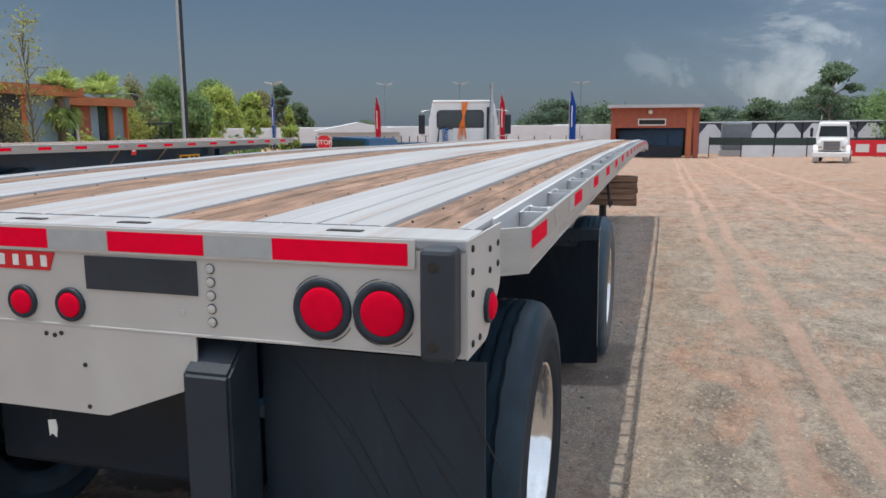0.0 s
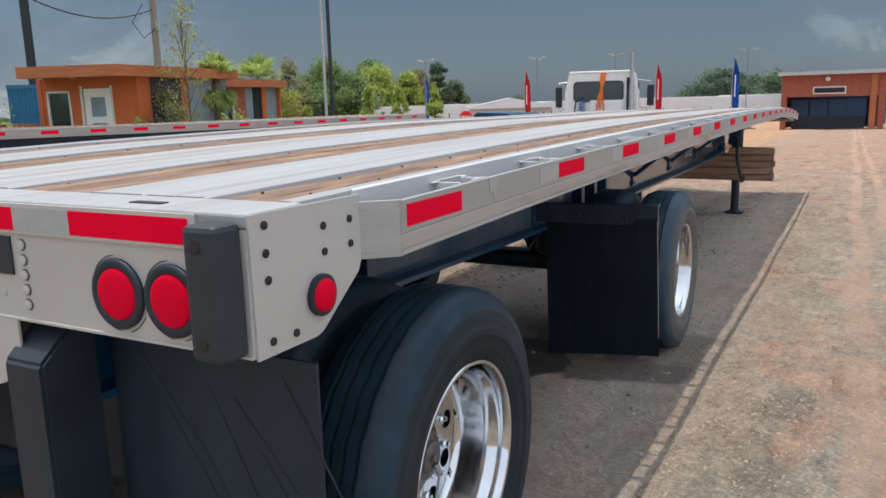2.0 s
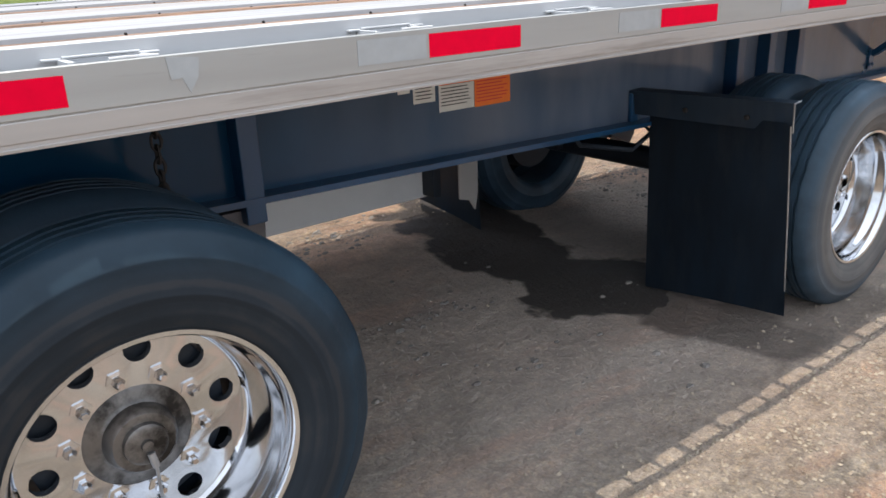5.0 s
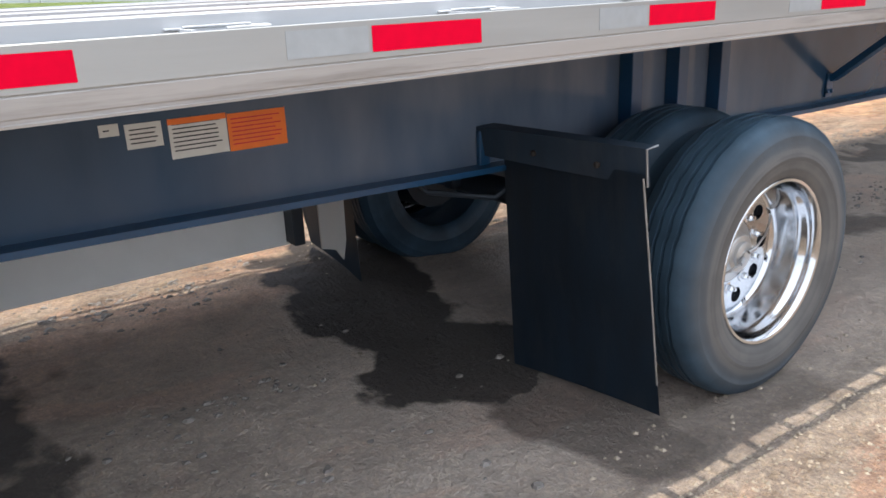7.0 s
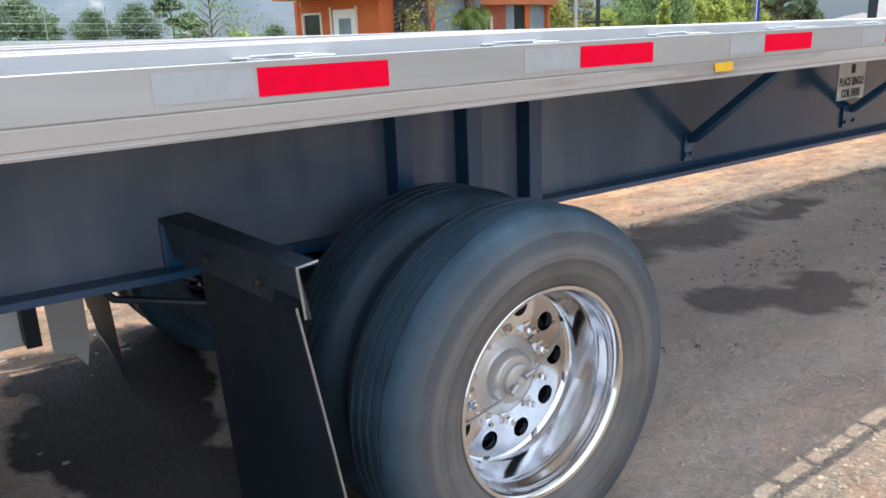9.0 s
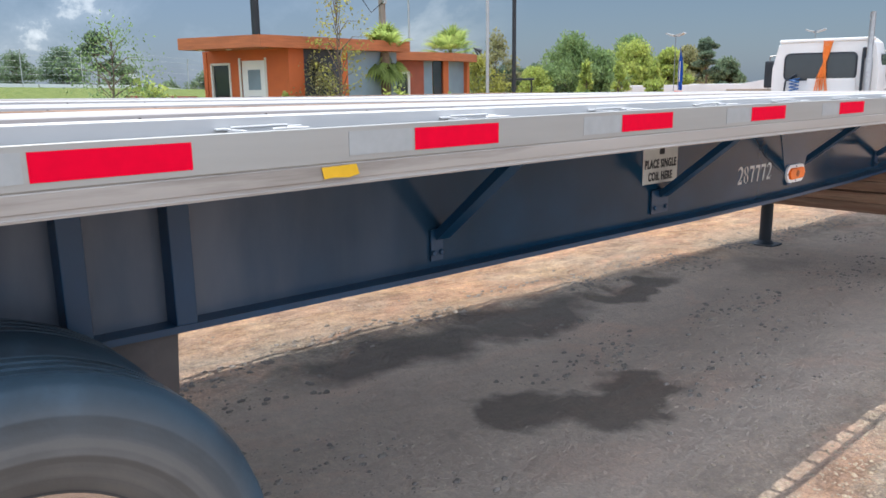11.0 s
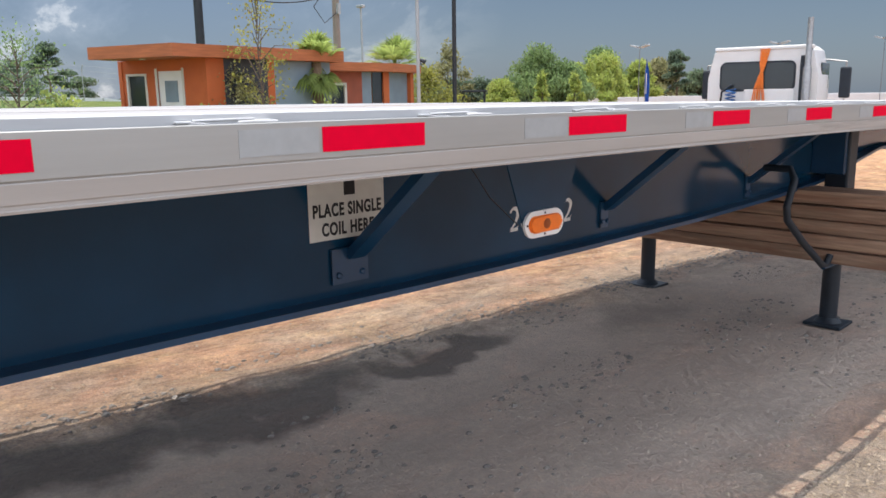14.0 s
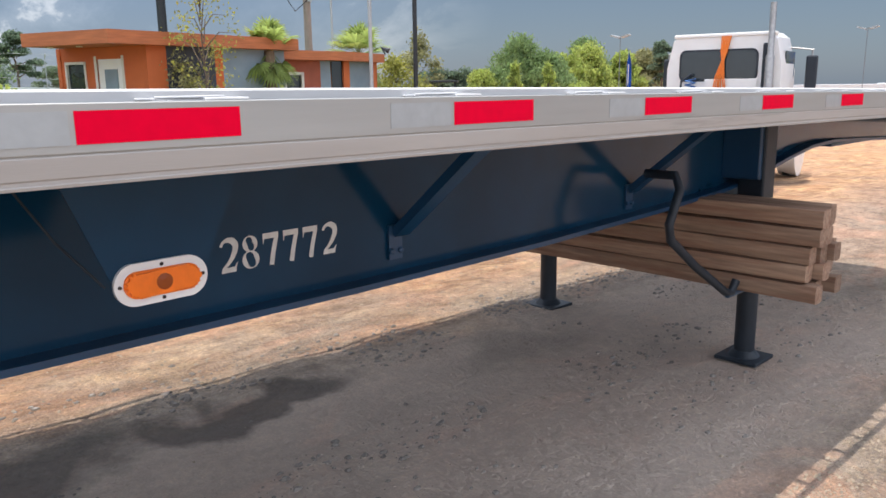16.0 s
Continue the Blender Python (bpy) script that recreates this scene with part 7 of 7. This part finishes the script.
def tractor_behind():
    x, y = -5.45, 20.5
    T = thing("tractor_unit", x, y, ground_z(x, y) - 0.02, "white day cab tractor unit, orange cord on its rear window", "truck", rz=12)
    truck_shapes(T)
    rng_ = random.Random(3)
    for k in range(7):
        a = 0.014 * (k - 3)
        bm = tube(bmesh.new(), [(0.06 + a * 1.9, -0.05, 2.70), (0.03 + a * 1.2, -0.06, 2.42), (0.02 + a * 0.4, -0.07, 2.27), (-0.02 + a * 1.8, -0.07, 1.98), (-0.05 + a * 2.6 + 0.05 * rng_.random(), -0.06, 1.78 - 0.30 * rng_.random())], 0.011, 5)
        part("cord", bm, M["orange_cord"], T, "hanging strand of orange cord")
    hs = bmesh.new()
    pts = []
    for i in range(90):
        a = i * 0.55
        pts.append((-0.52 + 0.09 * math.cos(a), -0.16 + 0.09 * math.sin(a), 1.95 - 0.0062 * i))
    tube(hs, pts, 0.014, 5)
    part("coiled_hose", hs, M["blue_hose"], T, "coiled blue air hose")
    part("gladhand", tube(bmesh.new(), [(-0.52, -0.05, 2.0), (-0.52, -0.14, 2.03), (-0.7, -0.12, 1.9), (-0.75, -0.05, 1.5)], 0.02, 6), M["black"], T)
    part("headboard_panel", boxed(-0.30, 0.62, -0.03, -0.018, 1.2, 1.94, bevel=0.004), M["white_paint"], T)


tractor_behind()


def parked_tractor():
    x, y = 11.4, 57.0
    T = thing("tractor_unit", x, y, ground_z(x, y), "white conventional day cab tractor parked facing the yard", "truck", rz=168)
    truck_shapes(T)


parked_tractor()


def suv():
    x, y = -13.6, 31.5
    T = thing("parked_suv", x, y, ground_z(x, y), "dark blue sport utility car", "car", rz=65)
    bm = bmesh.new()
    prof = [(-2.3, 0.45), (-2.35, 0.95), (-2.2, 1.15), (-1.95, 1.72), (0.35, 1.78), (1.05, 1.2), (2.2, 1.05), (2.35, 0.5)]
    plate(bm, prof, 1.86, "x", -0.93)
    bmesh.ops.bevel(bm, geom=bm.edges[:], offset=0.06, segments=2, affect="EDGES")
    body = part("body", bm, M["frame"], T, "", 40)
    for s in (-1, 1):
        part("side_window", plate(bmesh.new(), [(-1.85, 1.18), (-1.7, 1.62), (0.25, 1.66), (0.8, 1.2)], 0.01, "x", 0.935 * s - 0.005), M["glass"], body)
        for y_ in (-1.4, 1.45):
            wheel_simple(T, 0.93 * s, y_, 0.36, 0.36, 0.22, s)


suv()


# ---- the timber pavilion and the far side of the yard ----
def pavilion():
    x0, y0 = -4.5, 69.2
    g = ground_z(0, y0)
    P_ = thing("pavilion", x0, y0, g, "open red-brown timber pavilion with a flat roof and sign", "building")
    W, D, H_ = 7.55, 5.0, 4.4
    for x, m in ((0.0, "red_brick"), (W - 0.45, "red_brick"), (W - 1.05, "fascia")):
        for y in (0.0, D):
            part("post", boxed(x, x + 0.42, y, y + 0.42, 0, H_), M[m], P_)
    part("front_beam", boxed(0.42, W - 0.45, 0.05, 0.25, H_ - 1.75, H_), M["red_brick"], P_, "red-brown boarded gable panel")
    part("side_wall", boxed(0.0, 0.2, 0.42, D, 0, H_), M["red_brick"], P_)
    part("back_wall", boxed(0.0, W, D + 0.42, D + 0.6, 0, H_), M["blue_dark"], P_)
    part("roof", boxed(-0.3, W + 0.3, -0.5, D + 1.0, H_, H_ + 0.28), M["roof_grey"], P_)
    sg = part("sign_board", boxed(2.35, 4.75, -0.02, 0.045, H_ - 1.55, H_ - 0.95), M["sticker_white"], P_, "white arrow sign with dark bars")
    part("sign_bars", boxed(2.45, 4.65, -0.03, -0.021, H_ - 1.45, H_ - 1.05), M["ink"], sg)
    part("spot_lamp", lathe(bmesh.new(), [(-0.3, 0.05), (-0.15, 0.18), (-0.05, 0.2)], 14, "y", (3.4, 0.0, H_ - 0.35)), M["white_paint"], P_)
    for k in range(4):
        part("shade_panel", boxed(0.6 + 1.45 * k, 1.95 + 1.45 * k, 3.0, 3.06, 0.9, 2.4), M["blue_dark"], P_)
    part("counter", boxed(0.7, 6.2, 2.6, 3.0, 0, 1.0), M["dark_cladding"], P_)


pavilion()


def far_row():
    """White sheds, containers and a fence along the far edge."""
    for k in range(10):
        x = 3.5 + 2.45 * k
        y = 82.0
        g = ground_z(x, y)
        T = thing("storage_shed", x, y, g, "white gabled storage shed in a row", "shed", "row of white sheds")
        out = [(0, 0), (2.35, 0), (2.35, 3.15), (0, 3.15)]
        part("wall_body", plate(bmesh.new(), out, 6.0, "y", 0), M["dark_cladding"], T, "dark weathered side walls")
        part("roof", boxed(-0.04, 2.39, -0.15, 6.1, 3.15, 3.27), M["cladding_white"], T)
        part("gable_panel", plate(bmesh.new(), [(0.06, 0), (2.29, 0), (2.29, 2.0), (1.55, 3.0), (0.8, 3.0), (0.06, 2.0)], 0.04, "y", -0.06), M["cladding_white"], T)
        part("door", boxed(0.6, 1.75, -0.10, -0.06, 0, 1.7), M["cladding_white"], T)
    F_ = thing("yard_fence", 4.2, 74.5, ground_z(5, 74.5), "dark green mesh fence with white panels below", "fence")
    for k in range(13):
        part("panel", boxed(2.8 * k, 2.8 * k + 2.74, 0, 0.05, 1.1, 1.8), M["dark_green"], F_)
        part("post", boxed(2.8 * k - 0.05, 2.8 * k + 0.03, -0.02, 0.08, 0, 1.85), M["pole_black"], F_)
        if k not in (0, 4):
            part("lower_panel", boxed(2.8 * k + 0.1, 2.8 * k + 2.65, -0.04, 0.04, 0.0, 1.08), M["cladding_white"], F_)
    B_ = thing("banner", 15.8, 73.2, ground_z(16, 73), "red banner with plain pale bars on the fence", "banner")
    part("cloth", boxed(0, 12, 0, 0.03, 0.1, 1.5), M["stop_red"], B_)
    for k in range(7):
        part("text_bar", boxed(0.5 + 1.65 * k, 1.55 + 1.65 * k, -0.012, -0.002, 0.45, 1.15), M["stencil"], B_)
    K = thing("water_tank", 5.4, 75.6, ground_z(5, 75), "dark grey rounded tank standing behind the fence", "tank")
    part("shell", boxed(0.0, 2.6, 0.3, 2.7, 0.5, 3.25, bevel=0.22), M["tank_grey"], K)
    part("plinth", boxed(-0.2, 2.6, 0.2, 2.8, 0, 0.6), M["roof_grey"], K)
    # long white box trailers parked across the far left
    for k, (yaw, d, ln) in enumerate(((24.0, 92, 13.6), (17.5, 95, 13.6), (10.6, 96, 13.6), (4.2, 98, 13.0), (29.5, 92, 13.0))):
        x, y = 0.4 - d * math.sin(radians(yaw)), -1.6 + d * math.cos(radians(yaw))
        T = thing("box_trailer", x, y, ground_z(x, y), "white box trailer parked across the far yard", "trailer", "far parked trailers", rz=yaw + 2)
        part("box", boxed(-ln / 2, ln / 2, 0, 2.5, 1.2, 3.1, bevel=0.03), M["cladding_white"], T)
        part("chassis", boxed(-ln / 2 + 0.3, ln / 2 - 0.3, 0.5, 2.0, 0.9, 1.2), M["black"], T)
        for xx in (-ln / 2 + 1.5, -ln / 2 + 2.8, ln / 2 - 2.5):
            wheel_simple(T, xx, 0.2, 0.5).matrix_local = pose(xx, 0.0, 0.5, 0, 0, -90)
    # low dark flatbeds in front of them
    for k, (yaw, d, ln) in enumerate(((21.5, 62, 12.5), (16.0, 64, 12.5), (11.0, 66, 11.0))):
        x, y = 0.4 - d * math.sin(radians(yaw)), -1.6 + d * math.cos(radians(yaw))
        T = thing("flatbed_trailer", x, y, ground_z(x, y), "dark flatbed trailer parked across the yard", "trailer", "far parked trailers", rz=yaw + 4)
        part("deck", boxed(-ln / 2, ln / 2, 0, 2.5, 1.25, 1.45), M["frame"], T)
        part("beam", boxed(-ln / 2 + 0.4, ln / 2 - 0.4, 0.7, 1.8, 0.8, 1.25), M["black"], T)
        for j in range(9):
            part("stake", boxed(-ln / 2 + 0.5 + 1.35 * j, -ln / 2 + 0.58 + 1.35 * j, 0.02, 0.1, 1.45, 2.0), M["black"], T)
        for xx in (-ln / 2 + 1.2, -ln / 2 + 2.5, ln / 2 - 2.0):
            wheel_simple(T, xx, 0.2, 0.5).matrix_local = pose(xx, 0.0, 0.5, 0, 0, -90)
    # low hall with a pale shallow roof
    x, y = 0.4 - 74 * math.sin(radians(22.4)), -1.6 + 74 * math.cos(radians(22.4))
    T = thing("low_hall", x, y, ground_z(x, y), "low grey hall with a pale shallow-pitched roof", "building", rz=25)
    part("wall_body", boxed(-3.9, 3.9, 0, 8, 0, 2.5), M["roof_grey"], T)
    part("roof", plate(bmesh.new(), [(-4.2, 2.45), (4.2, 2.45), (4.2, 2.6), (0, 3.4), (-4.2, 2.6)], 8.6, "y", -0.3), M["cladding_white"], T)


far_row()


def field_fence():
    """A wire fence with slanted arms along the far side of the field, and walls by the office."""
    T = thing("field_fence", -48.0, -4.0, ground_z(-48, -4), "grey wire fence with slanted arms across the field", "fence")
    z0 = ground_z(-48, -4)
    lines = [[] for _ in range(6)]
    for k in range(19):
        y = 3.3 * k
        z = ground_z(-48, -4 + y) - z0
        part("post", tube(bmesh.new(), [(0, y, z - 0.2), (0, y, z + 1.75), (0.22, y, z + 2.05)], 0.028, 6), M["pole_grey"], T)
        for i, hz in enumerate((0.25, 0.65, 1.05, 1.4, 1.72, 2.0)):
            lines[i].append((0.18 if i == 5 else 0.03, y, z + hz))
    for pts in lines:
        part("wire", tube(bmesh.new(), pts, 0.006, 4), M["pole_grey"], T)
    K = thing("roadside_kerb", -49.5, -4.0, z0, "pale concrete edge of the road behind the field", "kerb")
    for k in range(9):
        y = 7.0 * k
        part("kerb_stone", prism_y(bmesh.new(), [(-0.3, -0.3), (-0.3, 0.14), (0.3, 0.14), (0.3, -0.3)], [y, y + 6.9], lambda v: ground_z(-49.5, v - 4) - z0), M["cladding_white"], K)
    W = thing("garden_wall", -25.2, 13.3, ground_z(-23, 13), "low brown wall beside the office", "wall")
    part("wall_body", boxed(0, 5.0, 0, 0.2, -0.2, 1.62), M["red_brick"], W)


field_fence()


def shipping_container():
    T = thing("shipping_container", -29.4, 18.6, ground_z(-29, 19), "blue corrugated container behind the office", "container", rz=54)
    bm = bmesh.new()
    prof = [(0.0, 0.0)]
    for k in range(10):
        prof += [(0.12 * k, 0.0), (0.12 * k + 0.03, 0.03), (0.12 * k + 0.06, 0.03), (0.12 * k + 0.09, 0.0)]
    prof += [(1.2, 0.0), (1.2, 2.4), (0.0, 2.4)]
    plate(bm, prof[1:], 2.75, "z", 0.0)
    part("shell", bm, M["container_blue"], T)
    part("top_rail", boxed(-0.02, 1.22, -0.02, 0.06, 2.62, 2.78), M["container_blue"], T)


shipping_container()


def white_pickup():
    x, y = -20.4, 6.6
    T = thing("pickup_truck", x, y, ground_z(x, y), "white pickup with a roof box, parked on the verge", "car", rz=90)
    bm = bmesh.new()
    plate(bm, [(-2.6, 0.45), (-2.6, 1.0), (-0.6, 1.02), (-0.45, 1.45), (0.75, 1.48), (1.35, 1.05), (2.5, 0.95), (2.6, 0.45)], 1.9, "x", -0.95)
    bmesh.ops.bevel(bm, geom=bm.edges[:], offset=0.07, segments=3, affect="EDGES")
    body = part("body", bm, M["white_paint"], T, "", 40)
    for s in (-1, 1):
        part("side_window", plate(bmesh.new(), [(-0.35, 1.08), (-0.28, 1.36), (0.65, 1.38), (1.05, 1.08)], 0.01, "x", 0.955 * s - 0.005), M["glass"], body)
        for y_ in (-1.7, 1.6):
            wheel_simple(T, 0.95 * s, y_, 0.38, 0.38, 0.24, s)
    part("roof_box", boxed(-0.2, 0.2, -0.1, 0.3, 1.47, 1.72, bevel=0.03), M["white_paint"], T)


white_pickup()


def lawn():
    rng = np.random.default_rng(9)
    n = 9000
    x, y = rng.uniform(-34, -15.4, n), rng.uniform(-14, 13.5, n)
    vs = []
    for a, b2 in zip(x, y):
        z = ground_z(a, b2)
        t, h = rng.uniform(0, 6.28), rng.uniform(0.05, 0.14)
        dx, dy = 0.02 * math.cos(t), 0.02 * math.sin(t)
        vs += [(a - dx, b2 - dy, z), (a + dx, b2 + dy, z), (a + 2 * dy, b2 - 2 * dx, z + h)]
    me = bpy.data.meshes.new("grass")
    me.from_pydata(vs, [], np.arange(3 * n).reshape(-1, 3).tolist())
    me.materials.append(M["grass"])
    tagged(new("grass", me), "short mown green grass of the field", "grass", kind="stuff")


lawn()
